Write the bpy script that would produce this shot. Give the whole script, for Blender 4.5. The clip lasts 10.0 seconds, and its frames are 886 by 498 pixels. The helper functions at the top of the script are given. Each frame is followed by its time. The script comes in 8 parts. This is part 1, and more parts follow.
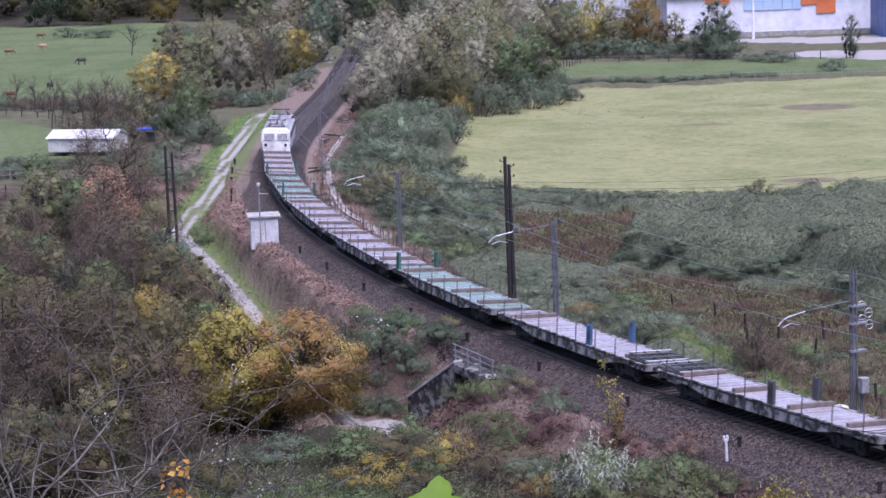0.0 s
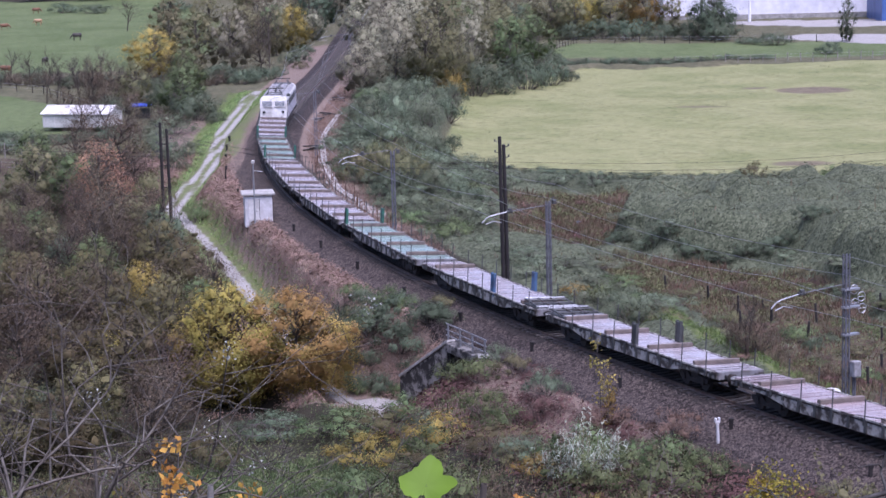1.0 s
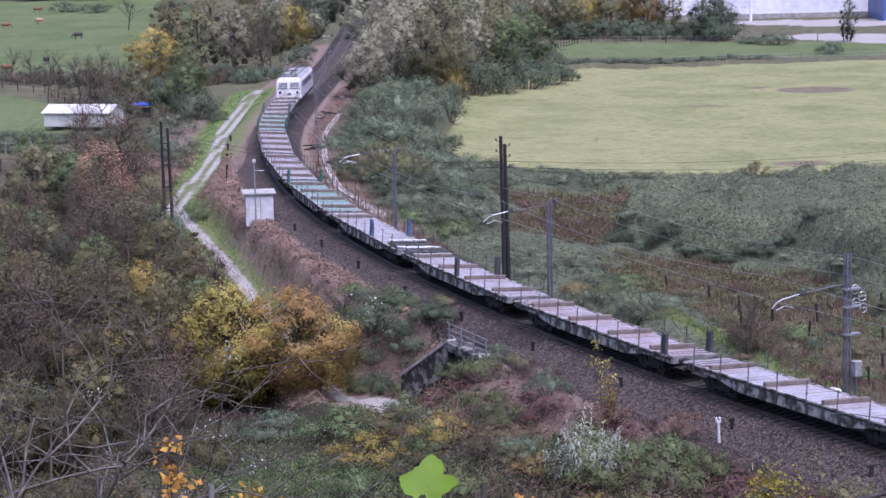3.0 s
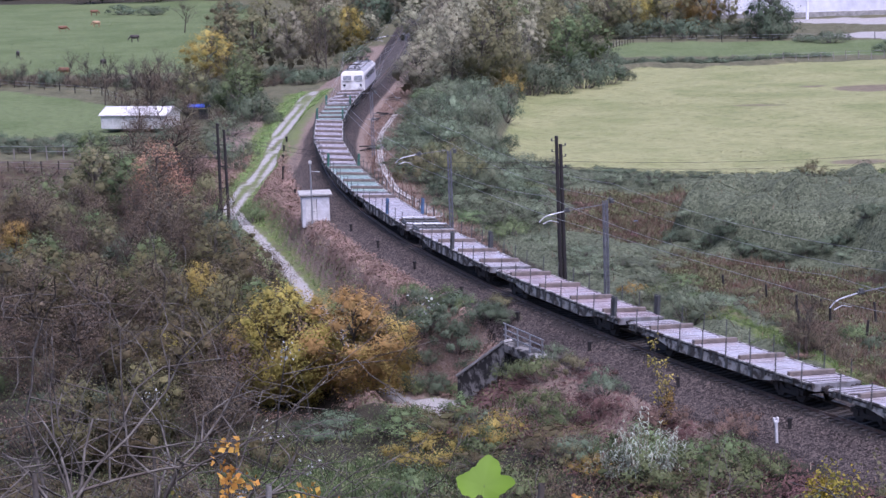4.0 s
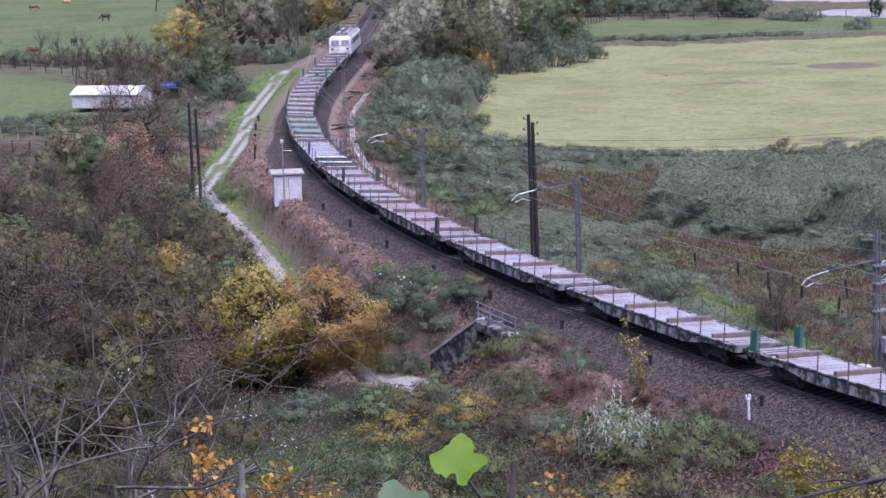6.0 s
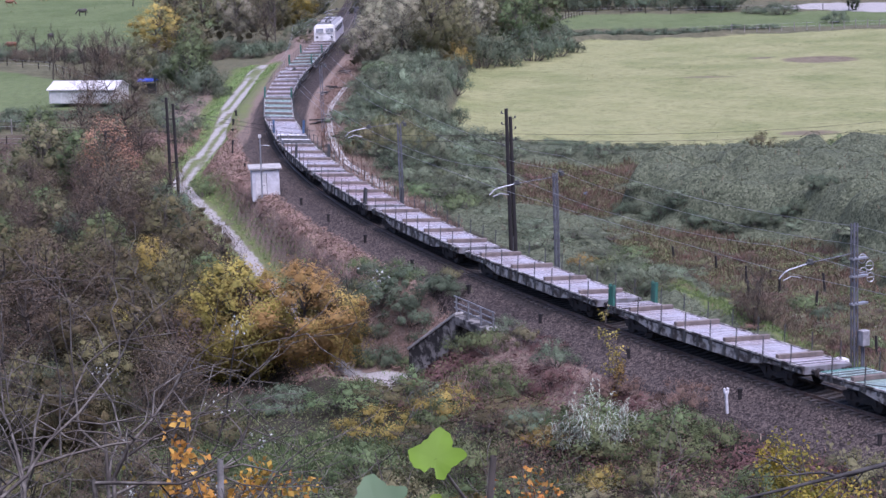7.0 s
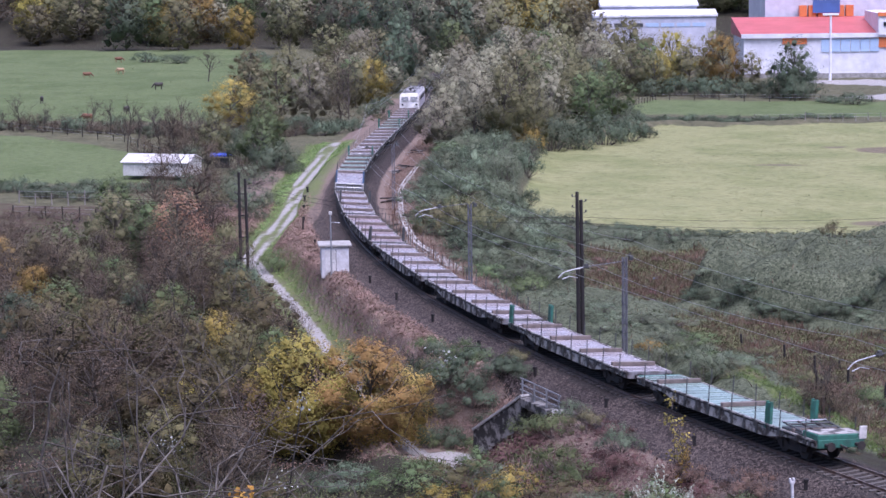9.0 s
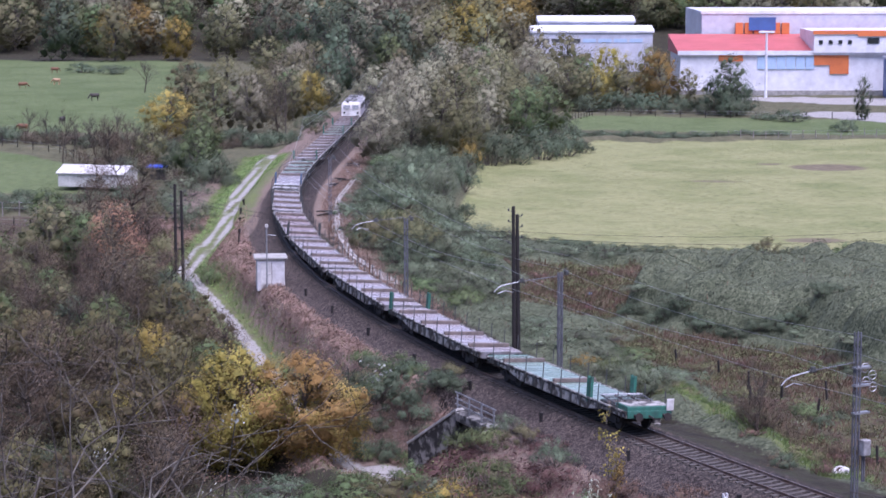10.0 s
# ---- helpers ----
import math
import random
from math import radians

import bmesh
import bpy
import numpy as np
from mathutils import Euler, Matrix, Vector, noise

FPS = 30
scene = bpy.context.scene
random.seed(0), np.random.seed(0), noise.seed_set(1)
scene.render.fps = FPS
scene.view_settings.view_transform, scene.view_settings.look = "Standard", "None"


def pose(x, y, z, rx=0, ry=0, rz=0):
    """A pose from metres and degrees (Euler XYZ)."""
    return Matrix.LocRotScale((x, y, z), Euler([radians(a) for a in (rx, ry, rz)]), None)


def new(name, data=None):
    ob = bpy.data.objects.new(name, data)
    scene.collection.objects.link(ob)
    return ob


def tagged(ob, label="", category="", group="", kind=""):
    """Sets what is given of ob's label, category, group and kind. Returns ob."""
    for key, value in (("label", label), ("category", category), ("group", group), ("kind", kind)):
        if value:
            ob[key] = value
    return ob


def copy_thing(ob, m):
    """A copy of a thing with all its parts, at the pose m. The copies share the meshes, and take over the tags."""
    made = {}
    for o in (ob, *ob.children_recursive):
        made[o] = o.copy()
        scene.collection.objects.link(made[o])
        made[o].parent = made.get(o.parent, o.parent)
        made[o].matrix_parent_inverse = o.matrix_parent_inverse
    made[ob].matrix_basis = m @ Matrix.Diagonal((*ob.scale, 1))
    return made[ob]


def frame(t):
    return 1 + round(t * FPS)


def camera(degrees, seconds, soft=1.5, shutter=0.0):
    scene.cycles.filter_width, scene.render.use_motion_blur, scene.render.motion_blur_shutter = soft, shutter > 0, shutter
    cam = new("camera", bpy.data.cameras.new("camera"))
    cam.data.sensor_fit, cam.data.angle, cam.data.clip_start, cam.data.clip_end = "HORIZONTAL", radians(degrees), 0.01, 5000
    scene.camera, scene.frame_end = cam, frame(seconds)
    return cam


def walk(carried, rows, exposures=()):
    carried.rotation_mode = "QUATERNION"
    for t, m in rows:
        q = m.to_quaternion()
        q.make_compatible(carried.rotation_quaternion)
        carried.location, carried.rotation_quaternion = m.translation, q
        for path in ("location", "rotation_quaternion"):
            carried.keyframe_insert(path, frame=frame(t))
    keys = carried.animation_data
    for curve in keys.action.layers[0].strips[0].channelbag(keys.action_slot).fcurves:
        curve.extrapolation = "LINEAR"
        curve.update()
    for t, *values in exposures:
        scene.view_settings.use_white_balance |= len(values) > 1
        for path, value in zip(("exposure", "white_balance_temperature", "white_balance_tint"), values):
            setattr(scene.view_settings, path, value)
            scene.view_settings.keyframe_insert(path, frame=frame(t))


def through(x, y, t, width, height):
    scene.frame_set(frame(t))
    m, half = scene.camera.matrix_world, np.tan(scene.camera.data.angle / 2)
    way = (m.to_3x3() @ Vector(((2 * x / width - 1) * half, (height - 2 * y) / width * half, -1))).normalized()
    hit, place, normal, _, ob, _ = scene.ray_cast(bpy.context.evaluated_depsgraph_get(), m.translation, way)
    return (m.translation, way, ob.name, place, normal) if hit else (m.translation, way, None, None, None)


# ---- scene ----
EYE = (0.0, 0.0, 26.17)
FOV = 22.54
# seconds, turn to the right, tilt down, lean (degrees)
PATH = [
    (0, -0.303, 8.946, -2.002), (0.2, 0.015, 8.728, -2.013), (0.3, -0.329, 8.730, -2.052), (0.5, -0.009, 8.249, -2.114),
    (0.7, -0.161, 8.686, -1.844), (0.8, -0.046, 8.867, -1.678), (1, -0.158, 9.479, -1.393), (1.2, -0.863, 10.022, -1.558),
    (1.3, -0.708, 10.398, -1.602), (1.5, -0.656, 10.108, -1.795), (1.7, -0.549, 9.594, -1.502), (1.8, -0.466, 9.659, -1.388),
    (2, -0.192, 9.652, -1.147), (2.2, -0.374, 9.450, -1.375), (3.3, -0.150, 9.503, -1.340), (3.5, -0.572, 9.435, -1.590),
    (3.7, -1.225, 10.063, -1.619), (3.8, -1.647, 10.109, -1.698), (4, -1.649, 9.443, -1.810), (4.2, -1.621, 9.602, -1.787),
    (4.5, -1.627, 9.521, -1.718), (4.8, -1.561, 9.567, -1.788), (5, -1.400, 9.361, -1.805), (5.2, -1.171, 9.464, -1.793),
    (5.5, -0.975, 9.566, -1.796), (5.7, -0.967, 9.879, -1.836), (6.8, -0.626, 10.128, -1.989), (7, -0.378, 10.178, -1.917),
    (7.2, -0.498, 10.291, -1.968), (7.3, -0.551, 10.465, -2.021), (7.5, 0.000, 10.570, -2.080), (7.6, 0.707, 10.318, -1.919),
    (7.8, -0.417, 9.728, -1.729), (7.9, -0.471, 9.476, -1.614), (8, -1.105, 9.826, -1.560), (8.1, -1.420, 10.121, -1.540),
    (8.2, -1.560, 9.863, -1.560), (8.3, -1.566, 9.515, -1.580), (8.4, -1.525, 9.044, -1.621), (8.5, -1.407, 8.652, -1.591),
    (8.6, -1.471, 8.308, -1.392), (8.7, -1.535, 8.000, -1.253), (8.8, -1.641, 8.331, -1.106), (8.9, -2.282, 8.406, -0.935),
    (9, -2.113, 8.062, -0.709), (9.1, -1.846, 8.101, -0.936), (9.2, -1.486, 7.897, -1.011), (9.3, -0.954, 7.636, -1.233),
    (9.4, -0.454, 7.006, -1.406), (9.5, -0.007, 7.142, -1.581), (9.6, 0.006, 7.376, -1.265), (9.7, 0.069, 7.601, -0.981),
    (9.8, -0.441, 7.677, -0.713), (9.9, -0.269, 7.493, -0.318), (10, -0.449, 7.719, -0.050),
]


def aim(turn, tilt, lean):
    return pose(*EYE, 90 - tilt, 0, -turn) @ pose(0, 0, 0, 0, 0, lean)


cam = camera(FOV, 10.0, soft=1.5, shutter=0.2)
walk(cam, [(t, aim(a, b, c)) for t, a, b, c in PATH], exposures=[(0, 2.06, 5680, 33), (10, 2.06, 5680, 33)])

# ---------------------------------------------------------------- light
SUN_UP, SUN_TURN = 66, 150
world = bpy.data.worlds.new("overcast_sky")
scene.world = world
world.use_nodes = True
wn = world.node_tree.nodes
sky = wn.new("ShaderNodeTexSky")
sky.sky_type, sky.sun_disc = "NISHITA", False
sky.sun_elevation, sky.sun_rotation = radians(SUN_UP), radians(SUN_TURN)
sky.air_density, sky.dust_density, sky.ozone_density = 1.0, 1.5, 2.0
wn["Background"].inputs["Strength"].default_value = 0.041
world.node_tree.links.new(sky.outputs["Color"], wn["Background"].inputs["Color"])
sun = new("sun", bpy.data.lights.new("sun", "SUN"))
sun.data.energy, sun.data.angle, sun.data.color = 1.5, radians(60), (1.0, 0.97, 0.95)
sun.matrix_world = pose(0, 0, 80, 90 - SUN_UP, 0, 180 - SUN_TURN)

# ---------------------------------------------------------------- the line of the track
BENDS = ((0, 0.00025), (60, 0.00016), (100, -0.00047), (130, -0.00069), (160, -0.00009), (190, 0.00056), (205, 0.00147), (220, 0.00258), (240, 0.00343), (270, 0.00333), (500, 0.00333))


def track_line():
    """The centre line: a straight, then a long bend round to the viewer's right."""
    x, y, h = -17.565, 460.0, -0.00299
    out = []
    for i in range(5000):
        out.append((x, y, h))
        k = float(np.interp(i * 0.1, [b[0] for b in BENDS], [b[1] for b in BENDS]))
        x += 0.1 * math.sin(h)
        y -= 0.1 * math.cos(h)
        h += 0.1 * k
    return np.array(out)


LINE = track_line()
COARSE = LINE[::10]


def rail_z(s):
    """Height of the rails: level on the curve, falling gently beyond it."""
    return -0.0085 * np.maximum(0.0, 232.0 - np.asarray(s, float)) ** 1.0


def on_track(s, d=0.0, z=0.0):
    """A point s metres along the line, d metres to the valley side, z above the rails."""
    s = min(max(s, 0.0), 499.0)
    i = int(s * 10)
    f = s * 10 - i
    a, b = LINE[i], LINE[min(i + 1, len(LINE) - 1)]
    x, y, h = a + (b - a) * f
    return Vector((x + d * math.cos(h), y + d * math.sin(h), z + float(rail_z(s))))


def to_track(x, y):
    """Distance along the line and to its side (plus: valley side), for arrays."""
    x, y = np.atleast_1d(x).astype(float), np.atleast_1d(y).astype(float)
    s, d = np.empty_like(x), np.empty_like(x)
    for i in range(0, len(x), 20000):
        dx = x[i:i + 20000, None] - COARSE[None, :, 0]
        dy = y[i:i + 20000, None] - COARSE[None, :, 1]
        k = np.argmin(dx * dx + dy * dy, axis=1)
        r = np.arange(len(k))
        c, n = np.cos(COARSE[k, 2]), np.sin(COARSE[k, 2])
        lateral = dx[r, k] * c + dy[r, k] * n
        along = dx[r, k] * n - dy[r, k] * c
        far = np.hypot(dx[r, k], dy[r, k])
        d[i:i + 20000] = np.where(np.abs(lateral) > 1e-6, np.sign(lateral), 1) * np.where(np.abs(along) < 1.5, np.abs(lateral), far)
        s[i:i + 20000] = k + along
    return s, d


def vnoise(x, y, size, seed):
    """Smooth value noise, -1 to 1."""
    rng = np.random.RandomState(seed)
    g = rng.rand(256, 256) * 2 - 1
    u, v = np.asarray(x) / size + 500, np.asarray(y) / size + 500
    i, j = np.floor(u).astype(int), np.floor(v).astype(int)
    a, b = u - i, v - j
    a, b = a * a * (3 - 2 * a), b * b * (3 - 2 * b)
    i, j, i2, j2 = i % 256, j % 256, (i + 1) % 256, (j + 1) % 256
    return (g[i, j] * (1 - a) + g[i2, j] * a) * (1 - b) + (g[i, j2] * (1 - a) + g[i2, j2] * a) * b


def step(a, b, v):
    t = np.clip((v - a) / (b - a), 0, 1)
    return t * t * (3 - 2 * t)


def inside(poly, x, y):
    """Signed nearness to a polygon: plus inside, in metres from its edge."""
    x, y = np.asarray(x, float), np.asarray(y, float)
    hit, near = np.zeros(x.shape, bool), np.full(x.shape, 1e9)
    for (ax, ay), (bx, by) in zip(poly, poly[1:] + poly[:1]):
        cross = ((ay > y) != (by > y)) & (x < (bx - ax) * (y - ay) / ((by - ay) if by != ay else 1e-9) + ax)
        hit ^= cross
        t = np.clip(((x - ax) * (bx - ax) + (y - ay) * (by - ay)) / ((bx - ax) ** 2 + (by - ay) ** 2), 0, 1)
        near = np.minimum(near, np.hypot(x - ax - t * (bx - ax), y - ay - t * (by - ay)))
    return np.where(hit, near, -near)


def along(line, x, y):
    """Distance to a polyline in plan, and its height at the nearest point."""
    best, z = np.full(np.shape(x), 1e9), np.zeros(np.shape(x))
    for a, b in zip(line, line[1:]):
        t = np.clip(((x - a[0]) * (b[0] - a[0]) + (y - a[1]) * (b[1] - a[1])) / ((b[0] - a[0]) ** 2 + (b[1] - a[1]) ** 2), 0, 1)
        r = np.hypot(x - a[0] - t * (b[0] - a[0]), y - a[1] - t * (b[1] - a[1]))
        z = np.where(r < best, a[2] + t * (b[2] - a[2]), z)
        best = np.minimum(best, r)
    return best, z


FIELD = [(-0.6, 238), (16.3, 221), (37.5, 217), (190, 200), (190, 350), (61, 353), (20.6, 347), (2.5, 305)]
STRIP = [(16.5, 372), (17, 381), (23, 401), (68, 392), (190, 384), (190, 360), (62, 362)]
MEADOW = [(-45, 348), (-81, 356), (-260, 380), (-260, 585), (-120, 585), (-70, 575), (-48, 480), (-40, 400)]
LOW_MEADOW = [(-46, 270), (-62, 272), (-160, 270), (-160, 345), (-74, 326), (-50, 302)]
DIRT_ROAD = [(-25.4, 300, -1.7), (-25.4, 285, -1.4), (-25, 248, -1.5), (-23.8, 222, -1.9), (-24.3, 208, -2.1), (-24.6, 196, -2.4), (-20.6, 183, -2.9),
             (-17.6, 172, -3.3), (-13.7, 157, -4.0), (-10.2, 145, -4.7), (-7.6, 135, -5.0), (-5.6, 130, -5.1), (-2.8, 126.6, -5.2), (0.8, 126.3, -5.2), (5.5, 128.3, -5.2), (10, 130.2, -5.1)]
SIDE_PATH = [(-12.6, 262, -0.9), (-13.3, 237, -0.8), (-11.9, 213, -0.8), (-9.7, 194, -0.8), (-7.2, 186, -0.9), (-5.0, 180, -1.3)]
BRIDGE_S = 335.2                         # where the lane passes beneath the track


MOUND = [(13.4, 180), (17, 190), (21, 200), (60, 203), (60, 140), (34, 150), (28, 161), (26.8, 170.5), (22.8, 171.5), (17.9, 175)]
RED_1 = [(5.5, 209), (20, 208.5), (15.5, 187), (12.4, 179), (9.5, 174), (5, 178)]
RED_2 = [(12, 164.5), (13.5, 174), (18, 172), (22.5, 168.5), (26.5, 161), (28.5, 150), (34, 138), (34, 112), (24, 112), (19.5, 126), (17.5, 137), (16.5, 146), (14, 155)]
HOLLOW = [(-1.6, 4.8), (2.4, 4.8), (6.9, 6.0), (9.5, 7.5), (9.0, 9.5), (5.5, 10.5), (-1.2, 9.6)]   # beside the underpass, in its own axes
GREEN_1 = [(12.3, 141), (14.5, 142), (17.8, 133), (20, 127), (23, 117), (20, 117), (16.5, 129)]
LANE_END = [(-8.5, 131.5), (-4.5, 133.5), (-2.4, 131.5), (2.6, 128.6), (1.2, 124.4), (-3, 124.8), (-6, 127)]
FAR_ROAD = [(52, 455), (150, 436), (150, 420), (72, 430), (58, 444)]
FAR_ROAD_2 = [(57, 404), (66, 411), (150, 390), (150, 378), (75, 385)]


def height(x, y):
    """The lie of the land, for arrays."""
    x, y = np.atleast_1d(x).astype(float), np.atleast_1d(y).astype(float)
    s, d = to_track(x, y)
    zr = np.where((s > 0) & (s < 499), rail_z(s), rail_z(0))
    left = np.interp(y, [100, 135, 160, 175, 195, 220, 290, 340, 400, 700], [-5.6, -5.0, -3.9, -3.2, -2.4, -1.9, -1.6, -2.6, -3.0, -3.0])
    left = left + (-1.9 - left) * step(341, 350, s) * step(-20, -10, d)
    left = left + (np.minimum(left, -4.0 + 1.0 * step(230, 340, y)) - left) * step(-30, -42, x) * (1 - step(300, 360, y))
    bank_l = np.interp(-d, [0, 1.7, 2.9, 6.2], [-0.22, -0.25, -0.52, -0.75]) + zr
    bank_l = np.where(-d > 6.2, -0.75 + zr - (-d - 6.2) * 0.5, bank_l)
    zl = np.maximum(bank_l, left)
    zl = np.where(-d < 5.0, bank_l, zl)
    right = np.interp(d, [6, 12, 28, 60], [-1.6, -2.8, -4.0, -4.0])
    right_far = np.interp(d, [6, 9, 22, 60], [-1.0, -1.5, -3.8, -4.0])
    right = right + (right_far - right) * step(160, 180, y)
    bank_r = np.interp(d, [0, 1.9, 3.2, 6.0], [-0.22, -0.26, -0.85, -1.1]) + zr
    zg = np.where(d > 6, np.minimum(right, bank_r), np.where(d > 3.2, bank_r + (np.minimum(right, bank_r) - bank_r) * step(3.2, 6, d), bank_r))
    z = np.where(d < 0, zl, zg)
    field = np.maximum(inside(FIELD, x, y), inside(STRIP, x, y))
    wild = step(7, 10, d) * (1 - step(-1.4, 0.2, field)) * (1 - step(330, 360, y)) * step(0, 1, d)
    hump = 1.9 * np.abs(vnoise(x, y, 8, 3)) ** 0.8 + 1.3 * np.abs(vnoise(x, y, 3.4, 4)) ** 0.8 - 0.6
    big = 2.5 * step(-0.6, 1.2, inside(MOUND, x, y) + 0.7 * vnoise(x, y, 6, 14)) + 1.3 * step(-5.5, -3.5, field + 0.8 * vnoise(x, y, 5, 15)) * step(200, 212, y) * (1 - step(-1.6, -0.2, field))
    big = big + 0.75 * np.abs(vnoise(x * 0.4, y, 2.8, 19)) * step(-0.6, 1.2, inside(MOUND, x, y))
    red = step(-2.5, 0.5, np.maximum(inside(RED_1, x, y), inside(RED_2, x, y)))
    hump = hump * (1 - 0.35 * (1 - step(-3, 3, inside(MOUND, x, y))) * (y < 200))
    hump = (hump + 0.5) * (1 - 0.9 * red) - 0.5
    z = z + wild * (hump + big + 0.5 * np.abs(vnoise(x, y, 1.5, 6)))
    away = np.maximum(0, -inside(FIELD, x, y))
    low_edge = (y < 236) * (d > 12) * (away < 26)
    z = np.where(low_edge, np.minimum(z, -4.0 + 0.115 * away + 0.25 * vnoise(x, y, 3, 16)), z)
    open_ = step(-1, 3, np.maximum(np.maximum(inside(MEADOW, x, y), inside(LOW_MEADOW, x, y)), field))
    rough = (0.18 * vnoise(x, y, 3.1, 7) + 0.10 * vnoise(x, y, 1.3, 8)) * step(4.5, 7, np.abs(d)) * (1 - 0.8 * open_)
    z = z + rough + 0.25 * vnoise(x, y, 40, 9) * step(20, 40, np.abs(d))
    # lane, path and the passage beneath the track
    r, zl2 = along(DIRT_ROAD, x, y)
    near_b = 1 - step(5.0, 8.0, np.hypot(x + 0.5, y - 127.0))
    z = z + (zl2 - z) * (1 - step(1.2 + 1.2 * near_b, 2.8 + 0.2 * near_b, r)) * np.where(np.abs(d) < 5.0, 0, 1)
    bx, by, bh = LINE[int(BRIDGE_S * 10)]
    u = -(x - bx) * math.sin(bh) + (y - by) * math.cos(bh)
    v = -(x - bx) * math.cos(bh) - (y - by) * math.sin(bh)
    wall = 5.2 + 0.27 * np.clip(u - 2.4, 0, 8)
    cap = np.interp(u, [2.2, 6.9, 9.5, 14], [-0.85, -3.6, -3.6, -1.0]) + 0.95 * np.maximum(0, wall - 0.5 - v)
    z = np.where((u > 2.2) & (u < 14) & (v > 2.2), np.minimum(z, np.maximum(cap, -5.2)), z)
    dig = step(-2.6, -0.1, inside(HOLLOW, u, v)) * np.where(v > np.where(u < 7.4, wall - 0.5, -9), 1, 0)
    z = z + (np.minimum(z, -5.2) - z) * dig * (np.abs(d) < 25)
    r2, zp = along(SIDE_PATH, x, y)
    z = z + (zp + zr - z) * (1 - step(0.6, 1.8, r2)) * step(3.2, 4.4, d)
    # the hill on which the viewer stands, and the wooded hill beyond the valley
    hill = 24.4 - 0.40 * y
    hill = np.where(y < -25, 34.4 + 0.1 * (-25 - y).clip(0, 200), hill)
    keep = step(9, 22, np.abs(d))
    near = np.maximum(z, hill + 0.5 * vnoise(x, y, 7, 12))
    z = z + (near - z) * keep
    z = z + (0.22 * np.maximum(0, y - 590 + 0.12 * x) + 1.2 * vnoise(x, y, 30, 13) * step(590, 640, y)).clip(-1, 90)
    return z


# ---------------------------------------------------------------- mesh helpers
def link_mesh(name, verts, faces, mats, parent=None, smooth=False, index=None):
    me = bpy.data.meshes.new(name)
    verts = np.asarray(verts, np.float32)
    faces = np.asarray(faces, np.int32)
    n = faces.shape[1]
    me.vertices.add(len(verts))
    me.vertices.foreach_set("co", verts.ravel())
    me.loops.add(faces.size)
    me.loops.foreach_set("vertex_index", faces.ravel())
    me.polygons.add(len(faces))
    me.polygons.foreach_set("loop_start", np.arange(0, faces.size, n, dtype=np.int32))
    if smooth:
        me.polygons.foreach_set("use_smooth", np.ones(len(faces), bool))
    for m in (mats if isinstance(mats, (list, tuple)) else [mats]):
        me.materials.append(m)
    if index is not None:
        me.polygons.foreach_set("material_index", np.asarray(index, np.int32))
    me.update(calc_edges=True)
    ob = new(name, me)
    if parent:
        ob.parent = parent
    return ob


def leaf_mesh(name, v, f, nrm, mat, parent=None):
    """A mass of leaves whose shading follows the rounded clumps they hang in."""
    ob = link_mesh(name, v, f, mat, parent, smooth=True)
    ob.data.normals_split_custom_set_from_vertices(np.asarray(nrm, np.float32))
    return ob


def part(name, bm, material, parent=None, label=""):
    me = bpy.data.meshes.new(name)
    bm.to_mesh(me)
    bm.free()
    for m in (material if isinstance(material, (list, tuple)) else [material]):
        me.materials.append(m)
    ob = new(name, me)
    if parent:
        ob.parent = parent
    return tagged(ob, label)


def again(ob, parent, m):
    """The same part once more on its thing, sharing its mesh."""
    o = ob.copy()
    scene.collection.objects.link(o)
    o.parent = parent
    o.matrix_basis = m
    return o


def box(bm, x0, x1, y0, y1, z0, z1, bevel=0.0, m=None, mat=0):
    vs = [bm.verts.new((x, y, z)) for x in (x0, x1) for y in (y0, y1) for z in (z0, z1)]
    fs = [bm.faces.new([vs[i] for i in f]) for f in ((0, 1, 3, 2), (4, 6, 7, 5), (0, 4, 5, 1), (2, 3, 7, 6), (0, 2, 6, 4), (1, 5, 7, 3))]
    for f in fs:
        f.material_index = mat
    if bevel:
        es = list({e for f in fs for e in f.edges})
        r = bmesh.ops.bevel(bm, geom=es, offset=bevel, segments=1, affect="EDGES", clamp_overlap=True)
        vs = list({v for f in r["faces"] for v in f.verts} | {v for v in vs if v.is_valid})
    if m:
        bmesh.ops.transform(bm, matrix=m, verts=vs)
    return vs


def rod(bm, p, q, r, n=8, r2=None, mat=0):
    """A round bar from p to q."""
    p, q = Vector(p), Vector(q)
    r2 = r if r2 is None else r2
    turn = (q - p).to_track_quat("Z", "Y").to_matrix()
    a = [bm.verts.new(p + turn @ Vector((r * math.cos(6.2832 * i / n), r * math.sin(6.2832 * i / n), 0))) for i in range(n)]
    b = [bm.verts.new(q + turn @ Vector((r2 * math.cos(6.2832 * i / n), r2 * math.sin(6.2832 * i / n), 0))) for i in range(n)]
    for i in range(n):
        bm.faces.new((a[i], a[(i + 1) % n], b[(i + 1) % n], b[i])).material_index = mat
    bm.faces.new(a[::-1]).material_index = mat
    bm.faces.new(b).material_index = mat


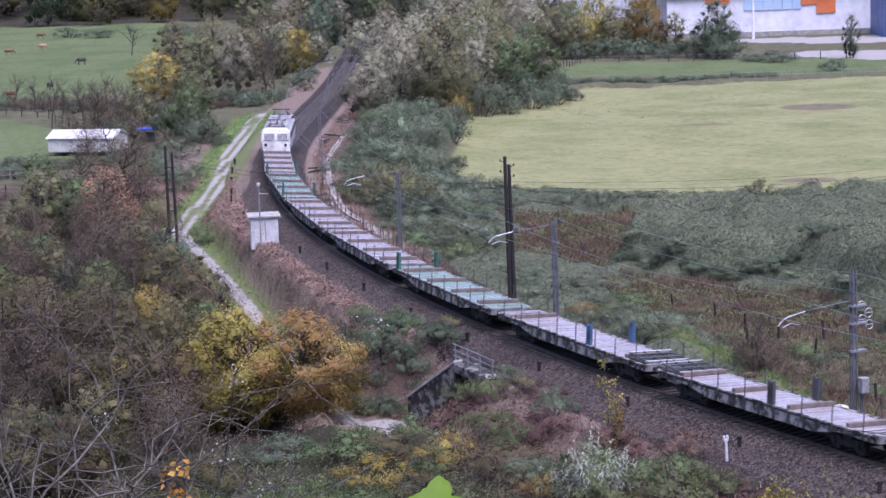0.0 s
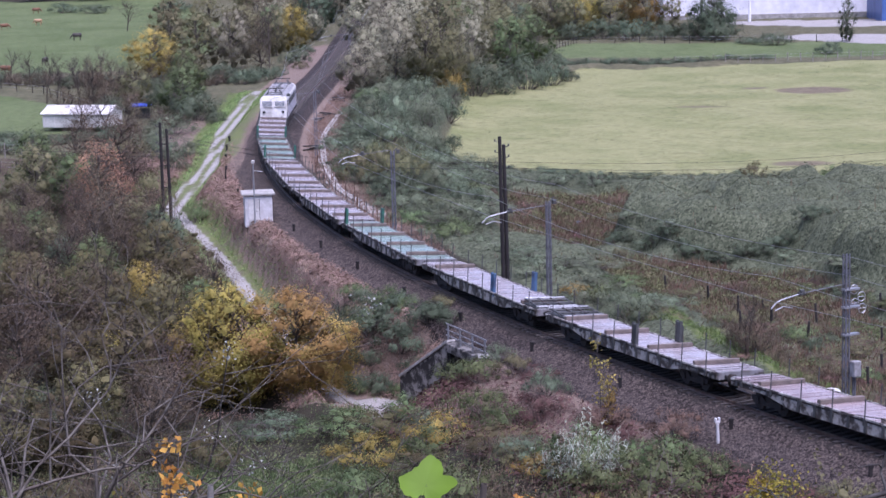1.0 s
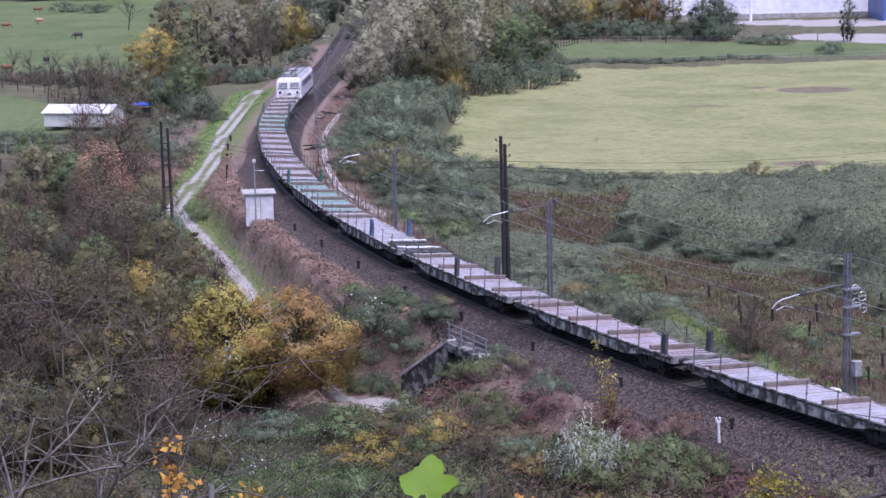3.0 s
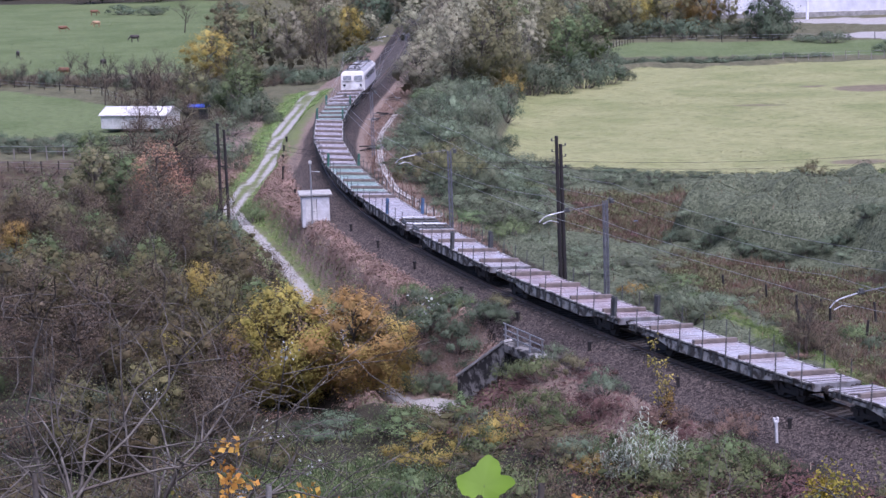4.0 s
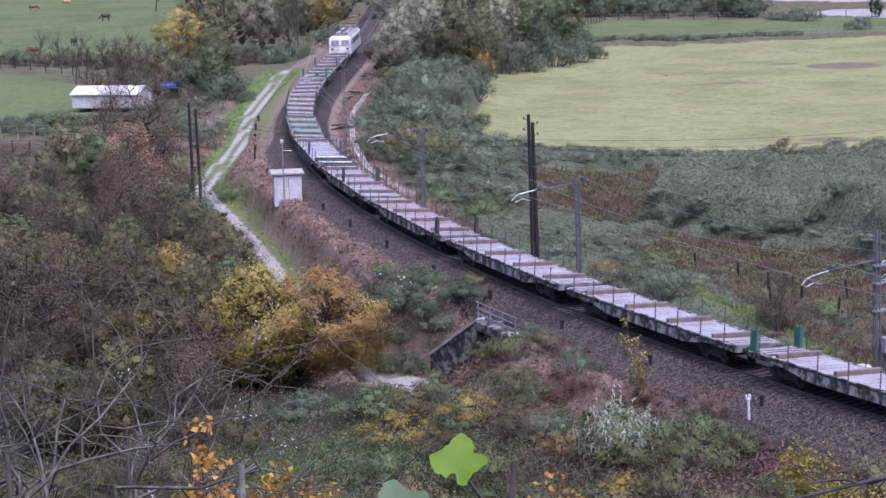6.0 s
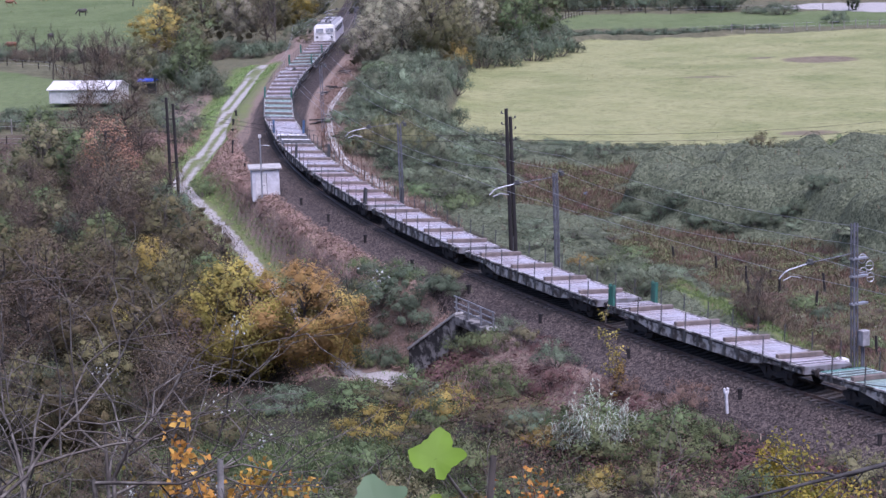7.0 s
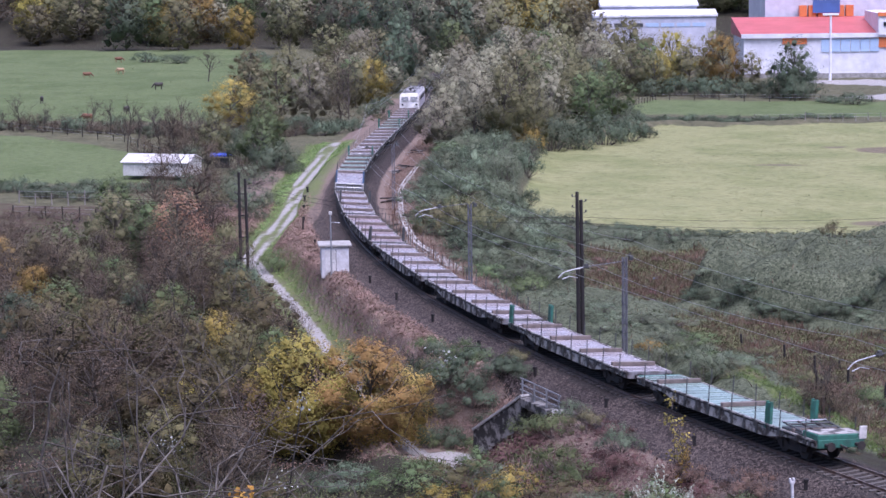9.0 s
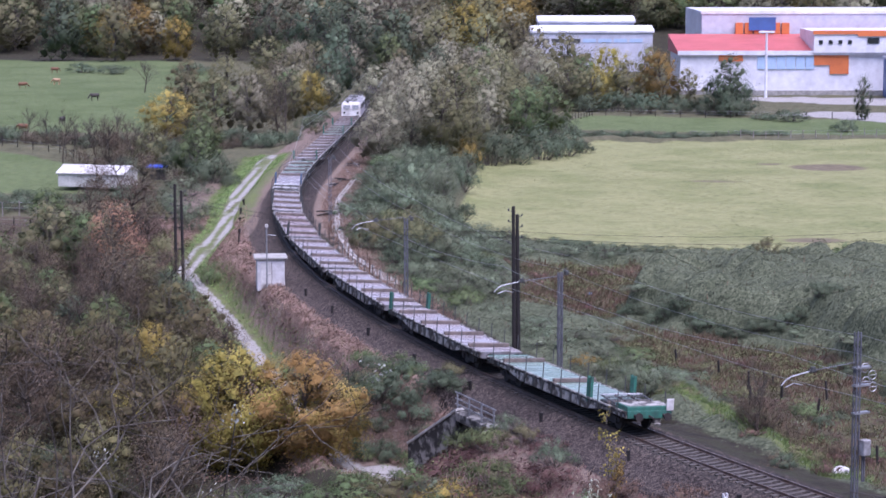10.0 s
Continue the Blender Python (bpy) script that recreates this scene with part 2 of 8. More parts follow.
def prism(bm, outline, x0, x1, axis="x", mat=0):
    """An outline of (u, v) drawn out from x0 to x1."""
    def at(w, u, v):
        return (w, u, v) if axis == "x" else (u, w, v) if axis == "y" else (u, v, w)
    a = [bm.verts.new(at(x0, *p)) for p in outline]
    b = [bm.verts.new(at(x1, *p)) for p in outline]
    n = len(outline)
    for i in range(n):
        bm.faces.new((a[i], a[(i + 1) % n], b[(i + 1) % n], b[i])).material_index = mat
    bm.faces.new(a[::-1]).material_index = mat
    bm.faces.new(b).material_index = mat
    bmesh.ops.recalc_face_normals(bm, faces=bm.faces[:])


def empty(name, m, label, category, group=""):
    ob = new(name)
    ob.empty_display_size = 0.3
    ob.matrix_basis = m
    return tagged(ob, label, category, group)


# ---------------------------------------------------------------- materials
def material(name):
    m = bpy.data.materials.new(name)
    m.use_nodes = True
    return m, m.node_tree.nodes, m.node_tree.links, m.node_tree.nodes["Principled BSDF"]


def ramp(nodes, links, fac, stops):
    r = nodes.new("ShaderNodeValToRGB")
    els = r.color_ramp.elements
    while len(els) < len(stops):
        els.new(0.5)
    for e, (p, c) in zip(els, stops):
        e.position, e.color = p, (*c, 1)
    links.new(fac, r.inputs["Fac"])
    return r.outputs["Color"]


def tint(nodes, links, a, b, fac, mode="MIX"):
    m = nodes.new("ShaderNodeMix")
    m.data_type, m.blend_type = "RGBA", mode
    for sock, v in ((m.inputs[6], a), (m.inputs[7], b)):
        if isinstance(v, tuple):
            sock.default_value = (*v, 1)
        else:
            links.new(v, sock)
    if isinstance(fac, float):
        m.inputs[0].default_value = fac
    else:
        links.new(fac, m.inputs[0])
    return m.outputs[2]


def coords(nodes, obj):
    if obj:
        return nodes.new("ShaderNodeTexCoord").outputs["Object"]
    return nodes.new("ShaderNodeNewGeometry").outputs["Position"]


def noise_tex(nodes, links, vec, scale, detail=4.0, rough=0.6):
    n = nodes.new("ShaderNodeTexNoise")
    n.inputs["Scale"].default_value, n.inputs["Detail"].default_value, n.inputs["Roughness"].default_value = scale, detail, rough
    links.new(vec, n.inputs["Vector"])
    return n.outputs["Fac"]


def surface(name, base, dirt, rough=0.8, metal=0.0, scale=1.5, fine=14.0, bump=0.3, depth=0.01, obj=True, spread=0.12, low=0.42, high=0.68):
    """A worn surface: base colour, dirt in patches, fine grain and relief."""
    m, n, l, b = material(name)
    vec = coords(n, obj)
    big, small = noise_tex(n, l, vec, scale, 6.0), noise_tex(n, l, vec, fine, 4.0)
    c = ramp(n, l, big, [(low, base), (high, dirt)])
    hue = n.new("ShaderNodeHueSaturation")
    l.new(c, hue.inputs["Color"])
    mr = n.new("ShaderNodeMapRange")
    mr.inputs["To Min"].default_value, mr.inputs["To Max"].default_value = 1 - 3 * spread, 1 + 3 * spread
    l.new(small, mr.inputs["Value"])
    l.new(mr.outputs["Result"], hue.inputs["Value"])
    l.new(hue.outputs["Color"], b.inputs["Base Color"])
    b.inputs["Metallic"].default_value = metal
    mr2 = n.new("ShaderNodeMapRange")
    mr2.inputs["To Min"].default_value, mr2.inputs["To Max"].default_value = max(0.05, rough - 0.15), min(1, rough + 0.12)
    l.new(big, mr2.inputs["Value"])
    l.new(mr2.outputs["Result"], b.inputs["Roughness"])
    bp = n.new("ShaderNodeBump")
    bp.inputs["Strength"].default_value, bp.inputs["Distance"].default_value = bump, depth
    l.new(small, bp.inputs["Height"])
    l.new(bp.outputs["Normal"], b.inputs["Normal"])
    return m


def foliage(name, colours, through=0.22, rough=0.65, jitter=0.12):
    """Leaves: each takes one of the colours, each plant is a little different."""
    m, n, l, b = material(name)
    geo = n.new("ShaderNodeNewGeometry")
    colours = [tuple(min(0.6, 1.3 * v) for v in q) for q in colours]
    k = len(colours)
    clump = noise_tex(n, l, geo.outputs["Position"], 1.1, 2.0)
    cl = n.new("ShaderNodeMapRange")
    cl.inputs["From Min"].default_value, cl.inputs["From Max"].default_value = 0.3, 0.7
    l.new(clump, cl.inputs["Value"])
    pick = n.new("ShaderNodeMix")
    pick.inputs[0].default_value = 0.16
    l.new(cl.outputs["Result"], pick.inputs[2])
    l.new(geo.outputs["Random Per Island"], pick.inputs[3])
    c = ramp(n, l, pick.outputs[0], [(i / max(1, k - 1), q) for i, q in enumerate(colours)])
    info = n.new("ShaderNodeObjectInfo")
    patch = noise_tex(n, l, geo.outputs["Position"], 0.6, 4.0)
    hue = n.new("ShaderNodeHueSaturation")
    a = n.new("ShaderNodeMapRange")
    a.inputs["To Min"].default_value, a.inputs["To Max"].default_value = 0.5 - 0.2 * jitter, 0.5 + 0.2 * jitter
    l.new(info.outputs["Random"], a.inputs["Value"])
    l.new(a.outputs["Result"], hue.inputs["Hue"])
    v = n.new("ShaderNodeMapRange")
    v.inputs["From Min"].default_value, v.inputs["From Max"].default_value = 0.36, 0.64
    v.inputs["To Min"].default_value, v.inputs["To Max"].default_value = 1 - 2.4 * jitter, 1 + 2.4 * jitter
    l.new(patch, v.inputs["Value"])
    fine = n.new("ShaderNodeMapRange")
    fine.inputs["From Min"].default_value, fine.inputs["From Max"].default_value = 0.32, 0.68
    fine.inputs["To Min"].default_value, fine.inputs["To Max"].default_value = 0.80, 1.20
    l.new(noise_tex(n, l, geo.outputs["Position"], 4.5, 3.0, 0.7), fine.inputs["Value"])
    own = n.new("ShaderNodeMapRange")
    own.inputs["To Min"].default_value, own.inputs["To Max"].default_value = 0.82, 1.22
    l.new(info.outputs["Random"], own.inputs["Value"])
    each = n.new("ShaderNodeMath")
    each.operation = "MULTIPLY"
    l.new(own.outputs["Result"], each.inputs[0])
    l.new(v.outputs["Result"], each.inputs[1])
    both = n.new("ShaderNodeMath")
    both.operation = "MULTIPLY"
    l.new(each.outputs[0], both.inputs[0])
    l.new(fine.outputs["Result"], both.inputs[1])
    l.new(both.outputs[0], hue.inputs["Value"])
    l.new(c, hue.inputs["Color"])
    l.new(hue.outputs["Color"], b.inputs["Base Color"])
    b.inputs["Roughness"].default_value = rough
    b.inputs["Specular IOR Level"].default_value = 0.12
    bp = n.new("ShaderNodeBump")
    bp.inputs["Strength"].default_value, bp.inputs["Distance"].default_value = 0.35, 0.08
    l.new(noise_tex(n, l, geo.outputs["Position"], 5.0, 3.0), bp.inputs["Height"])
    l.new(bp.outputs["Normal"], b.inputs["Normal"])
    t = n.new("ShaderNodeBsdfTranslucent")
    l.new(hue.outputs["Color"], t.inputs["Color"])
    mix = n.new("ShaderNodeMixShader")
    mix.inputs[0].default_value = through
    l.new(b.outputs[0], mix.inputs[1])
    l.new(t.outputs[0], mix.inputs[2])
    l.new(mix.outputs[0], n["Material Output"].inputs["Surface"])
    return m


def ground_material():
    m, n, l, b = material("valley_ground")
    pos = coords(n, False)
    big, mid, small = noise_tex(n, l, pos, 0.09, 5), noise_tex(n, l, pos, 0.9, 6), noise_tex(n, l, pos, 9.0, 5)

    def mask(name, wobble=0.5):
        at = n.new("ShaderNodeAttribute")
        at.attribute_name = name
        mr = n.new("ShaderNodeMath")
        mr.operation = "MULTIPLY_ADD"
        l.new(mid, mr.inputs[0])
        mr.inputs[1].default_value = wobble
        mr.inputs[2].default_value = -wobble / 2
        ad = n.new("ShaderNodeMath")
        l.new(at.outputs["Fac"], ad.inputs[0])
        l.new(mr.outputs[0], ad.inputs[1])
        r = n.new("ShaderNodeMapRange")
        r.inputs["From Min"].default_value, r.inputs["From Max"].default_value = 0.35, 0.65
        l.new(ad.outputs[0], r.inputs["Value"])
        return r.outputs["Result"]

    cells = n.new("ShaderNodeTexVoronoi")
    cells.inputs["Scale"].default_value = 6.0
    l.new(pos, cells.inputs["Vector"])
    stone_col = cells.outputs["Color"]
    soil = ramp(n, l, mid, [(0.3, (0.016, 0.014, 0.010)), (0.5, (0.032, 0.028, 0.018)), (0.7, (0.034, 0.04, 0.02))])
    bracken = ramp(n, l, small, [(0.3, (0.10, 0.073, 0.058)), (0.55, (0.185, 0.14, 0.112)), (0.75, (0.26, 0.205, 0.17))])
    verge = ramp(n, l, mid, [(0.3, (0.06, 0.09, 0.028)), (0.5, (0.098, 0.128, 0.042)), (0.65, (0.13, 0.145, 0.055)), (0.78, (0.16, 0.15, 0.075))])
    field = ramp(n, l, mid, [(0.28, (0.13, 0.135, 0.06)), (0.42, (0.200, 0.206, 0.092)), (0.75, (0.25, 0.252, 0.118))])
    fld2 = ramp(n, l, big, [(0.38, (0.74, 0.8, 0.7)), (0.56, (1, 1, 1))])
    field = tint(n, l, field, fld2, 1.0, "MULTIPLY")
    meadow = ramp(n, l, mid, [(0.28, (0.075, 0.09, 0.04)), (0.5, (0.098, 0.13, 0.05)), (0.75, (0.13, 0.15, 0.068))])
    meadow = tint(n, l, meadow, fld2, 1.0, "MULTIPLY")
    bare = ramp(n, l, mid, [(0.3, (0.10, 0.08, 0.055)), (0.7, (0.17, 0.145, 0.09))])
    dirt = ramp(n, l, small, [(0.3, (0.19, 0.18, 0.165)), (0.55, (0.30, 0.29, 0.275)), (0.75, (0.38, 0.375, 0.36))])
    stone = n.new("ShaderNodeTexVoronoi")
    stone.inputs["Scale"].default_value = 9.0
    l.new(pos, stone.inputs["Vector"])
    gravel = ramp(n, l, stone.outputs["Color"], [(0.2, (0.009, 0.007, 0.006)), (0.5, (0.028, 0.022, 0.020)), (0.8, (0.09, 0.076, 0.069))])
    rust = ramp(n, l, mid, [(0.35, (0.75, 0.72, 0.72)), (0.65, (1.05, 0.98, 0.95))])
    gravel = tint(n, l, gravel, rust, 1.0, "MULTIPLY")
    leafy = tint(n, l, stone_col, small, 0.45)
    thicket = ramp(n, l, leafy, [(0.25, (0.02, 0.026, 0.014)), (0.5, (0.07, 0.084, 0.048)), (0.75, (0.13, 0.145, 0.092))])
    weedy = ramp(n, l, mid, [(0.3, (0.035, 0.026, 0.018)), (0.45, (0.07, 0.046, 0.034)), (0.6, (0.075, 0.072, 0.036)), (0.75, (0.13, 0.10, 0.075))])
    rank = ramp(n, l, mid, [(0.3, (0.05, 0.05, 0.028)), (0.5, (0.085, 0.085, 0.045)), (0.7, (0.13, 0.115, 0.07))])
    tuft = noise_tex(n, l, pos, 1.7, 3)
    tufts = ramp(n, l, tuft, [(0.60, (1, 1, 1)), (0.68, (0.62, 0.66, 0.58))])
    field = tint(n, l, field, tufts, 1.0, "MULTIPLY")
    meadow = tint(n, l, meadow, tufts, 1.0, "MULTIPLY")
    # ballast darkened to paint in the shade beneath the wagons
    wagon_shade = ramp(n, l, stone.outputs["Color"], [(0.15, (0.012, 0.010, 0.009)), (0.85, (0.05, 0.042, 0.038))])
    c = tint(n, l, soil, rank, mask("rank", 0.5))
    c = tint(n, l, c, thicket, mask("thicket", 0.6))
    c = tint(n, l, c, weedy, mask("weedy", 0.8))
    c = tint(n, l, c, bracken, mask("bracken", 0.9))
    c = tint(n, l, c, verge, mask("verge", 0.9))
    c = tint(n, l, c, field, mask("field", 0.3))
    c = tint(n, l, c, meadow, mask("meadow", 0.3))
    c = tint(n, l, c, bare, mask("bare", 1.1))
    c = tint(n, l, c, dirt, mask("dirt", 0.8))
    c = tint(n, l, c, gravel, mask("gravel", 0.6))
    c = tint(n, l, c, wagon_shade, mask("wagon_shade", 0.5))
    l.new(c, b.inputs["Base Color"])
    b.inputs["Roughness"].default_value = 0.9
    b.inputs["Specular IOR Level"].default_value = 0.25
    bp = n.new("ShaderNodeBump")
    bp.inputs["Strength"].default_value, bp.inputs["Distance"].default_value = 0.8, 0.12
    l.new(small, bp.inputs["Height"])
    l.new(bp.outputs["Normal"], b.inputs["Normal"])
    return m


GROUND = ground_material()
BARK = surface("bark", (0.075, 0.06, 0.05), (0.13, 0.12, 0.10), 0.9, scale=3, fine=20, depth=0.02)
GREY_BARK = surface("grey_bark", (0.066, 0.054, 0.042), (0.036, 0.03, 0.024), 0.9, scale=3, fine=20, depth=0.02)
L_OLIVE = foliage("olive_leaves", [(0.082, 0.084, 0.044), (0.108, 0.106, 0.055), (0.128, 0.12, 0.064), (0.096, 0.1, 0.053)])
L_GREEN = foliage("green_leaves", [(0.045, 0.065, 0.03), (0.07, 0.095, 0.042), (0.10, 0.125, 0.055), (0.06, 0.085, 0.045)])
L_IVY = foliage("dark_ivy_leaves", [(0.046, 0.062, 0.040), (0.07, 0.09, 0.056), (0.095, 0.115, 0.074)])
L_BRAMBLE = foliage("bramble_leaves", [(0.06, 0.075, 0.045), (0.085, 0.104, 0.064), (0.105, 0.128, 0.08), (0.13, 0.148, 0.105)], jitter=0.16)
L_YELLOW = foliage("yellow_leaves", [(0.115, 0.102, 0.033), (0.175, 0.14, 0.04), (0.225, 0.168, 0.048), (0.135, 0.122, 0.04)])
L_ORANGE = foliage("orange_leaves", [(0.17, 0.13, 0.042), (0.235, 0.17, 0.052), (0.27, 0.20, 0.062), (0.17, 0.15, 0.05)])
L_RUST = foliage("rust_leaves", [(0.15, 0.085, 0.055), (0.22, 0.12, 0.078), (0.25, 0.145, 0.095), (0.13, 0.10, 0.055)])
L_BROWN = foliage("brown_leaves", [(0.046, 0.035, 0.024), (0.077, 0.058, 0.04), (0.108, 0.083, 0.057), (0.058, 0.054, 0.03)])
L_DRY = foliage("dry_bracken", [(0.14, 0.10, 0.072), (0.20, 0.148, 0.108), (0.25, 0.19, 0.142), (0.14, 0.118, 0.07)])
L_RED = foliage("red_weeds", [(0.06, 0.034, 0.027), (0.095, 0.052, 0.042), (0.105, 0.075, 0.055), (0.065, 0.065, 0.033), (0.10, 0.072, 0.058)])
L_BRACKEN = foliage("dark_bracken", [(0.055, 0.034, 0.028), (0.09, 0.056, 0.046), (0.13, 0.082, 0.066), (0.06, 0.05, 0.032)])
L_REED = foliage("silver_leaves", [(0.17, 0.20, 0.145), (0.27, 0.30, 0.24), (0.12, 0.15, 0.09)])
L_GRASS = foliage("fresh_grass", [(0.075, 0.115, 0.04), (0.12, 0.165, 0.055), (0.16, 0.20, 0.075)])
L_WEED = foliage("olive_weeds", [(0.05, 0.06, 0.026), (0.085, 0.09, 0.04), (0.115, 0.105, 0.05)])
# olive-brown leaves darkened, with the hillside's deep shade put into the colour
L_SHADED_OLIVE = foliage("shaded_olive_leaves", [(0.048, 0.046, 0.024), (0.066, 0.061, 0.031), (0.092, 0.077, 0.038), (0.054, 0.059, 0.029)])
L_TUFT = foliage("coarse_tufts", [(0.085, 0.10, 0.04), (0.105, 0.118, 0.048), (0.125, 0.13, 0.056)])
# leaves of the distant woods, paled and greyed so the colour stands for haze
L_HAZED_WOOD = foliage("hazed_woodland_leaves", [(0.145, 0.142, 0.094), (0.17, 0.165, 0.11), (0.195, 0.186, 0.125), (0.155, 0.155, 0.106)])

# ---------------------------------------------------------------- ground
def wild_side(x, y):
    s, d = to_track(x, y)
    f = np.maximum(inside(FIELD, x, y), inside(STRIP, x, y))
    near = 1.6 * step(165, 185, y)
    return step(6.5 - near, 9 - 1.5 * near, d) * (1 - step(-1.5, 0.3, f)) * (np.abs(x) < 0.30 * y + 4)


def build_ground():
    def grow(a, b, first, ratio):
        out, w, v = [], first, a
        while abs(v) < abs(b):
            v += w if b > a else -w
            w *= ratio
            out.append(v)
        return out
    xs = np.array(sorted(grow(-46, -2600, 0.9, 1.07) + list(np.arange(-46, 46, 0.55)) + grow(46, 2600, 0.9, 1.07)))
    ys = np.array(sorted(grow(20, -900, 1.5, 1.15) + list(np.arange(20, 100, 1.0)) + list(np.arange(100, 215, 0.55)) + list(np.arange(215, 300, 0.9)) + list(np.arange(300, 480, 1.8)) + grow(480, 3200, 2.5, 1.05)))
    gx, gy = np.meshgrid(xs, ys)
    x, y = gx.ravel(), gy.ravel()
    z = height(x, y)
    nx, ny = len(xs), len(ys)
    i = (np.arange(ny - 1)[:, None] * nx + np.arange(nx - 1)[None, :]).ravel()
    faces = np.c_[i, i + 1, i + nx + 1, i + nx]
    s, d = to_track(x, y)
    lane = along(DIRT_ROAD, x, y)[0]
    wander = np.maximum(0, lane + 0.22 * vnoise(x, y, 9, 18) * step(160, 185, y))
    hole = (lane < 2.3) & (np.abs(d) > 4.2) & (np.abs(d) < 6.2) & (y < 150)
    faces = faces[~hole[faces].all(axis=1)]
    ob = link_mesh("ground", np.c_[x, y, z], faces, GROUND, smooth=True)
    tagged(ob, "rough valley ground with fields, gravel and dry grass", "ground", kind="structure")
    path = along(SIDE_PATH, x, y)[0]
    masks = {
        "gravel": step(-4.6 - 1.7 * step(325, 345, s) + 1.6 * step(262, 240, s), -3.5 - 1.6 * step(325, 345, s) + 1.3 * step(262, 240, s), d) * (1 - step(2.4, 3.4, d)) * step(-10, 0, s),
        "rank": np.maximum(step(225, 245, y), 0.0) * (1 - step(560, 590, y)),
        "bare": np.maximum.reduce([step(1.25, 0.5, np.hypot((x - 51) / 6, (y - 307) / 6)), 0.9 * step(1.25, 0.5, np.hypot((x - 43.5) / 2.4, (y - 312) / 1.6)), 0.75 * step(1.25, 0.5, np.hypot((x - 37) / 4, (y - 231) / 2.5)), 0.6 * step(1.25, 0.5, np.hypot((x - 33) / 5, (y - 286) / 1.6))]),
        # where the train's shade is painted on, along the rails
        "wagon_shade": 0.9 * (1 - step(1.5, 2.4, np.abs(d))),
        "thicket": wild_side(x, y) * (1 - step(285, 300, y)),
        "weedy": 0.9 * step(-1.5, 1.5, inside([(-70, 224), (-44, 220), (-43, 247), (-70, 254)], x, y)) + wild_side(x, y) * step(-1.2, 0.8, np.maximum(inside(RED_1, x, y), inside(RED_2, x, y)) + 1.6 * vnoise(x, y, 4, 22)),
        "field": step(-0.8, 0.8, inside(FIELD, x, y)),
        "meadow": np.maximum(step(-1, 1, np.maximum(inside(MEADOW, x, y), inside(LOW_MEADOW, x, y))), step(-1, 1, inside(STRIP, x, y))),
        "dirt": np.maximum(step(-0.2, 0.8, inside(LANE_END, x, y)), np.maximum(np.maximum(1 - step(0.1 + 0.25 * step(185, 205, y), 0.95 + 0.25 * step(185, 205, y), wander), 0.9 * (1 - step(0.3, 0.8, path))) - 0.75 * (1 - step(0.15, 0.5, wander)) * step(190, 200, y), step(-1, 1, np.maximum(inside(FAR_ROAD, x, y), inside(FAR_ROAD_2, x, y))))),
        "bracken": np.maximum(0.95 * step(-3.6, -4.4, d) * step(-10, -8, d) * step(128, 136, y) * step(235, 215, y) + 0.95 * step(262, 240, s) * step(-8.5, -7.0, d) * (1 - step(5.5, 7.5, d)) * step(60, 90, s), np.maximum(step(-4.6, -5.6, d) * (1 - step(-12, -15, d)) * (1 - step(-11, -13, d) * (y < 128)) * step(98, 108, y) * (1 - step(235, 300, y)) * step(0.5, -0.5, inside(LANE_END, x, y)), 0.75 * step(3, 4, d) * (1 - step(6, 8, d)) * step(150, 185, y) * step(0.5, 0.9, path))) * (np.abs(d) < 30),
        "verge": np.maximum(step(-1.5, 0.5, inside(GREEN_1, x, y)), np.maximum(step(2.3 + 1.9 * step(175, 190, y), 1.2 + 1.0 * step(175, 190, y), lane) * step(140, 150, y) * (0.62 + 0.38 * step(-26, -28, x)), 0.55 * step(5, 2, np.hypot((x + 9.8) / 1.5, y - 114)))),
    }
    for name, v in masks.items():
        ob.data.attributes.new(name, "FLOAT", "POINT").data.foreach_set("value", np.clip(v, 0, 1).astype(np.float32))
    return ob


build_ground()


# ---------------------------------------------------------------- plants
def quads_at(c, size, rng, flat=0.0, long=1.0, out=None):
    """Leaf-shaped rhombs round the points c, lying roughly square to the directions out."""
    n = len(c)
    a = rng.normal(size=(n, 3))
    a /= np.linalg.norm(a, axis=1)[:, None]
    nrm = rng.normal(size=(n, 3)) + np.array([0, 0, flat]) if out is None else rng.normal(size=(n, 3)) * 0.42 + out + np.array([0, 0, flat])
    nrm /= np.linalg.norm(nrm, axis=1)[:, None] + 1e-9
    a -= nrm * (a * nrm).sum(axis=1)[:, None]
    a /= np.linalg.norm(a, axis=1)[:, None] + 1e-9
    b = np.cross(nrm, a)
    size = np.broadcast_to(size, n)[:, None]
    a, b = a * size * 0.62 * long, b * size * 0.40
    bend = np.cross(a, b)
    bend /= np.linalg.norm(bend, axis=1)[:, None] + 1e-9
    bend = bend * size * 0.14
    v = np.stack([c - a - bend, c + b, c + a - bend, c - b], axis=1).reshape(-1, 3)
    f = np.arange(4 * n).reshape(-1, 4)
    return v, f


def small_leaves(c, size, rng, flat, out):
    """The same for fine leaves far off: half-leaves of three corners, turned outwards; also their clump's normals."""
    v, f = quads_at(c, size * 1.25, rng, flat, 1.0, out)
    v = v.reshape(-1, 4, 3)[:, (0, 1, 2)]
    face = np.cross(v[:, 1] - v[:, 0], v[:, 2] - v[:, 0])
    face /= np.linalg.norm(face, axis=1)[:, None] + 1e-9
    away = (face * out).sum(axis=1) < 0
    v[away] = v[away][:, ::-1]
    face[away] *= -1
    nrm = out / (np.linalg.norm(out, axis=1)[:, None] + 1e-9) + 0.22 * face
    nrm /= np.linalg.norm(nrm, axis=1)[:, None] + 1e-9
    return v.reshape(-1, 3), np.arange(3 * len(c)).reshape(-1, 3), np.repeat(nrm, 3, axis=0)


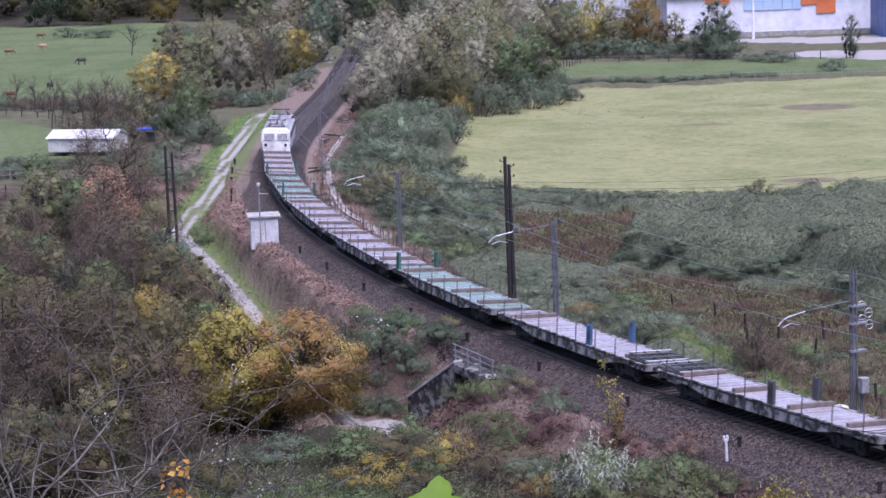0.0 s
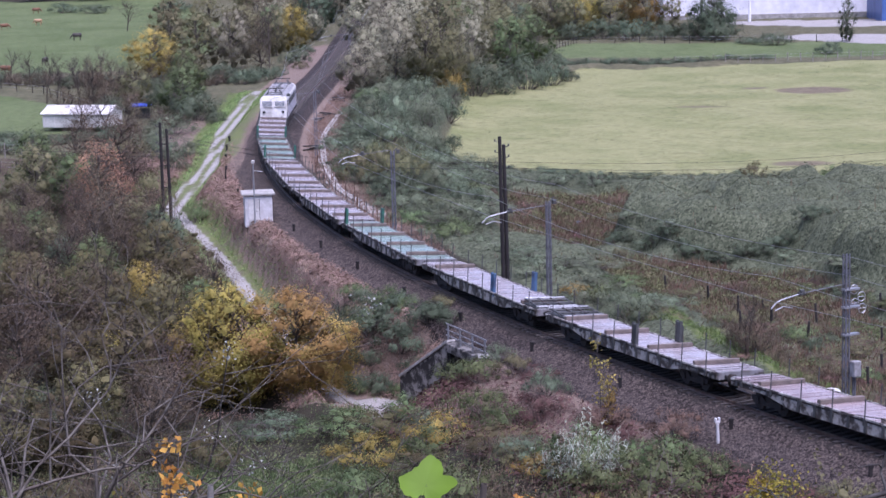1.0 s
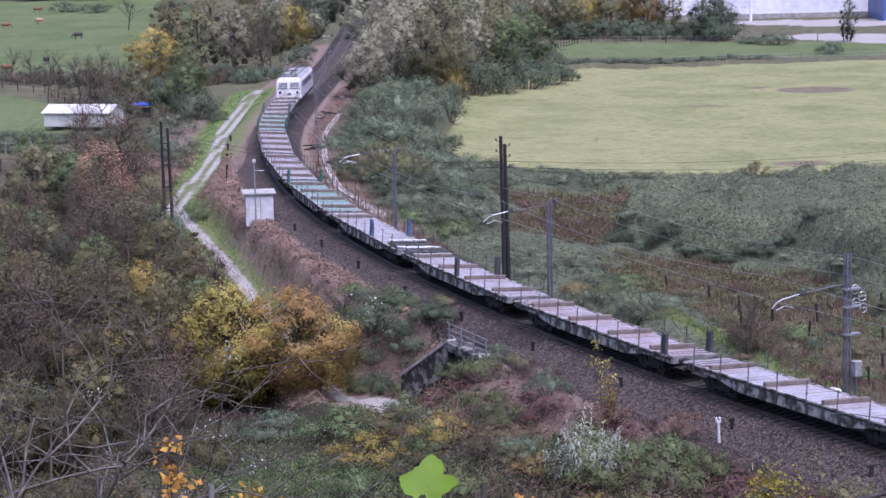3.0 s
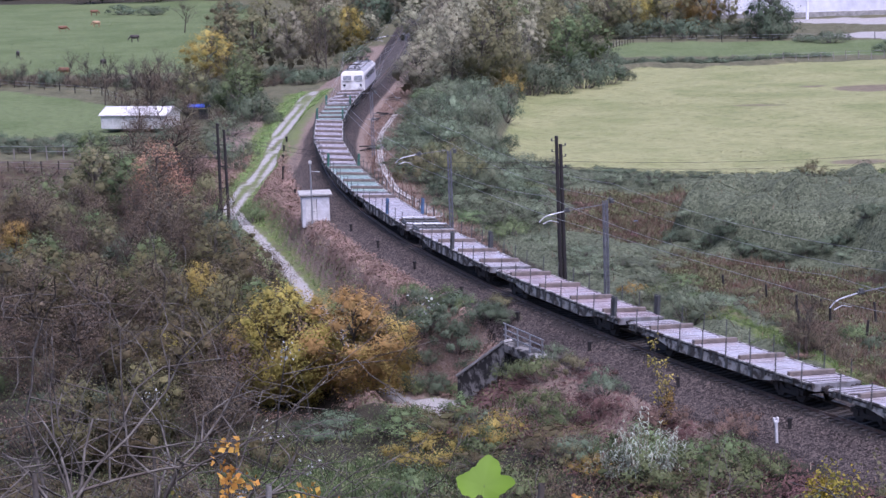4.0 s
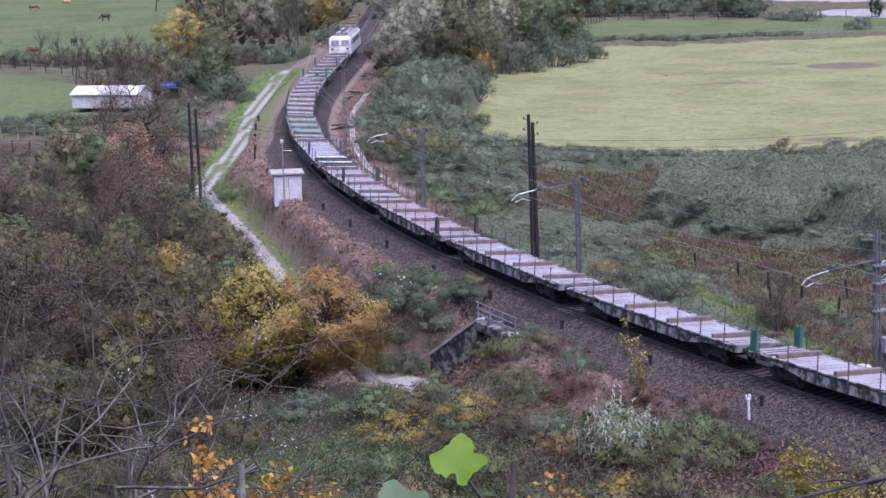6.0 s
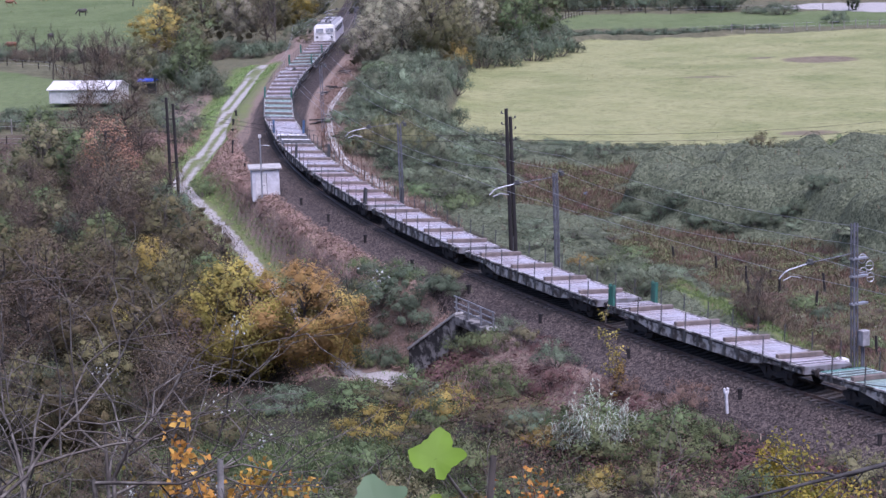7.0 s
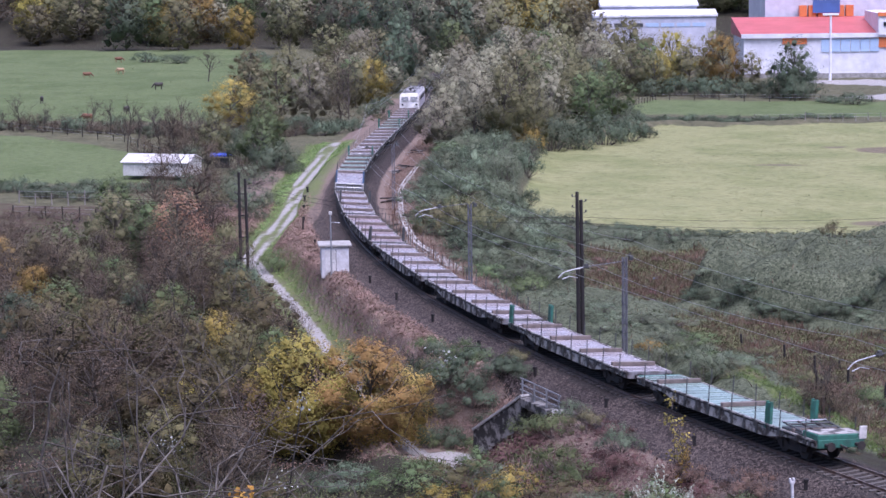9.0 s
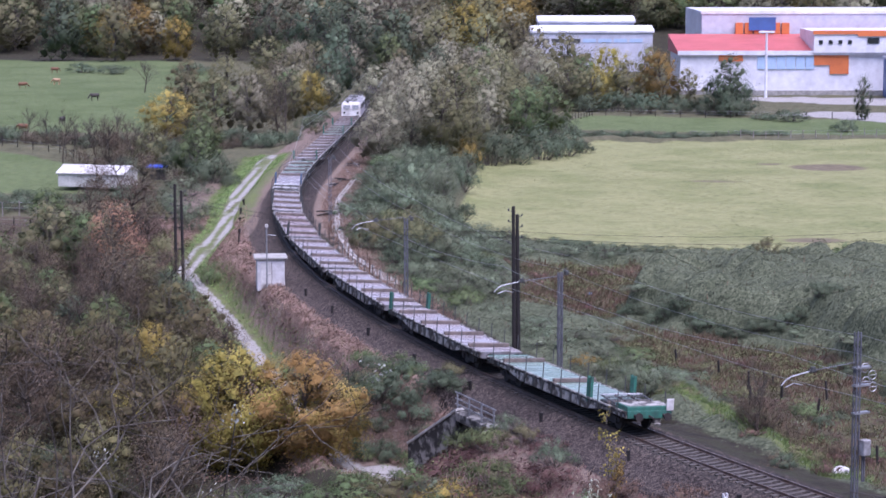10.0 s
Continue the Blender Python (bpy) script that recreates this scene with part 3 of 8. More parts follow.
def ball():
    bm = bmesh.new()
    bmesh.ops.create_icosphere(bm, subdivisions=1, radius=1.0)
    bm.verts.ensure_lookup_table()
    v, f = np.array([q.co[:] for q in bm.verts]), np.array([[q.index for q in g.verts] for g in bm.faces])
    bm.free()
    return v, f


BALL_V, BALL_F = ball()


def with_cores(v, f, nrm, lumps, share, rng, heart, squash=1.0):
    """Adds the dense inner growth of each clump to its leaves."""
    vs, fs, ns, base = [v], [f], [nrm], len(v)
    for q in lumps:
        r = q[3] * share * (0.55 + 0.75 * rng.rand(len(BALL_V)))[:, None]
        w = q[:3] + BALL_V * r * np.array((1, 1, squash))
        vs.append(w)
        fs.append(BALL_F + base)
        way = w - heart
        ns.append(0.3 * BALL_V + way / (np.linalg.norm(way, axis=1)[:, None] + 1e-9))
        base += len(w)
    return np.concatenate(vs), np.concatenate(fs), np.concatenate(ns)


def tubes(segs, sides):
    """Tapered bars for (p, q, r, r2) rows."""
    P, Q = np.array([g[0] for g in segs], float), np.array([g[1] for g in segs], float)
    r, r2 = np.array([g[2] for g in segs]), np.array([g[3] for g in segs])
    ax = Q - P
    ax /= np.linalg.norm(ax, axis=1)[:, None] + 1e-9
    ref = np.where(np.abs(ax[:, 2:3]) < 0.9, np.array([[0, 0, 1.0]]), np.array([[1.0, 0, 0]]))
    u = np.cross(ax, ref)
    u /= np.linalg.norm(u, axis=1)[:, None]
    w = np.cross(ax, u)
    vs = []
    for k in range(sides):
        o = u * math.cos(6.2832 * k / sides) + w * math.sin(6.2832 * k / sides)
        vs += [P + o * r[:, None], Q + o * r2[:, None]]
    v = np.stack(vs, axis=1).reshape(-1, 3)
    base = np.arange(len(segs))[:, None] * 2 * sides
    f = []
    for k in range(sides):
        m = (k + 1) % sides
        f.append(np.concatenate([base + 2 * k, base + 2 * m, base + 2 * m + 1, base + 2 * k + 1], axis=1))
    return v, np.concatenate(f)


def pipe(segs, sides):
    """One unbroken tapered tube along joined (p, q, r, r2) rows."""
    pts = [segs[0][0]] + [g[1] for g in segs]
    rad = [segs[0][2]] + [g[3] for g in segs]
    ang = [6.2832 * k / sides for k in range(sides)]
    v = [(p[0] + r * math.cos(a), p[1] + r * math.sin(a), p[2]) for p, r in zip(pts, rad) for a in ang]
    f = [(i * sides + k, i * sides + (k + 1) % sides, (i + 1) * sides + (k + 1) % sides, (i + 1) * sides + k) for i in range(len(segs)) for k in range(sides)]
    return v, f


def skeleton_of(rng, h, spread, trunk, order, kids, start=0.25, droop=0.0):
    """Trunk, limbs and twigs of a tree h metres high; also the twig ends."""
    segs, tips = [], []

    def grow(p, way, length, r, level):
        steps = 4 if level == 0 else 3
        pts = [np.array(p, float)]
        for i in range(steps):
            way = way + rng.normal(size=3) * (0.10 if level == 0 else 0.24)
            way[2] += 0.10 if level and not droop else -droop
            way = way / np.linalg.norm(way)
            pts.append(pts[-1] + way * length / steps)
        for i in range(steps):
            a, b = r * (1 - 0.75 * i / steps), r * (1 - 0.75 * (i + 1) / steps)
            segs.append((pts[i], pts[i + 1], a, b))
        if level >= order:
            tips.append(pts[-1])
            return
        for k in range(kids[level]):
            t = start + (1 - start) * (k + rng.rand()) / kids[level] if level == 0 else 0.2 + 0.8 * rng.rand()
            i = min(int(t * steps), steps - 1)
            q = pts[i] + (pts[i + 1] - pts[i]) * (t * steps - i)
            side = rng.normal(size=3)
            side[2] = abs(side[2]) * 0.5
            side -= way * side.dot(way) * 0.6
            side /= np.linalg.norm(side)
            w2 = side * spread + way * (0.75 if level == 0 else 0.6)
            grow(q, w2 / np.linalg.norm(w2), length * (0.62 - 0.25 * t if level == 0 else 0.55) * (0.8 + 0.4 * rng.rand()), r * (0.45 if level == 0 else 0.42), level + 1)
        tips.append(pts[-1])

    grow((0, 0, -0.3), np.array([0.0, 0, 1]), h * 0.80, trunk, 0)
    return segs, np.array(tips)


PROTOS = {}
KINDS = {
    # label, nominal height, girth, leaf material, leaf size, leaves, twigs a lump, bark
    "olive_tree": ("broadleaf tree with thinning olive-brown autumn leaves", 7, 0.95, L_OLIVE, 0.155, 4300, 7, BARK),
    "green_tree": ("dense broadleaf tree with dull green leaves", 7, 0.95, L_GREEN, 0.155, 4300, 5, BARK),
    "ivy_tree": ("dark tree overgrown with ivy", 7, 0.85, L_IVY, 0.155, 4300, 4, BARK),
    "yellow_tree": ("small tree with yellow autumn leaves", 6, 1.0, L_YELLOW, 0.095, 13000, 6, BARK),
    "orange_tree": ("small tree with golden-orange autumn leaves", 6, 1.0, L_ORANGE, 0.095, 12500, 6, BARK),
    "rust_tree": ("slender tree with sparse rust-red leaves", 7, 0.8, L_RUST, 0.15, 2700, 7, BARK),
    "brown_tree": ("thin tree with faded brown leaves and bare twigs", 6, 1.0, L_BROWN, 0.11, 3400, 8, GREY_BARK),
    "wood_tree": ("woodland tree with olive-grey autumn leaves paled for haze", 7, 0.95, L_HAZED_WOOD, 0.155, 4300, 7, BARK),
    "umber_tree": ("bushy tree with olive-brown autumn leaves darkened for hillside shade", 7, 0.95, L_SHADED_OLIVE, 0.155, 4300, 7, BARK),
    "bare_tree": ("leafless grey tree with fine twigs", 6, 1.0, None, 0, 0, 0, GREY_BARK),
}


def two_parts(segs, limit, bark, ob, sides=3):
    """Trunk with its limbs, and the fine twigs, as two parts."""
    big, fine = [g for g in segs if g[2] >= limit], [g for g in segs if g[2] < limit]
    v, f = tubes(big, sides + 1)
    link_mesh("trunk", v, f, bark, ob, smooth=True)
    if fine:
        v, f = tubes(fine, 3)
        tagged(link_mesh("twig_mass", v, f, bark, ob, smooth=True), kind="stuff")


def proto(kind, seed, far=0):
    key = (kind, seed, far)
    if key in PROTOS:
        return PROTOS[key]
    label, h, girth, leaf, size, n, twigs, bark = KINDS[kind]
    rng = np.random.RandomState(hash_of(kind) + seed * 17 + 5 * far)
    if leaf and n < 6000:
        n, size = int(n * 1.6), size * 0.78
    ob = empty(kind, Matrix(), label, "tree")
    if not n:
        segs, tips = skeleton_of(rng, h, 0.8, h * 0.018, 3, (10, 5, 4))
        two_parts(segs, 0.012, bark, ob)
        PROTOS[key] = [ob, h, False]
        return PROTOS[key]
    if far:
        n, size, twigs = (int(n * 0.62), size * 1.10, 2) if far == 1 else (int(n * 0.36), size * 1.5, 0)
    lumps, segs = [], []
    trunk = [np.array((0, 0, -0.3))]
    for k in range(5):
        trunk.append(np.array((rng.normal() * 0.03 * h, rng.normal() * 0.03 * h, h * 0.17 * (k + 1))))
        segs.append((trunk[-2], trunk[-1], h * 0.02 * (1 - 0.17 * k), h * 0.02 * (1 - 0.17 * (k + 1))))
    for i in range(46):
        t = (i + rng.rand()) / 46
        a = i * 2.4 + rng.normal() * 0.4
        wide = girth * h * 0.40 * (math.sin(math.pi * (0.16 + 0.80 * t)) ** 0.7) * (0.75 + 0.35 * rng.rand())
        r = wide * math.sqrt(0.15 + 0.85 * rng.rand())
        c = np.array((r * math.cos(a), r * math.sin(a), h * (0.06 + 0.84 * t)))
        rad = h * (0.06 + 0.075 * rng.rand()) * (1.2 - 0.4 * t)
        lumps.append((*c, rad))
        root = trunk[min(4, max(1, int(5 * t * 0.85)))]
        mid = (root + c) / 2 + rng.normal(size=3) * 0.03 * h
        segs += [(root, mid, h * 0.007, h * 0.005), (mid, c, h * 0.005, h * 0.002)]
        for q in range(twigs * 2 // 3):
            w = rng.normal(size=3)
            w[2] = abs(w[2])
            w *= rad * (1.0 + 0.35 * rng.rand()) / np.linalg.norm(w)
            segs.append((c - w * 0.2, c + w, h * 0.0016, h * 0.0008))
    lumps = np.array(lumps)
    two_parts(segs, h * 0.0019, bark, ob, 2 if far else 3)
    k = rng.choice(len(lumps), size=n, p=lumps[:, 3] ** 2 / (lumps[:, 3] ** 2).sum())
    off = rng.normal(size=(n, 3)) + np.array((0, 0, 0.35))
    off *= (0.35 + 1.15 * rng.rand(n)[:, None]) / np.linalg.norm(off, axis=1)[:, None]
    c = lumps[k, :3] + off * lumps[k, 3:4]
    heart = np.array((0, 0, 0.45 * h))
    out = 0.45 * off / np.linalg.norm(off, axis=1)[:, None] + (c - heart) / (np.linalg.norm(c - heart, axis=1)[:, None] + 1e-9)
    out /= np.linalg.norm(out, axis=1)[:, None] + 1e-9
    v, f, nrm = small_leaves(c, size * (0.55 + 0.9 * rng.rand(n)), rng, 0.25, out)
    if kind not in ("brown_tree", "rust_tree"):
        v, f, nrm = with_cores(v, f, nrm, lumps, 0.42, rng, heart)
    tagged(leaf_mesh("crown", v, f, nrm, leaf, ob), kind="stuff")
    PROTOS[key] = [ob, h, False]
    return PROTOS[key]


def hash_of(text):
    return sum((i + 1) * ord(c) for i, c in enumerate(text)) % 10000


COUNT = [0]


def plant(kind, x, y, h, wide=1.0, group="", z=None, seeds=3):
    """A tree or shrub of the kind, h metres high."""
    COUNT[0] += 1
    k = COUNT[0]
    p = proto(kind, k % seeds, 2 if y > 470 else 1 if y > 300 else 0)
    s = h / p[1]
    zz = float(height(x, y)[0]) if z is None else z
    m = pose(x, y, zz - 0.05, 0, 0, (k * 67) % 360) @ Matrix.Diagonal((s * wide, s * wide, s, 1))
    if not p[2]:
        p[2] = True
        p[0].matrix_basis = m
        ob = p[0]
    else:
        src = p[0]
        keep = src.scale.copy()
        src.scale = (1, 1, 1)
        ob = copy_thing(src, m)
        src.scale = keep
    if group:
        ob["group"] = group
    return ob


def bush_proto(kind, seed):
    """A shrub: several stems from the ground and a lumpy coat of leaves."""
    key = (kind, seed)
    if key in PROTOS:
        return PROTOS[key]
    label, leaf, size, n, fill, bark = BUSHES[kind]
    rng = np.random.RandomState(hash_of(kind) + 31 * seed)
    ob = empty(kind, Matrix(), label, "bush")
    segs = []
    lumps = []
    n, size = int(n * 1.35), size * 0.80
    for i in range(18):
        a, r = i * 2.4 + rng.rand() * 0.7, 0.95 * math.sqrt((i + rng.rand()) / 18)
        top = np.array([r * math.cos(a), r * math.sin(a), (0.25 + 0.55 * rng.rand()) * (1.1 - 0.55 * r)])
        foot = np.array([0.15 * math.cos(a), 0.15 * math.sin(a), -0.1])
        mid = (foot + top) / 2 + rng.normal(size=3) * 0.06
        segs += [(foot, mid, 0.022, 0.014), (mid, top, 0.014, 0.004)]
        for q in range(5 if bark is GREY_BARK else 1):
            tw = mid + (top - mid) * rng.rand() + rng.normal(size=3) * 0.24 + np.array((0, 0, 0.12))
            segs.append((mid + (top - mid) * rng.rand(), tw, 0.005, 0.002))
        lumps.append((*top, 0.13 + 0.17 * rng.rand()))
    lumps.append((0, 0, 0.5, 0.42))
    lumps = np.array(lumps)
    v, f = tubes(segs, 3)
    tagged(link_mesh("stem", v, f, bark, ob, smooth=True), kind="stuff")
    k = rng.randint(len(lumps), size=n)
    off = rng.normal(size=(n, 3)) + np.array((0, 0, 0.3))
    off /= np.linalg.norm(off, axis=1)[:, None]
    off *= (fill + (1.3 - fill) * rng.rand(n)[:, None])
    c = lumps[k, :3] + off * lumps[k, 3:4] * np.array([1, 1, 0.85])
    keep = c[:, 2] > -0.05
    c, off = c[keep], off[keep]
    out = 0.45 * off / np.linalg.norm(off, axis=1)[:, None] + c / (np.linalg.norm(c, axis=1)[:, None] + 1e-9)
    out /= np.linalg.norm(out, axis=1)[:, None] + 1e-9
    v, f, nrm = small_leaves(c, size * (0.6 + 0.8 * rng.rand(len(c))), rng, 0.25, out)
    if fill > 0.35:
        v, f, nrm = with_cores(v, f, nrm, lumps, 0.32, rng, np.array((0, 0, -0.1)), 0.85)
    tagged(leaf_mesh("foliage", v, f, nrm, leaf, ob), kind="stuff")
    PROTOS[key] = [ob, 1.0, False]
    return PROTOS[key]


BUSHES = {
    "green_bush": ("low green bush with small leaves", L_GREEN, 0.052, 2000, 0.5, BARK),
    "bramble_bush": ("dense grey-green bramble thicket on rough ground", L_BRAMBLE, 0.043, 2700, 0.6, BARK),
    "ivy_bush": ("dark green overgrown bush", L_IVY, 0.056, 2300, 0.6, BARK),
    "olive_bush": ("olive-brown bush losing its leaves", L_OLIVE, 0.05, 2000, 0.4, BARK),
    "brown_bush": ("twiggy brown bush with few leaves", L_BROWN, 0.038, 1700, 0.3, GREY_BARK),
    "umber_bush": ("olive-brown bush thinning out in autumn, darkened for hillside shade", L_SHADED_OLIVE, 0.046, 2000, 0.4, BARK),
    "yellow_bush": ("bush with yellow autumn leaves", L_YELLOW, 0.05, 2000, 0.4, BARK),
    "dry_bush": ("heap of dry reddish-brown bracken", L_BRACKEN, 0.05, 1900, 0.4, GREY_BARK),
}


def bush(kind, x, y, r, h, group="", z=None):
    """A shrub about 2 r wide and h high."""
    COUNT[0] += 1
    k = COUNT[0]
    p = bush_proto(kind, k % 3)
    zz = float(height(x, y)[0]) if z is None else z
    m = pose(x, y, zz, 0, 0, (k * 83) % 360) @ Matrix.Diagonal((r, r, h, 1))
    if not p[2]:
        p[2] = True
        p[0].matrix_basis = m
        ob = p[0]
    else:
        src = p[0]
        keep = src.scale.copy()
        src.scale = (1, 1, 1)
        ob = copy_thing(src, m)
        src.scale = keep
    if group:
        ob["group"] = group
    return ob


def cover(name, label, bounds, keep, n, size, mat, seed, lift=0.12, flat=0.8, upright=False):
    """Ground cover that nobody could count: leaves or blades all over a stretch of ground."""
    rng = np.random.RandomState(seed)
    xs, ys, have = [], [], 0
    for k in range(14):
        x = bounds[0] + (bounds[1] - bounds[0]) * rng.rand(n)
        y = bounds[2] + (bounds[3] - bounds[2]) * rng.rand(n)
        ok = keep(x, y) > rng.rand(n)
        xs.append(x[ok])
        ys.append(y[ok])
        have += int(ok.sum())
        if have >= n:
            break
    x, y = np.concatenate(xs)[:n], np.concatenate(ys)[:n]
    z = height(x, y)
    if upright:
        m = len(x)
        a = rng.rand(m) * 6.2832
        tall = size * (0.5 + rng.rand(m))
        w = size * 0.09
        lean = rng.normal(size=(m, 2)) * size * 0.45
        ca, sa = np.cos(a) * w, np.sin(a) * w
        base = np.c_[x, y, z - 0.03]
        v = np.stack([base + np.c_[-ca, -sa, 0 * a], base + np.c_[ca, sa, 0 * a], base + np.c_[lean + np.c_[ca, sa] * 0.3, tall], base + np.c_[lean - np.c_[ca, sa] * 0.3, tall]], axis=1).reshape(-1, 3)
        f = np.arange(4 * m).reshape(-1, 4)
    else:
        c = np.c_[x, y, z + lift * rng.rand(len(x)) ** 0.7]
        e = 0.5
        slope = np.c_[z - height(x + e, y), z - height(x, y + e), np.full(len(x), e)]
        slope /= np.linalg.norm(slope, axis=1)[:, None]
        v, f, nrm = small_leaves(c, size * (0.5 + rng.rand(len(x))), rng, 0.0, slope * flat)
        return tagged(leaf_mesh(name, v, f, nrm, mat), label, name.replace("_", " "), kind="stuff")
    return tagged(link_mesh(name, v, f, mat), label, name.replace("_", " "), kind="stuff")


def bank_side(x, y):
    s, d = to_track(x, y)
    lane = along(DIRT_ROAD, x, y)[0]
    return step(-3.7 - 1.0 * step(132, 124, y), -4.8 - 1.2 * step(132, 124, y), d) * (1 - step(-11, -15, d) * step(124, 130, y)) * (1 - step(-11, -13, d) * (y < 128)) * step(0.5, -0.5, inside(LANE_END, x, y)) * step(1.2, 2.2, lane) * (np.abs(x) < 0.25 * y + 2)


def reddish(x, y):
    zone = step(-1.0, 0.6, np.maximum(inside(RED_1, x, y), inside(RED_2, x, y)) + 1.6 * vnoise(x, y, 4, 22))
    return zone * (0.25 + 0.75 * step(-0.55, -0.1, vnoise(x, y, 6, 21)))


cover("bramble_cover", "tangled grey-green brambles over uneven ground", (-14, 62, 112, 300), lambda x, y: wild_side(x, y) * (1 - 0.93 * reddish(x, y)), 230000, 0.10, L_BRAMBLE, 41, 0.22, 1.8)
cover("dry_cover", "dry reddish-brown weeds and reeds", (0, 40, 108, 212), lambda x, y: wild_side(x, y) * (0.01 + reddish(x, y)), 30000, 0.42, L_RED, 42, upright=True)
cover("weed_cover", "olive-green weeds among the dry stalks", (0, 40, 108, 212), lambda x, y: wild_side(x, y) * reddish(x, y) * step(-0.15, 0.25, vnoise(x, y, 3.5, 27)), 36000, 0.12, L_WEED, 48, 0.4, 0.8)
cover("green_weeds", "fresh green weeds beside the track", (8, 26, 116, 150), lambda x, y: step(-1.5, 0.8, inside(GREEN_1, x, y) + 0.8 * vnoise(x, y, 2.5, 28)), 12000, 0.22, L_GRASS, 47, upright=True)
cover("bracken_cover", "flattened dry bracken on the railway bank", (-32, 24, 84, 230), lambda x, y: bank_side(x, y) * (1 - 0.85 * step(128, 118, y)), 20000, 0.26, L_DRY, 43, upright=True)
cover("bracken_fronds", "tufts of faded brown bracken on the railway bank", (-32, 8, 124, 232), lambda x, y: bank_side(x, y) * step(1.7, 2.3, along(DIRT_ROAD, x, y)[0]) * (0.3 + step(-0.2, 0.4, vnoise(x, y, 1.8, 66))), 44000, 0.14, L_DRY, 67, 0.34, 1.1)
cover("dark_bracken", "dark reddish-brown bracken and twigs on the lower bank", (-4, 24, 84, 130), lambda x, y: (lambda d: step(-5.8, -7.2, d) * step(-13.5, -10.5, d))(to_track(x, y)[1]) * step(132, 120, y) * (0.25 + step(-0.25, 0.2, vnoise(x, y, 2.6, 24))), 26000, 0.15, L_BRACKEN, 53, 0.4, 1.2)
cover("verge_grass", "short bright grass beside the dirt road", (-36, -4, 120, 300), lambda x, y: (lambda r: step(4.6, 2.2, r) * step(1.3, 2.0, r))(along(DIRT_ROAD, x, y)[0]) * (to_track(x, y)[1] < -6), 11000, 0.16, L_GRASS, 44, upright=True)
cover("field_tufts", "sparse darker tufts of grass in the mown field", (-2, 66, 218, 350), lambda x, y: step(1.0, 3.0, inside(FIELD, x, y)) * (0.12 + step(0.1, 0.6, vnoise(x, y * 0.6, 4.5, 61)) * step(-0.3, 0.5, vnoise(x, y, 24, 62))), 9000, 0.26, L_TUFT, 63, 0.03, 6.0)
cover("meadow_tufts", "tussocks of coarse grass on the sloping meadow", (-105, -38, 266, 560), lambda x, y: step(0.5, 3.0, np.maximum(inside(MEADOW, x, y), inside(LOW_MEADOW, x, y))) * (0.15 + step(0.0, 0.5, vnoise(x, y, 5, 64))) * (np.abs(x) < 0.3 * y), 10000, 0.32, L_TUFT, 65, 0.03, 6.0)
cover("verge_herbs", "low green herbs along the dirt road", (-30, -6, 134, 300), lambda x, y: (lambda r: step(2.6, 1.6, r) * step(0.85, 1.1, r))(along(DIRT_ROAD, x, y)[0]) * (to_track(x, y)[1] < -5), 22000, 0.11, L_GRASS, 68, 0.18, 1.2)
cover("clearing_grass", "rough green grass in a clearing", (-18, -2, 106, 122), lambda x, y: step(5.5, 3.0, np.hypot((x + 9.8) / 1.5, y - 114)), 9000, 0.3, L_GREEN, 49, upright=True)
cover("undergrowth", "low green undergrowth and fallen leaves", (-50, 12, 62, 215), lambda x, y: (to_track(x, y)[1] < -11) * step(2.0, 3.5, along(DIRT_ROAD, x, y)[0]) * (np.abs(x) < 0.3 * y) * step(2.5, 5, np.hypot(x + 11.5, y - 130.5)), 50000, 0.10, L_GREEN, 45, 0.4)
cover("slope_weeds", "tall olive and yellowish weeds on the lower slope", (-24, 24, 70, 124), lambda x, y: (to_track(x, y)[1] < -8.5) * step(2.0, 3.5, along(DIRT_ROAD, x, y)[0]) * (np.abs(x) < 0.24 * y), 52000, 0.11, L_WEED, 50, 0.55, 0.9)
cover("slope_grass", "long green grass on the lower slope", (-24, 24, 70, 124), lambda x, y: (to_track(x, y)[1] < -8.5) * step(2.0, 3.5, along(DIRT_ROAD, x, y)[0]) * (np.abs(x) < 0.24 * y) * step(-0.2, 0.3, vnoise(x, y, 5, 29)), 22000, 0.4, L_GREEN, 51, upright=True)
cover("trackside_bracken", "flattened dry bracken beside the footpath", (-16, 6, 165, 300), lambda x, y: (lambda d: step(3.4, 4.2, d) * step(8.5, 6.5, d))(to_track(x, y)[1]), 16000, 0.28, L_DRY, 52, upright=True)
cover("leaf_litter", "brown twigs and leaf litter under the trees", (-50, 12, 62, 215), lambda x, y: (to_track(x, y)[1] < -9) * step(2.0, 3.5, along(DIRT_ROAD, x, y)[0]) * (np.abs(x) < 0.3 * y) * step(-0.3, 0.4, vnoise(x, y, 9, 25)), 50000, 0.085, L_BROWN, 46, 0.5)


def plant_all(rows, group):
    for kind, x, y, h, wide in rows:
        if kind.endswith("bush"):
            bush(kind, x, y, wide, h, group)
        else:
            plant(kind, x, y, h, wide, group)


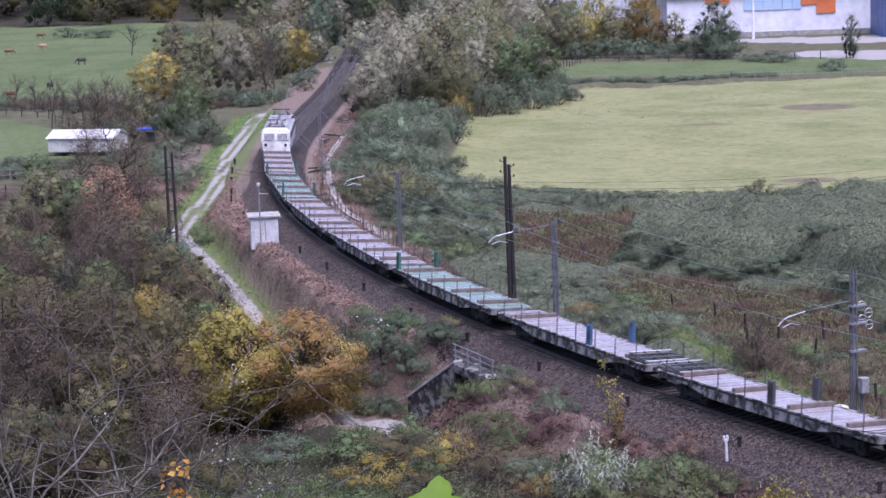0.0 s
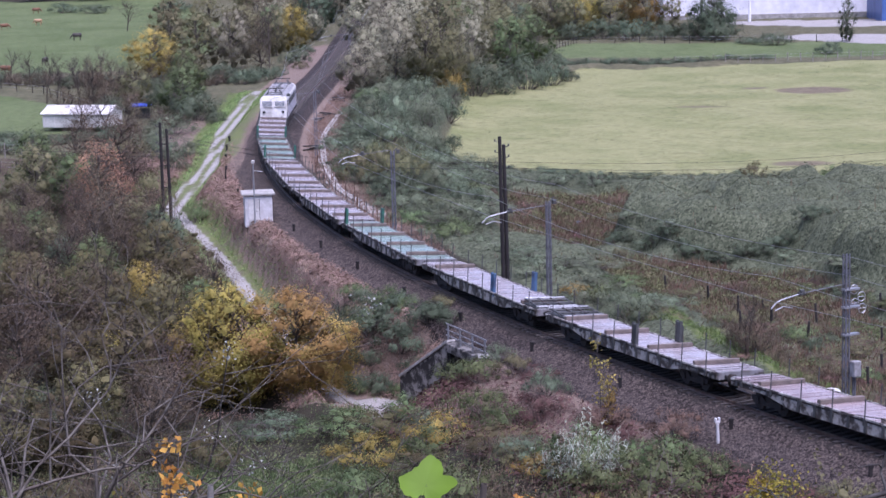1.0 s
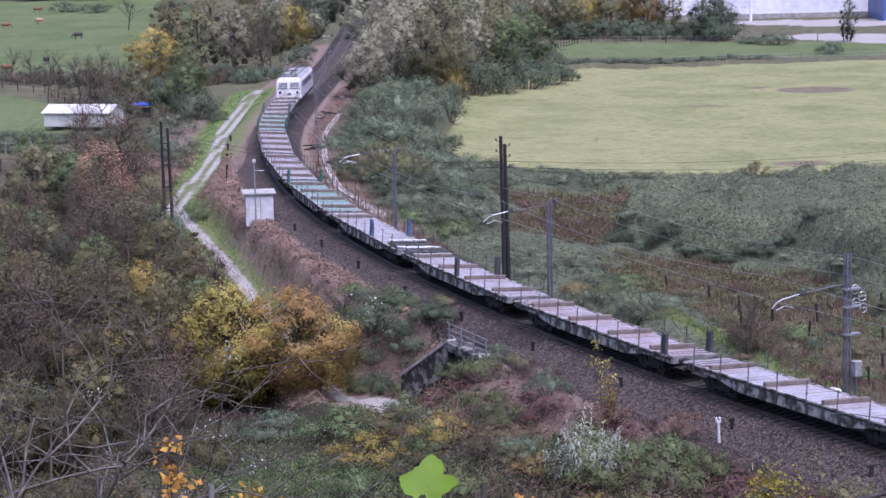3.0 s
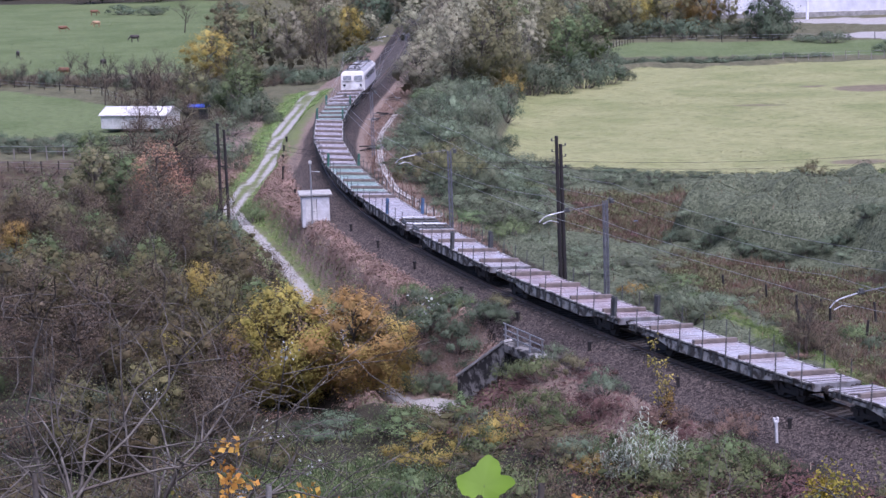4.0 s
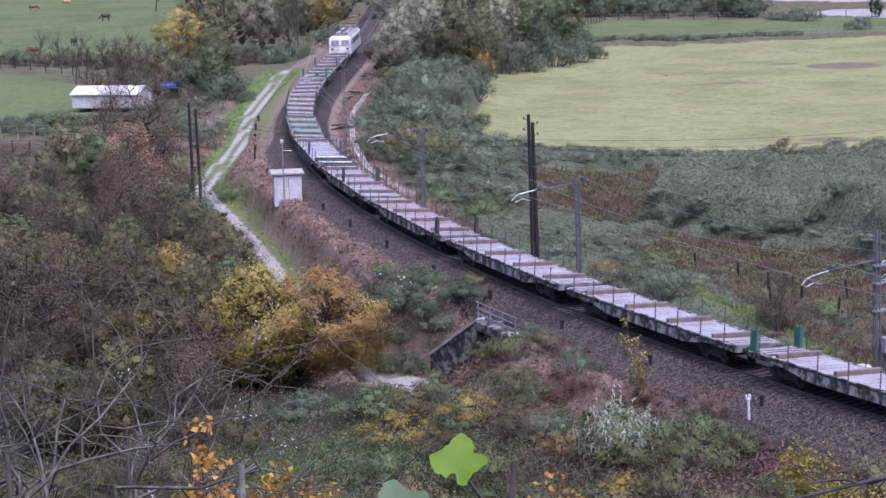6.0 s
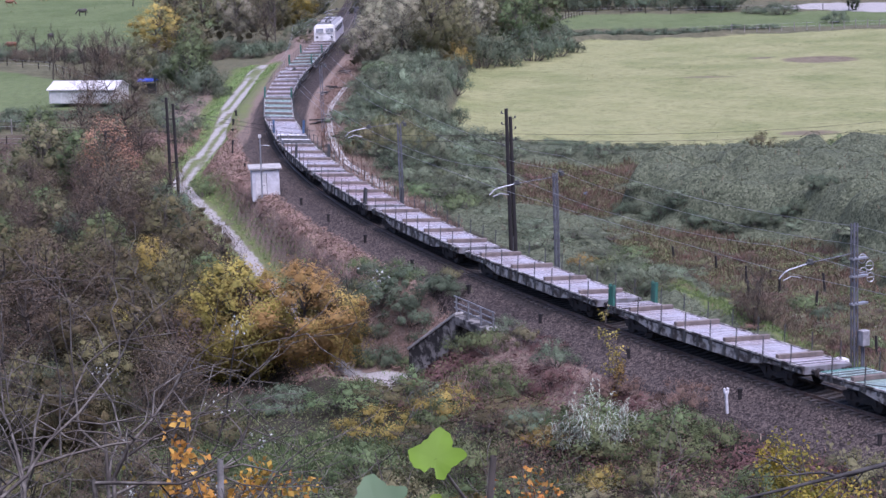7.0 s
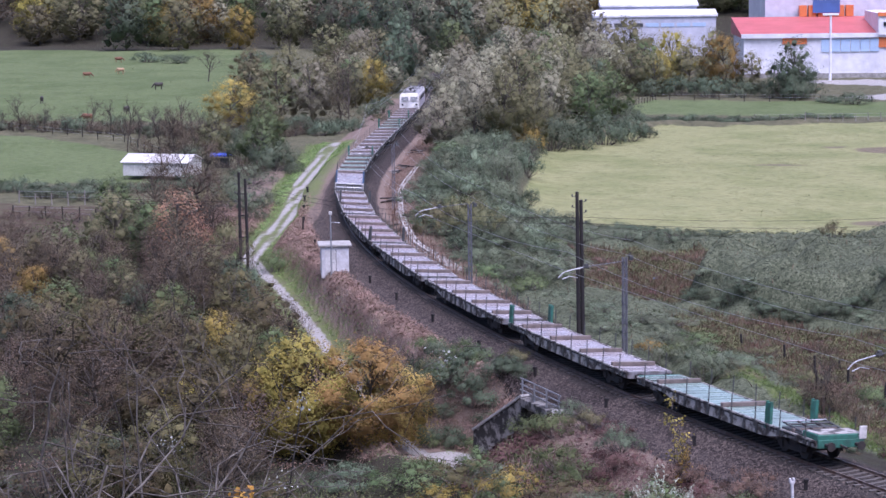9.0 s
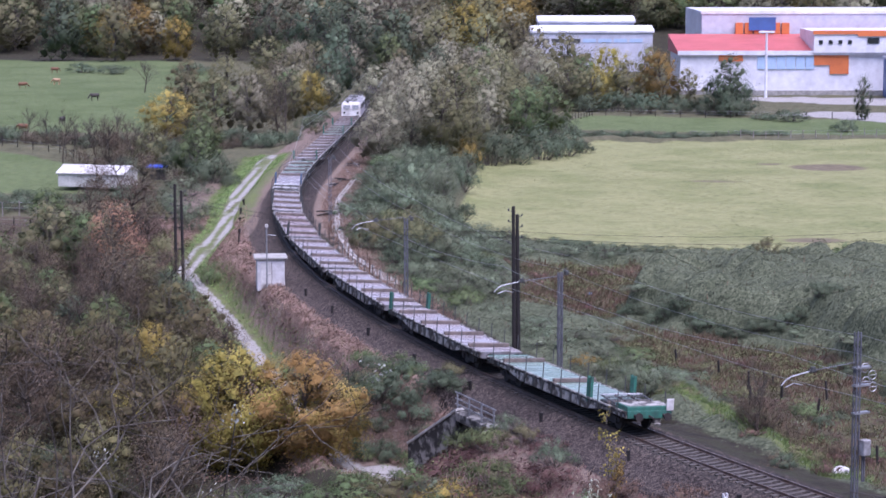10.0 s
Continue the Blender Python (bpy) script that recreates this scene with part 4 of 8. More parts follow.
# beyond the dirt road, by the upper meadow
plant_all([
    ("orange_tree", -44.2, 337, 8.0, 1.45), ("olive_tree", -37.1, 320, 6.2, 1.42), ("ivy_bush", -34.6, 274.4, 5.7, 2.8), ("ivy_bush", -30.2, 263.8, 4.8, 3.0), ("green_tree", -31.8, 268.2, 6.6, 1.18),
    ("bramble_bush", -28.4, 266, 3.1, 1.7), ("ivy_bush", -27.2, 261, 1.8, 1.5), ("olive_tree", -44.7, 361.6, 9.3, 1.19), ("olive_tree", -38.6, 351.2, 9.5, 1.19), ("wood_tree", -33.4, 348.7, 9.8, 1.02), ("brown_tree", -28.2, 339.6, 9.6, 0.8),
    ("ivy_bush", -31.2, 321.2, 2.8, 2.5), ("ivy_bush", -27.3, 318.6, 2.9, 2.4), ("ivy_bush", -34.5, 322, 2.6, 2.4), ("ivy_bush", -29.2, 317, 2.8, 2.6), ("ivy_bush", -24.9, 323, 2.6, 2.2), ("ivy_bush", -32.8, 327, 3.0, 2.6), ("ivy_bush", -38.5, 327, 3.2, 2.8), ("yellow_tree", -26.2, 389, 8.4, 1.03), ("olive_tree", -28.2, 374.8, 8.6, 0.97), ("bare_tree", -26, 330, 10.4, 0.7),
    ("brown_bush", -45.6, 298.1, 4.8, 3.1), ("brown_tree", -47.7, 299.8, 7.0, 0.83), ("bare_tree", -54.5, 312.4, 5.3, 0.77), ("bare_tree", -48, 299.7, 7.1, 0.54), ("bare_tree", -64, 450.5, 7.0, 1.25),
    ("ivy_bush", -62.2, 517.5, 3.3, 4.6), ("ivy_bush", -81, 520, 3, 4), ("ivy_bush", -89, 524, 3, 4), ("bramble_bush", -28.5, 226.5, 3.0, 2.0), ("bramble_bush", -26.9, 230, 2.4, 1.6), ("bramble_bush", -27, 219.1, 2.1, 1.5),
    ("bramble_bush", -30.5, 235, 2.6, 2.0), ("ivy_bush", -56.1, 257.2, 2.0, 3.0), ("ivy_bush", -50.9, 254.2, 1.9, 2.7), ("brown_bush", -41, 292, 3.6, 2.6), ("brown_bush", -52, 303, 3.2, 2.8),
    ("olive_tree", -53.5, 436, 8.4, 1.2), ("olive_tree", -44, 416, 10, 1.2), ("brown_tree", -33, 398, 10, 1.1), ("ivy_tree", -24, 405, 11, 0.9), ("olive_tree", -28, 430, 12, 1.0), ("ivy_tree", -25, 455, 15, 0.8),
    ("ivy_bush", -22.5, 345, 2.4, 2.2), ("ivy_bush", -23, 360, 2.6, 2.4), ("olive_bush", -21.6, 332, 1.6, 1.6), ("bramble_bush", -24.5, 352, 2.6, 2.2),
], "trees by the meadow")

# between the hill and the dirt road
plant_all([
    ("green_tree", -40.4, 217, 7.2, 1.1), ("brown_tree", -36.4, 217, 7, 1.3), ("brown_tree", -31.8, 214, 7, 1.3), ("rust_tree", -29.6, 188, 8.2, 1.1), ("rust_tree", -28.0, 187.5, 5.6, 0.9), ("ivy_tree", -20.8, 166, 5.4, 0.9),
    ("ivy_tree", -22.6, 171, 5, 1.0), ("yellow_bush", -40.2, 177, 4.6, 2.4), ("orange_tree", -46, 190, 5.0, 1.1), ("olive_tree", -35.9, 176, 5.2, 1.1), ("olive_tree", -31.6, 173, 4.4, 1.2), ("brown_tree", -27, 178, 5.5, 1.2),
    ("brown_tree", -31.7, 145, 7.3, 1.1), ("brown_tree", -27, 144, 7.2, 1.1), ("umber_tree", -22.9, 147, 6.0, 1.0), ("brown_tree", -20.3, 151, 5.4, 1.2), ("yellow_tree", -13.6, 131.5, 8.0, 1.1),
    ("orange_tree", -9.5, 131.2, 6.6, 1.4), ("orange_tree", -8.3, 132.2, 5.8, 1.2), ("yellow_tree", -12.7, 132.6, 7.2, 1.1), ("yellow_tree", -14.6, 133, 6.4, 1.1), ("olive_tree", -37.5, 200, 7.0, 1.2), ("green_tree", -33.2, 197, 6.0, 1.2), ("olive_tree", -41, 186, 5.6, 1.2), ("green_tree", -36.5, 181, 4.4, 1.2), ("yellow_tree", -39.6, 176, 4.4, 1.2), ("olive_tree", -25.8, 182, 4.6, 1.2), ("green_tree", -33, 176, 4.2, 1.3), ("yellow_tree", -20.4, 146, 6.4, 0.9), ("umber_tree", -18.4, 143, 6.2, 0.9), ("yellow_bush", -22, 141, 3.2, 2.2),
], "trees on the hillside")
plant_all([
    ("umber_bush", -20, 135, 3.6, 2.6), ("brown_bush", -24, 138, 4, 3),
    ("brown_bush", -29, 136, 4, 3), ("umber_bush", -33, 150, 4.5, 3), ("brown_bush", -36, 158, 4.5, 3), ("olive_bush", -30, 160, 4, 3), ("brown_bush", -25, 160, 4, 3),
    ("olive_bush", -38, 192, 4.5, 3.5), ("brown_bush", -34, 200, 4.5, 3.5), ("green_bush", -44, 205, 5, 3.5), ("olive_bush", -27, 200, 4, 2.6), ("green_bush", -21.5, 190, 2.2, 1.8), ("olive_bush", -18.5, 163, 1.8, 1.4),
], "shrubs on the hillside")
plant_all([
    ("green_bush", -7, 100, 3.5, 2.8), ("olive_bush", -3.5, 102, 3.6, 2.6), ("green_bush", 0, 103, 3.4, 2.4), ("brown_bush", 3, 99, 3.2, 2.4), ("green_bush", 6, 104, 2.4, 2.2),
    ("green_bush", 9.5, 99, 2.2, 2.4), ("green_bush", 13, 92, 2.4, 2.2), ("dry_bush", 4.5, 112, 1.8, 1.8), ("dry_bush", 7.5, 108, 1.6, 1.8),
    ("dry_bush", 10.5, 104, 1.8, 1.6), ("green_bush", -1, 113, 2.0, 1.8), ("green_bush", 1.8, 115.5, 1.8, 1.6), ("bramble_bush", -1.6, 116.5, 1.5, 1.4), ("dry_bush", 4.6, 117.5, 1.0, 1.4), ("green_bush", -5, 109, 2.4, 2.2),
    ("ivy_bush", -3.2, 135.0, 2.0, 1.9), ("ivy_bush", -5.2, 136.6, 2.2, 2.0), ("ivy_bush", -1.4, 135.2, 1.5, 1.5), ("ivy_bush", -4.6, 134.4, 1.3, 1.2), ("green_bush", -3.6, 138.2, 1.7, 1.7), ("ivy_bush", -7.4, 139.5, 2.2, 1.8), ("olive_bush", -0.6, 136.6, 1.2, 1.2), ("ivy_bush", -2.1, 133.5, 1.3, 1.2), ("ivy_bush", -6.8, 139.9, 1.5, 1.4), ("ivy_bush", -8.0, 141.0, 1.4, 1.3), ("ivy_bush", -5.9, 134.8, 1.2, 1.2), ("ivy_bush", -7.0, 136.4, 1.3, 1.2), ("green_bush", -5.3, 137.2, 1.3, 1.3), ("ivy_bush", -8.5, 144.2, 1.4, 1.3), ("green_bush", -6.2, 142.2, 1.3, 1.2), ("ivy_bush", -4.2, 136.4, 1.2, 1.2), ("ivy_bush", -7.0, 141.5, 1.5, 1.4), ("ivy_bush", -5.6, 140.6, 1.4, 1.2), ("ivy_bush", -6.6, 138.6, 1.4, 1.2), ("ivy_bush", -4.6, 138.8, 1.3, 1.1), ("ivy_bush", -7.8, 137.4, 1.2, 1.0), ("green_bush", -6.8, 136.0, 1.1, 0.9), ("ivy_bush", -3.0, 139.2, 1.1, 1.0), ("ivy_bush", -2.9, 135.3, 1.4, 1.2), ("ivy_bush", -3.7, 137.2, 1.4, 1.3), ("ivy_bush", -4.3, 133.8, 1.2, 1.0), ("ivy_bush", -5.1, 135.5, 1.3, 1.1), ("ivy_bush", 0.1, 133.4, 1.1, 1.0), ("ivy_bush", -1, 135.1, 1.2, 1.1), ("green_bush", -3.3, 133.2, 0.9, 0.8), ("ivy_bush", -6.2, 137.0, 1.3, 1.1), ("green_bush", -5.8, 133.9, 1.0, 0.8),
    ("green_bush", 0.4, 120.8, 1.4, 1.4), ("bramble_bush", 2.6, 121.6, 1.3, 1.1), ("green_bush", -2.6, 119.6, 1.5, 1.4), ("bramble_bush", 5.0, 114.6, 1.5, 1.4), ("green_bush", 3.0, 112.5, 1.6, 1.6), ("bramble_bush", 6.6, 105.4, 1.5, 1.5), ("green_bush", 10.2, 101.6, 1.6, 1.6), ("green_bush", 11.6, 99.4, 1.6, 1.4), ("bramble_bush", 3.6, 106, 1.6, 1.6), ("green_bush", 8.6, 103.6, 1.3, 1.2), ("yellow_bush", -4.6, 115.5, 2.2, 2.4), ("yellow_bush", -0.8, 114.5, 2.2, 2.2), ("green_bush", 1.6, 119.5, 1.6, 1.5), ("olive_bush", 3.4, 118.8, 1.4, 1.2), ("olive_bush", -5.8, 138, 1.6, 1.6),
], "shrubs below the bank")
plant_all([("olive_bush", 12.4, 84, 2.0, 2.0), ("yellow_bush", 15.0, 84, 2.2, 1.8), ("olive_bush", 17.4, 87, 2.2, 2.0), ("yellow_bush", 10.4, 83, 1.8, 1.8), ("brown_bush", 13.6, 88.5, 2.0, 1.9), ("green_bush", 8.4, 84, 2.0, 1.8), ("olive_bush", 6.0, 84, 2.0, 1.8), ("yellow_bush", 3.6, 83, 2.0, 1.6), ("green_bush", 11.2, 90, 1.8, 1.8), ("olive_bush", 16.6, 92, 1.6, 1.8), ("brown_bush", 1.6, 86, 2.2, 2.0), ("olive_bush", -1.4, 88, 2.4, 2.0), ("brown_bush", 18.6, 83, 2.4, 2.2), ("green_bush", -4.6, 92, 2.2, 2.2)], "shrubs at the foot of the slope")
plant_all([("brown_bush", -14, 104, 4, 3), ("brown_bush", -18, 110, 4, 3), ("umber_bush", -22, 118, 4, 3), ("brown_bush", -27, 122, 4.5, 3), ("umber_bush", -14, 118, 3, 2.5)], "shrubs below the bank")

# the rest of the hillside is grown over
rngh = random.Random(11)
for i in range(13):
    for j in range(34):
        x, y = -46 + 4.3 * i + rngh.uniform(-1.6, 1.6), 58 + 4.3 * j + rngh.uniform(-1.6, 1.6)
        s1, d1 = (float(q[0]) for q in to_track(x, y))
        lane1 = float(along(DIRT_ROAD, np.array([x]), np.array([y]))[0][0])
        if d1 > -9.5 or lane1 < 3.4 or abs(x) > 0.235 * y + 2 or y > 205:
            continue
        if (x > -13 and y > 118 and lane1 < 6) or math.hypot((x + 9.8) / 1.5, y - 113.5) < 5 or math.hypot(x + 11.5, y - 130) < 4:
            continue
        n1 = float(vnoise(x, y, 14, 31))
        kind = "brown_bush" if n1 < -0.25 else "umber_bush" if n1 < 0.1 else "green_bush" if n1 < 0.35 else "ivy_bush"
        if y < 108 and x > -8:
            kind = rngh.choice(["green_bush", "olive_bush", "green_bush", "brown_bush"])
        if x < -13 and y > 112:
            if rngh.random() < 0.62:
                if y < 168:
                    n1 = rngh.choice([-0.5, -0.5, -0.5, 0.2, 0.2, 0.5, 0.5, n1])
                kind = "brown_tree" if n1 < -0.1 else rngh.choice(["umber_tree", "brown_tree", "brown_tree", "umber_tree"]) if n1 < 0.3 else rngh.choice(["ivy_tree", "green_tree", "umber_tree"])
                plant(kind, x, y, rngh.uniform(4.2, 6.6), rngh.uniform(0.95, 1.25), "trees on the hillside")
            elif rngh.random() < 0.7:
                bush("ivy_bush" if n1 > 0 else "brown_bush", x, y, rngh.uniform(1.4, 2.0), rngh.uniform(0.9, 1.5), "shrubs on the hillside")
            continue
        tall = rngh.uniform(1.6, 2.8) if x < -12 else rngh.uniform(1.3, 2.2)
        if -9 < x < 6 and 104 < y < 126:
            tall *= 0.7
        bush(kind, x, y, rngh.uniform(2.2, 3.1), tall, "shrubs on the hillside")

rngs = random.Random(77)
for i in range(15):
    for j in range(13):
        x, y = -14 + 2.5 * i + rngs.uniform(-0.9, 0.9), 78 + 2.5 * j + rngs.uniform(-0.9, 0.9)
        d1 = float(to_track(x, y)[1][0])
        if d1 > -10.5 or abs(x) > 0.22 * y or math.hypot((x + 9.8) / 1.5, y - 113.5) < 5 or (x < 2 and rngs.random() < 0.4):
            continue
        bush(rngs.choice(["olive_bush", "green_bush", "green_bush", "yellow_bush", "umber_bush", "brown_bush"]), x, y, rngs.uniform(1.2, 1.8), rngs.uniform(0.8, 1.5), "shrubs at the foot of the slope")

# valley side of the track
plant_all([
    ("bramble_bush", 1.5, 180, 1.8, 2.6), ("bramble_bush", 0.5, 192, 1.8, 2.8), ("bramble_bush", 11.6, 138, 2.6, 2.1), ("bramble_bush", 8.6, 142, 1.6, 1.8), ("brown_bush", 17.4, 127.4, 2.6, 1.6), ("bare_tree", 17.2, 127, 3.8, 1.1), ("bare_tree", 18.2, 128, 3.2, 1.1),
], "thickets beside the track")
rngb = random.Random(33)
for i in range(16):
    for j in range(30):
        x, y = -14 + 3.9 * i + rngb.uniform(-1.5, 1.5), 118 + 3.9 * j + rngb.uniform(-1.5, 1.5)
        if float(wild_side(np.array([x]), np.array([y]))[0]) < 0.75 or y > 282 or x > 0.225 * y + 2:
            continue
        red1 = float(reddish(np.array([x]), np.array([y]))[0])
        on_mound = float(inside(MOUND, np.array([x]), np.array([y]))[0])
        if red1 > 0.2 or max(float(inside(q, np.array([x]), np.array([y]))[0]) for q in (RED_1, RED_2, GREEN_1)) > -1.5:
            if rngb.random() < 0.4:
                bush(rngb.choice(["dry_bush", "dry_bush", "brown_bush", "olive_bush"]), x, y, rngb.uniform(0.7, 1.4), rngb.uniform(0.6, 1.1), "weeds in the valley")
            continue
        if on_mound > 1.0:
            continue
        if on_mound > -0.9:
            bush("bramble_bush", x, y, rngb.uniform(1.5, 2.2), rngb.uniform(0.6, 0.9), "brambles in the valley")
            continue
        edge = max(float(inside(FIELD, np.array([x]), np.array([y]))[0]), -50)
        kind = "ivy_bush" if edge > -5 and y < 260 else rngb.choice(["bramble_bush", "bramble_bush", "bramble_bush", "green_bush", "bramble_bush"])
        if edge > -9 and y < 236:
            continue
        if rngb.random() < 0.35 and edge < -6 and y < 200:
            continue
        low1 = 0.6 if 8 < x and y < 185 else 0.85 if y < 200 else 1.35
        bush(kind, x, y, rngb.uniform(1.7, 2.8), rngb.uniform(0.9, 1.7) * low1, "brambles in the valley")
# dark-leaved bushes added to imitate the shade on the mound's steep front
for i in range(16):
    bush("ivy_bush", 13.6 + 1.0 * i, 178.6 - 0.98 * min(i, 9) + 0.4 * math.sin(i * 2.2), 1.2 + 0.2 * math.sin(i * 1.3), 1.15 + 0.3 * math.sin(i * 2.9), "dark brambles at the foot of the mound")
for i in range(26):
    x = 0.5 + 1.75 * i
    bush("ivy_bush" if i % 4 else "brown_bush", x, float(np.interp(x, [0, 16.3, 37.5, 60], [236, 219.5, 215.5, 213])) - 3.6 + 0.8 * math.sin(i * 2.2), 1.7 + 0.3 * math.sin(i * 1.3), 0.75 + 0.2 * math.sin(i * 2.9), "hedge along the field")
for i in range(27):
    s1 = 292 - 5.2 * i
    q = on_track(s1, 9.0 + 0.9 * math.sin(i * 1.7))
    bush("bramble_bush" if i % 5 else "green_bush", q.x, q.y, 2.1 + 0.4 * math.sin(i * 2.3), 1.7 + 0.5 * math.sin(i * 1.1), "thickets beside the track")
    q = on_track(s1 - 2, 13.0 + 1.2 * math.sin(i * 2.7))
    if s1 < 282:
        bush("bramble_bush" if i % 3 else "ivy_bush", q.x, q.y, 2.6 + 0.5 * math.sin(i * 1.3), 2.5 + 0.7 * math.sin(i * 1.9), "thickets beside the track")
rngd = random.Random(44)
for i in range(70):
    x, y = rngd.uniform(17, 34), rngd.uniform(112, 160)
    if x > 0.21 * y + 1:
        continue
    bush(rngd.choice(["ivy_bush", "brown_bush", "green_bush", "brown_bush", "olive_bush"]), x, y, rngd.uniform(0.7, 1.5), rngd.uniform(0.5, 1.2), "weeds in the valley")
for kind, x, y, r, h in (("brown_bush", 17.6, 127, 1.7, 2.6), ("brown_bush", 18.8, 127.8, 1.5, 2.1), ("bramble_bush", 11.3, 141.5, 1.9, 1.9), ("olive_bush", 12.6, 138.5, 1.6, 1.5), ("yellow_bush", 8.4, 146.6, 1.1, 1.0), ("green_bush", 9.6, 143.8, 1.2, 1.1)):
    bush(kind, x, y, r, h, "thickets beside the track")
bush("olive_bush", 25.5, 184, 1.3, 2.0, "brambles in the valley")
plant_all([
    ("bramble_bush", -7.5, 228.3, 4.0, 2.6), ("bramble_bush", -3.5, 231.4, 5.0, 3.3), ("bramble_bush", -0.6, 233, 3.2, 2.0), ("bramble_bush", -5.6, 249.9, 4.8, 3.2), ("ivy_bush", 0.6, 236, 2.2, 1.2), ("bramble_bush", -8.7, 245.4, 3.5, 2.2),
    ("bramble_bush", -2.6, 243, 4.4, 2.6), ("bramble_bush", -8.6, 262, 3.4, 2.6), ("bramble_bush", -3.0, 264, 4.2, 3.2), ("ivy_bush", 0.2, 268, 3.6, 2.2), ("bramble_bush", -6.2, 277, 3.6, 3.0), ("ivy_bush", 0.6, 284, 3.6, 2.4),
    ("olive_bush", -8.0, 201, 4.2, 2.3), ("olive_bush", -6.2, 201.1, 4.2, 2.1), ("olive_bush", -3.5, 192.2, 4.5, 2.2), ("bramble_bush", -1.6, 193.6, 3.0, 2.0), ("ivy_bush", -4.5, 190, 3.2, 2.2), ("olive_bush", -5.0, 207, 3.4, 2.2),
    ("wood_tree", -10.7, 285.5, 7.9, 1.22), ("wood_tree", -6.4, 292.2, 9.7, 0.96), ("olive_tree", -2.4, 292.3, 10.0, 0.98), ("olive_tree", 1.4, 298.7, 8.6, 0.83), ("yellow_bush", 0.9, 292.6, 4.4, 2.1),
    ("wood_tree", 4.3, 379.8, 10.7, 1.02), ("ivy_bush", 4.1, 307.5, 6.2, 3.5), ("ivy_bush", 7.7, 311, 5.6, 3.6), ("ivy_bush", 11.5, 316.9, 6.0, 3.6), ("ivy_bush", 15.4, 322.7, 4.6, 3.3), ("ivy_bush", 18.2, 328.4, 2.4, 1.9),
    ("green_tree", 9.4, 324.6, 9.1, 1.14), ("wood_tree", 3.8, 318, 9.4, 0.95), ("green_tree", 13.5, 334, 7.4, 1.2), ("wood_tree", -6.5, 318, 10.5, 1.1), ("wood_tree", -10.2, 306, 8.4, 1.1), ("olive_tree", -0.5, 330, 11.5, 1.1), ("wood_tree", -9.5, 335, 10, 1.1),
    ("olive_tree", 8.4, 348, 10, 1.1), ("wood_tree", -5.5, 350, 11, 1.1), ("green_tree", 1.5, 360, 11, 1.1), ("ivy_bush", 15.5, 345, 4.4, 3.4), ("ivy_bush", 13.6, 356, 4.6, 3.6), ("wood_tree", -10.5, 365, 10.5, 1.1), ("olive_tree", 9.5, 372, 10, 1.1),
], "trees between track and field")
plant_all([
    ("ivy_bush", 23.4, 410.2, 4.2, 3.7), ("ivy_bush", 28.7, 411.4, 4.4, 3.7), ("ivy_bush", 34, 407, 4.7, 4.2), ("ivy_bush", 39.7, 407.5, 4.4, 3.7), ("ivy_bush", 44.2, 406, 3.6, 3.0), ("olive_tree", 14.1, 412.7, 7.9, 1.5),
    ("olive_tree", 20.2, 412, 9.4, 1.11), ("yellow_tree", 26, 418.1, 8.5, 0.94), ("olive_tree", 31, 416.8, 10.1, 1.05), ("yellow_tree", 37.4, 418, 11.7, 1.02), ("olive_tree", 42.2, 414, 8.4, 0.94),
    ("ivy_tree", 48.4, 403.5, 11.4, 1.1), ("ivy_bush", 48.4, 402, 9.4, 4.6), ("ivy_bush", 48.8, 401, 6.0, 4.9), ("ivy_bush", 57.6, 388.1, 2.6, 3.5), ("ivy_bush", 53.5, 391, 1.6, 2.6), ("ivy_bush", 63.7, 368, 2.5, 2.5), ("olive_tree", 4.5, 404, 11.4, 1.0),
    ("ivy_tree", -4.9, 430, 11.5, 1.1), ("olive_tree", -11.5, 432, 10.5, 1.0), ("olive_tree", 21.9, 466, 13.4, 1.0), ("yellow_tree", 29, 433, 12, 1.0), ("olive_tree", 37, 440, 12, 0.9), ("ivy_tree", 70.7, 391, 8.2, 0.6),
    ("wood_tree", -14.8, 392, 8.0, 1.3), ("wood_tree", -11, 413.8, 9.5, 1.25), ("wood_tree", -4.5, 392, 10, 1.2), ("ivy_tree", 12, 394, 9, 1.2),
], "trees beyond the field")
for i in range(24):
    bush("ivy_bush", 17.6 + 1.05 * i, 353.4 + 0.10 * i + 0.9 * math.sin(i * 2.1), 1.5, 1.5 + 0.4 * math.sin(i * 1.7) - 0.02 * i, "hedge between the fields")
for i in range(6):
    bush("ivy_bush", 45 + 1.5 * i, 362 + 0.5 * math.sin(i * 2.1), 1.2, 0.9 + 0.2 * math.sin(i * 1.7), "hedge between the fields")
# hedge of bare trees below the upper meadow
for i in range(15):
    plant("bare_tree", -90 + 3.6 * i, 345 - 1.1 * i + 3 * math.sin(i * 3.1) * 1.0 - 8, 4.2 + 1.6 * math.sin(i * 1.9), 1.15, "bare hedge below the meadow")
for i in range(40):
    bush("brown_bush" if i % 4 else "ivy_bush", -92 + 1.55 * i, 342 - 0.62 * i + 2.5 * math.sin(i * 2.3), 2.2, 2.6 + 0.7 * math.sin(i * 1.3), "bare hedge below the meadow")
for i in range(9):
    bush("ivy_bush", -64 + 3.0 * i, 262 + 1.2 * math.sin(i * 2.0), 2.2, 2.0 + 0.4 * math.sin(i * 1.7), "hedge behind the garden")
for i in range(10):
    bush("brown_bush", -62 + 3.3 * (i % 5), 228 + 9 * (i // 5) + 2 * math.sin(i * 1.9), 2.2, 1.3, "garden shrubs")
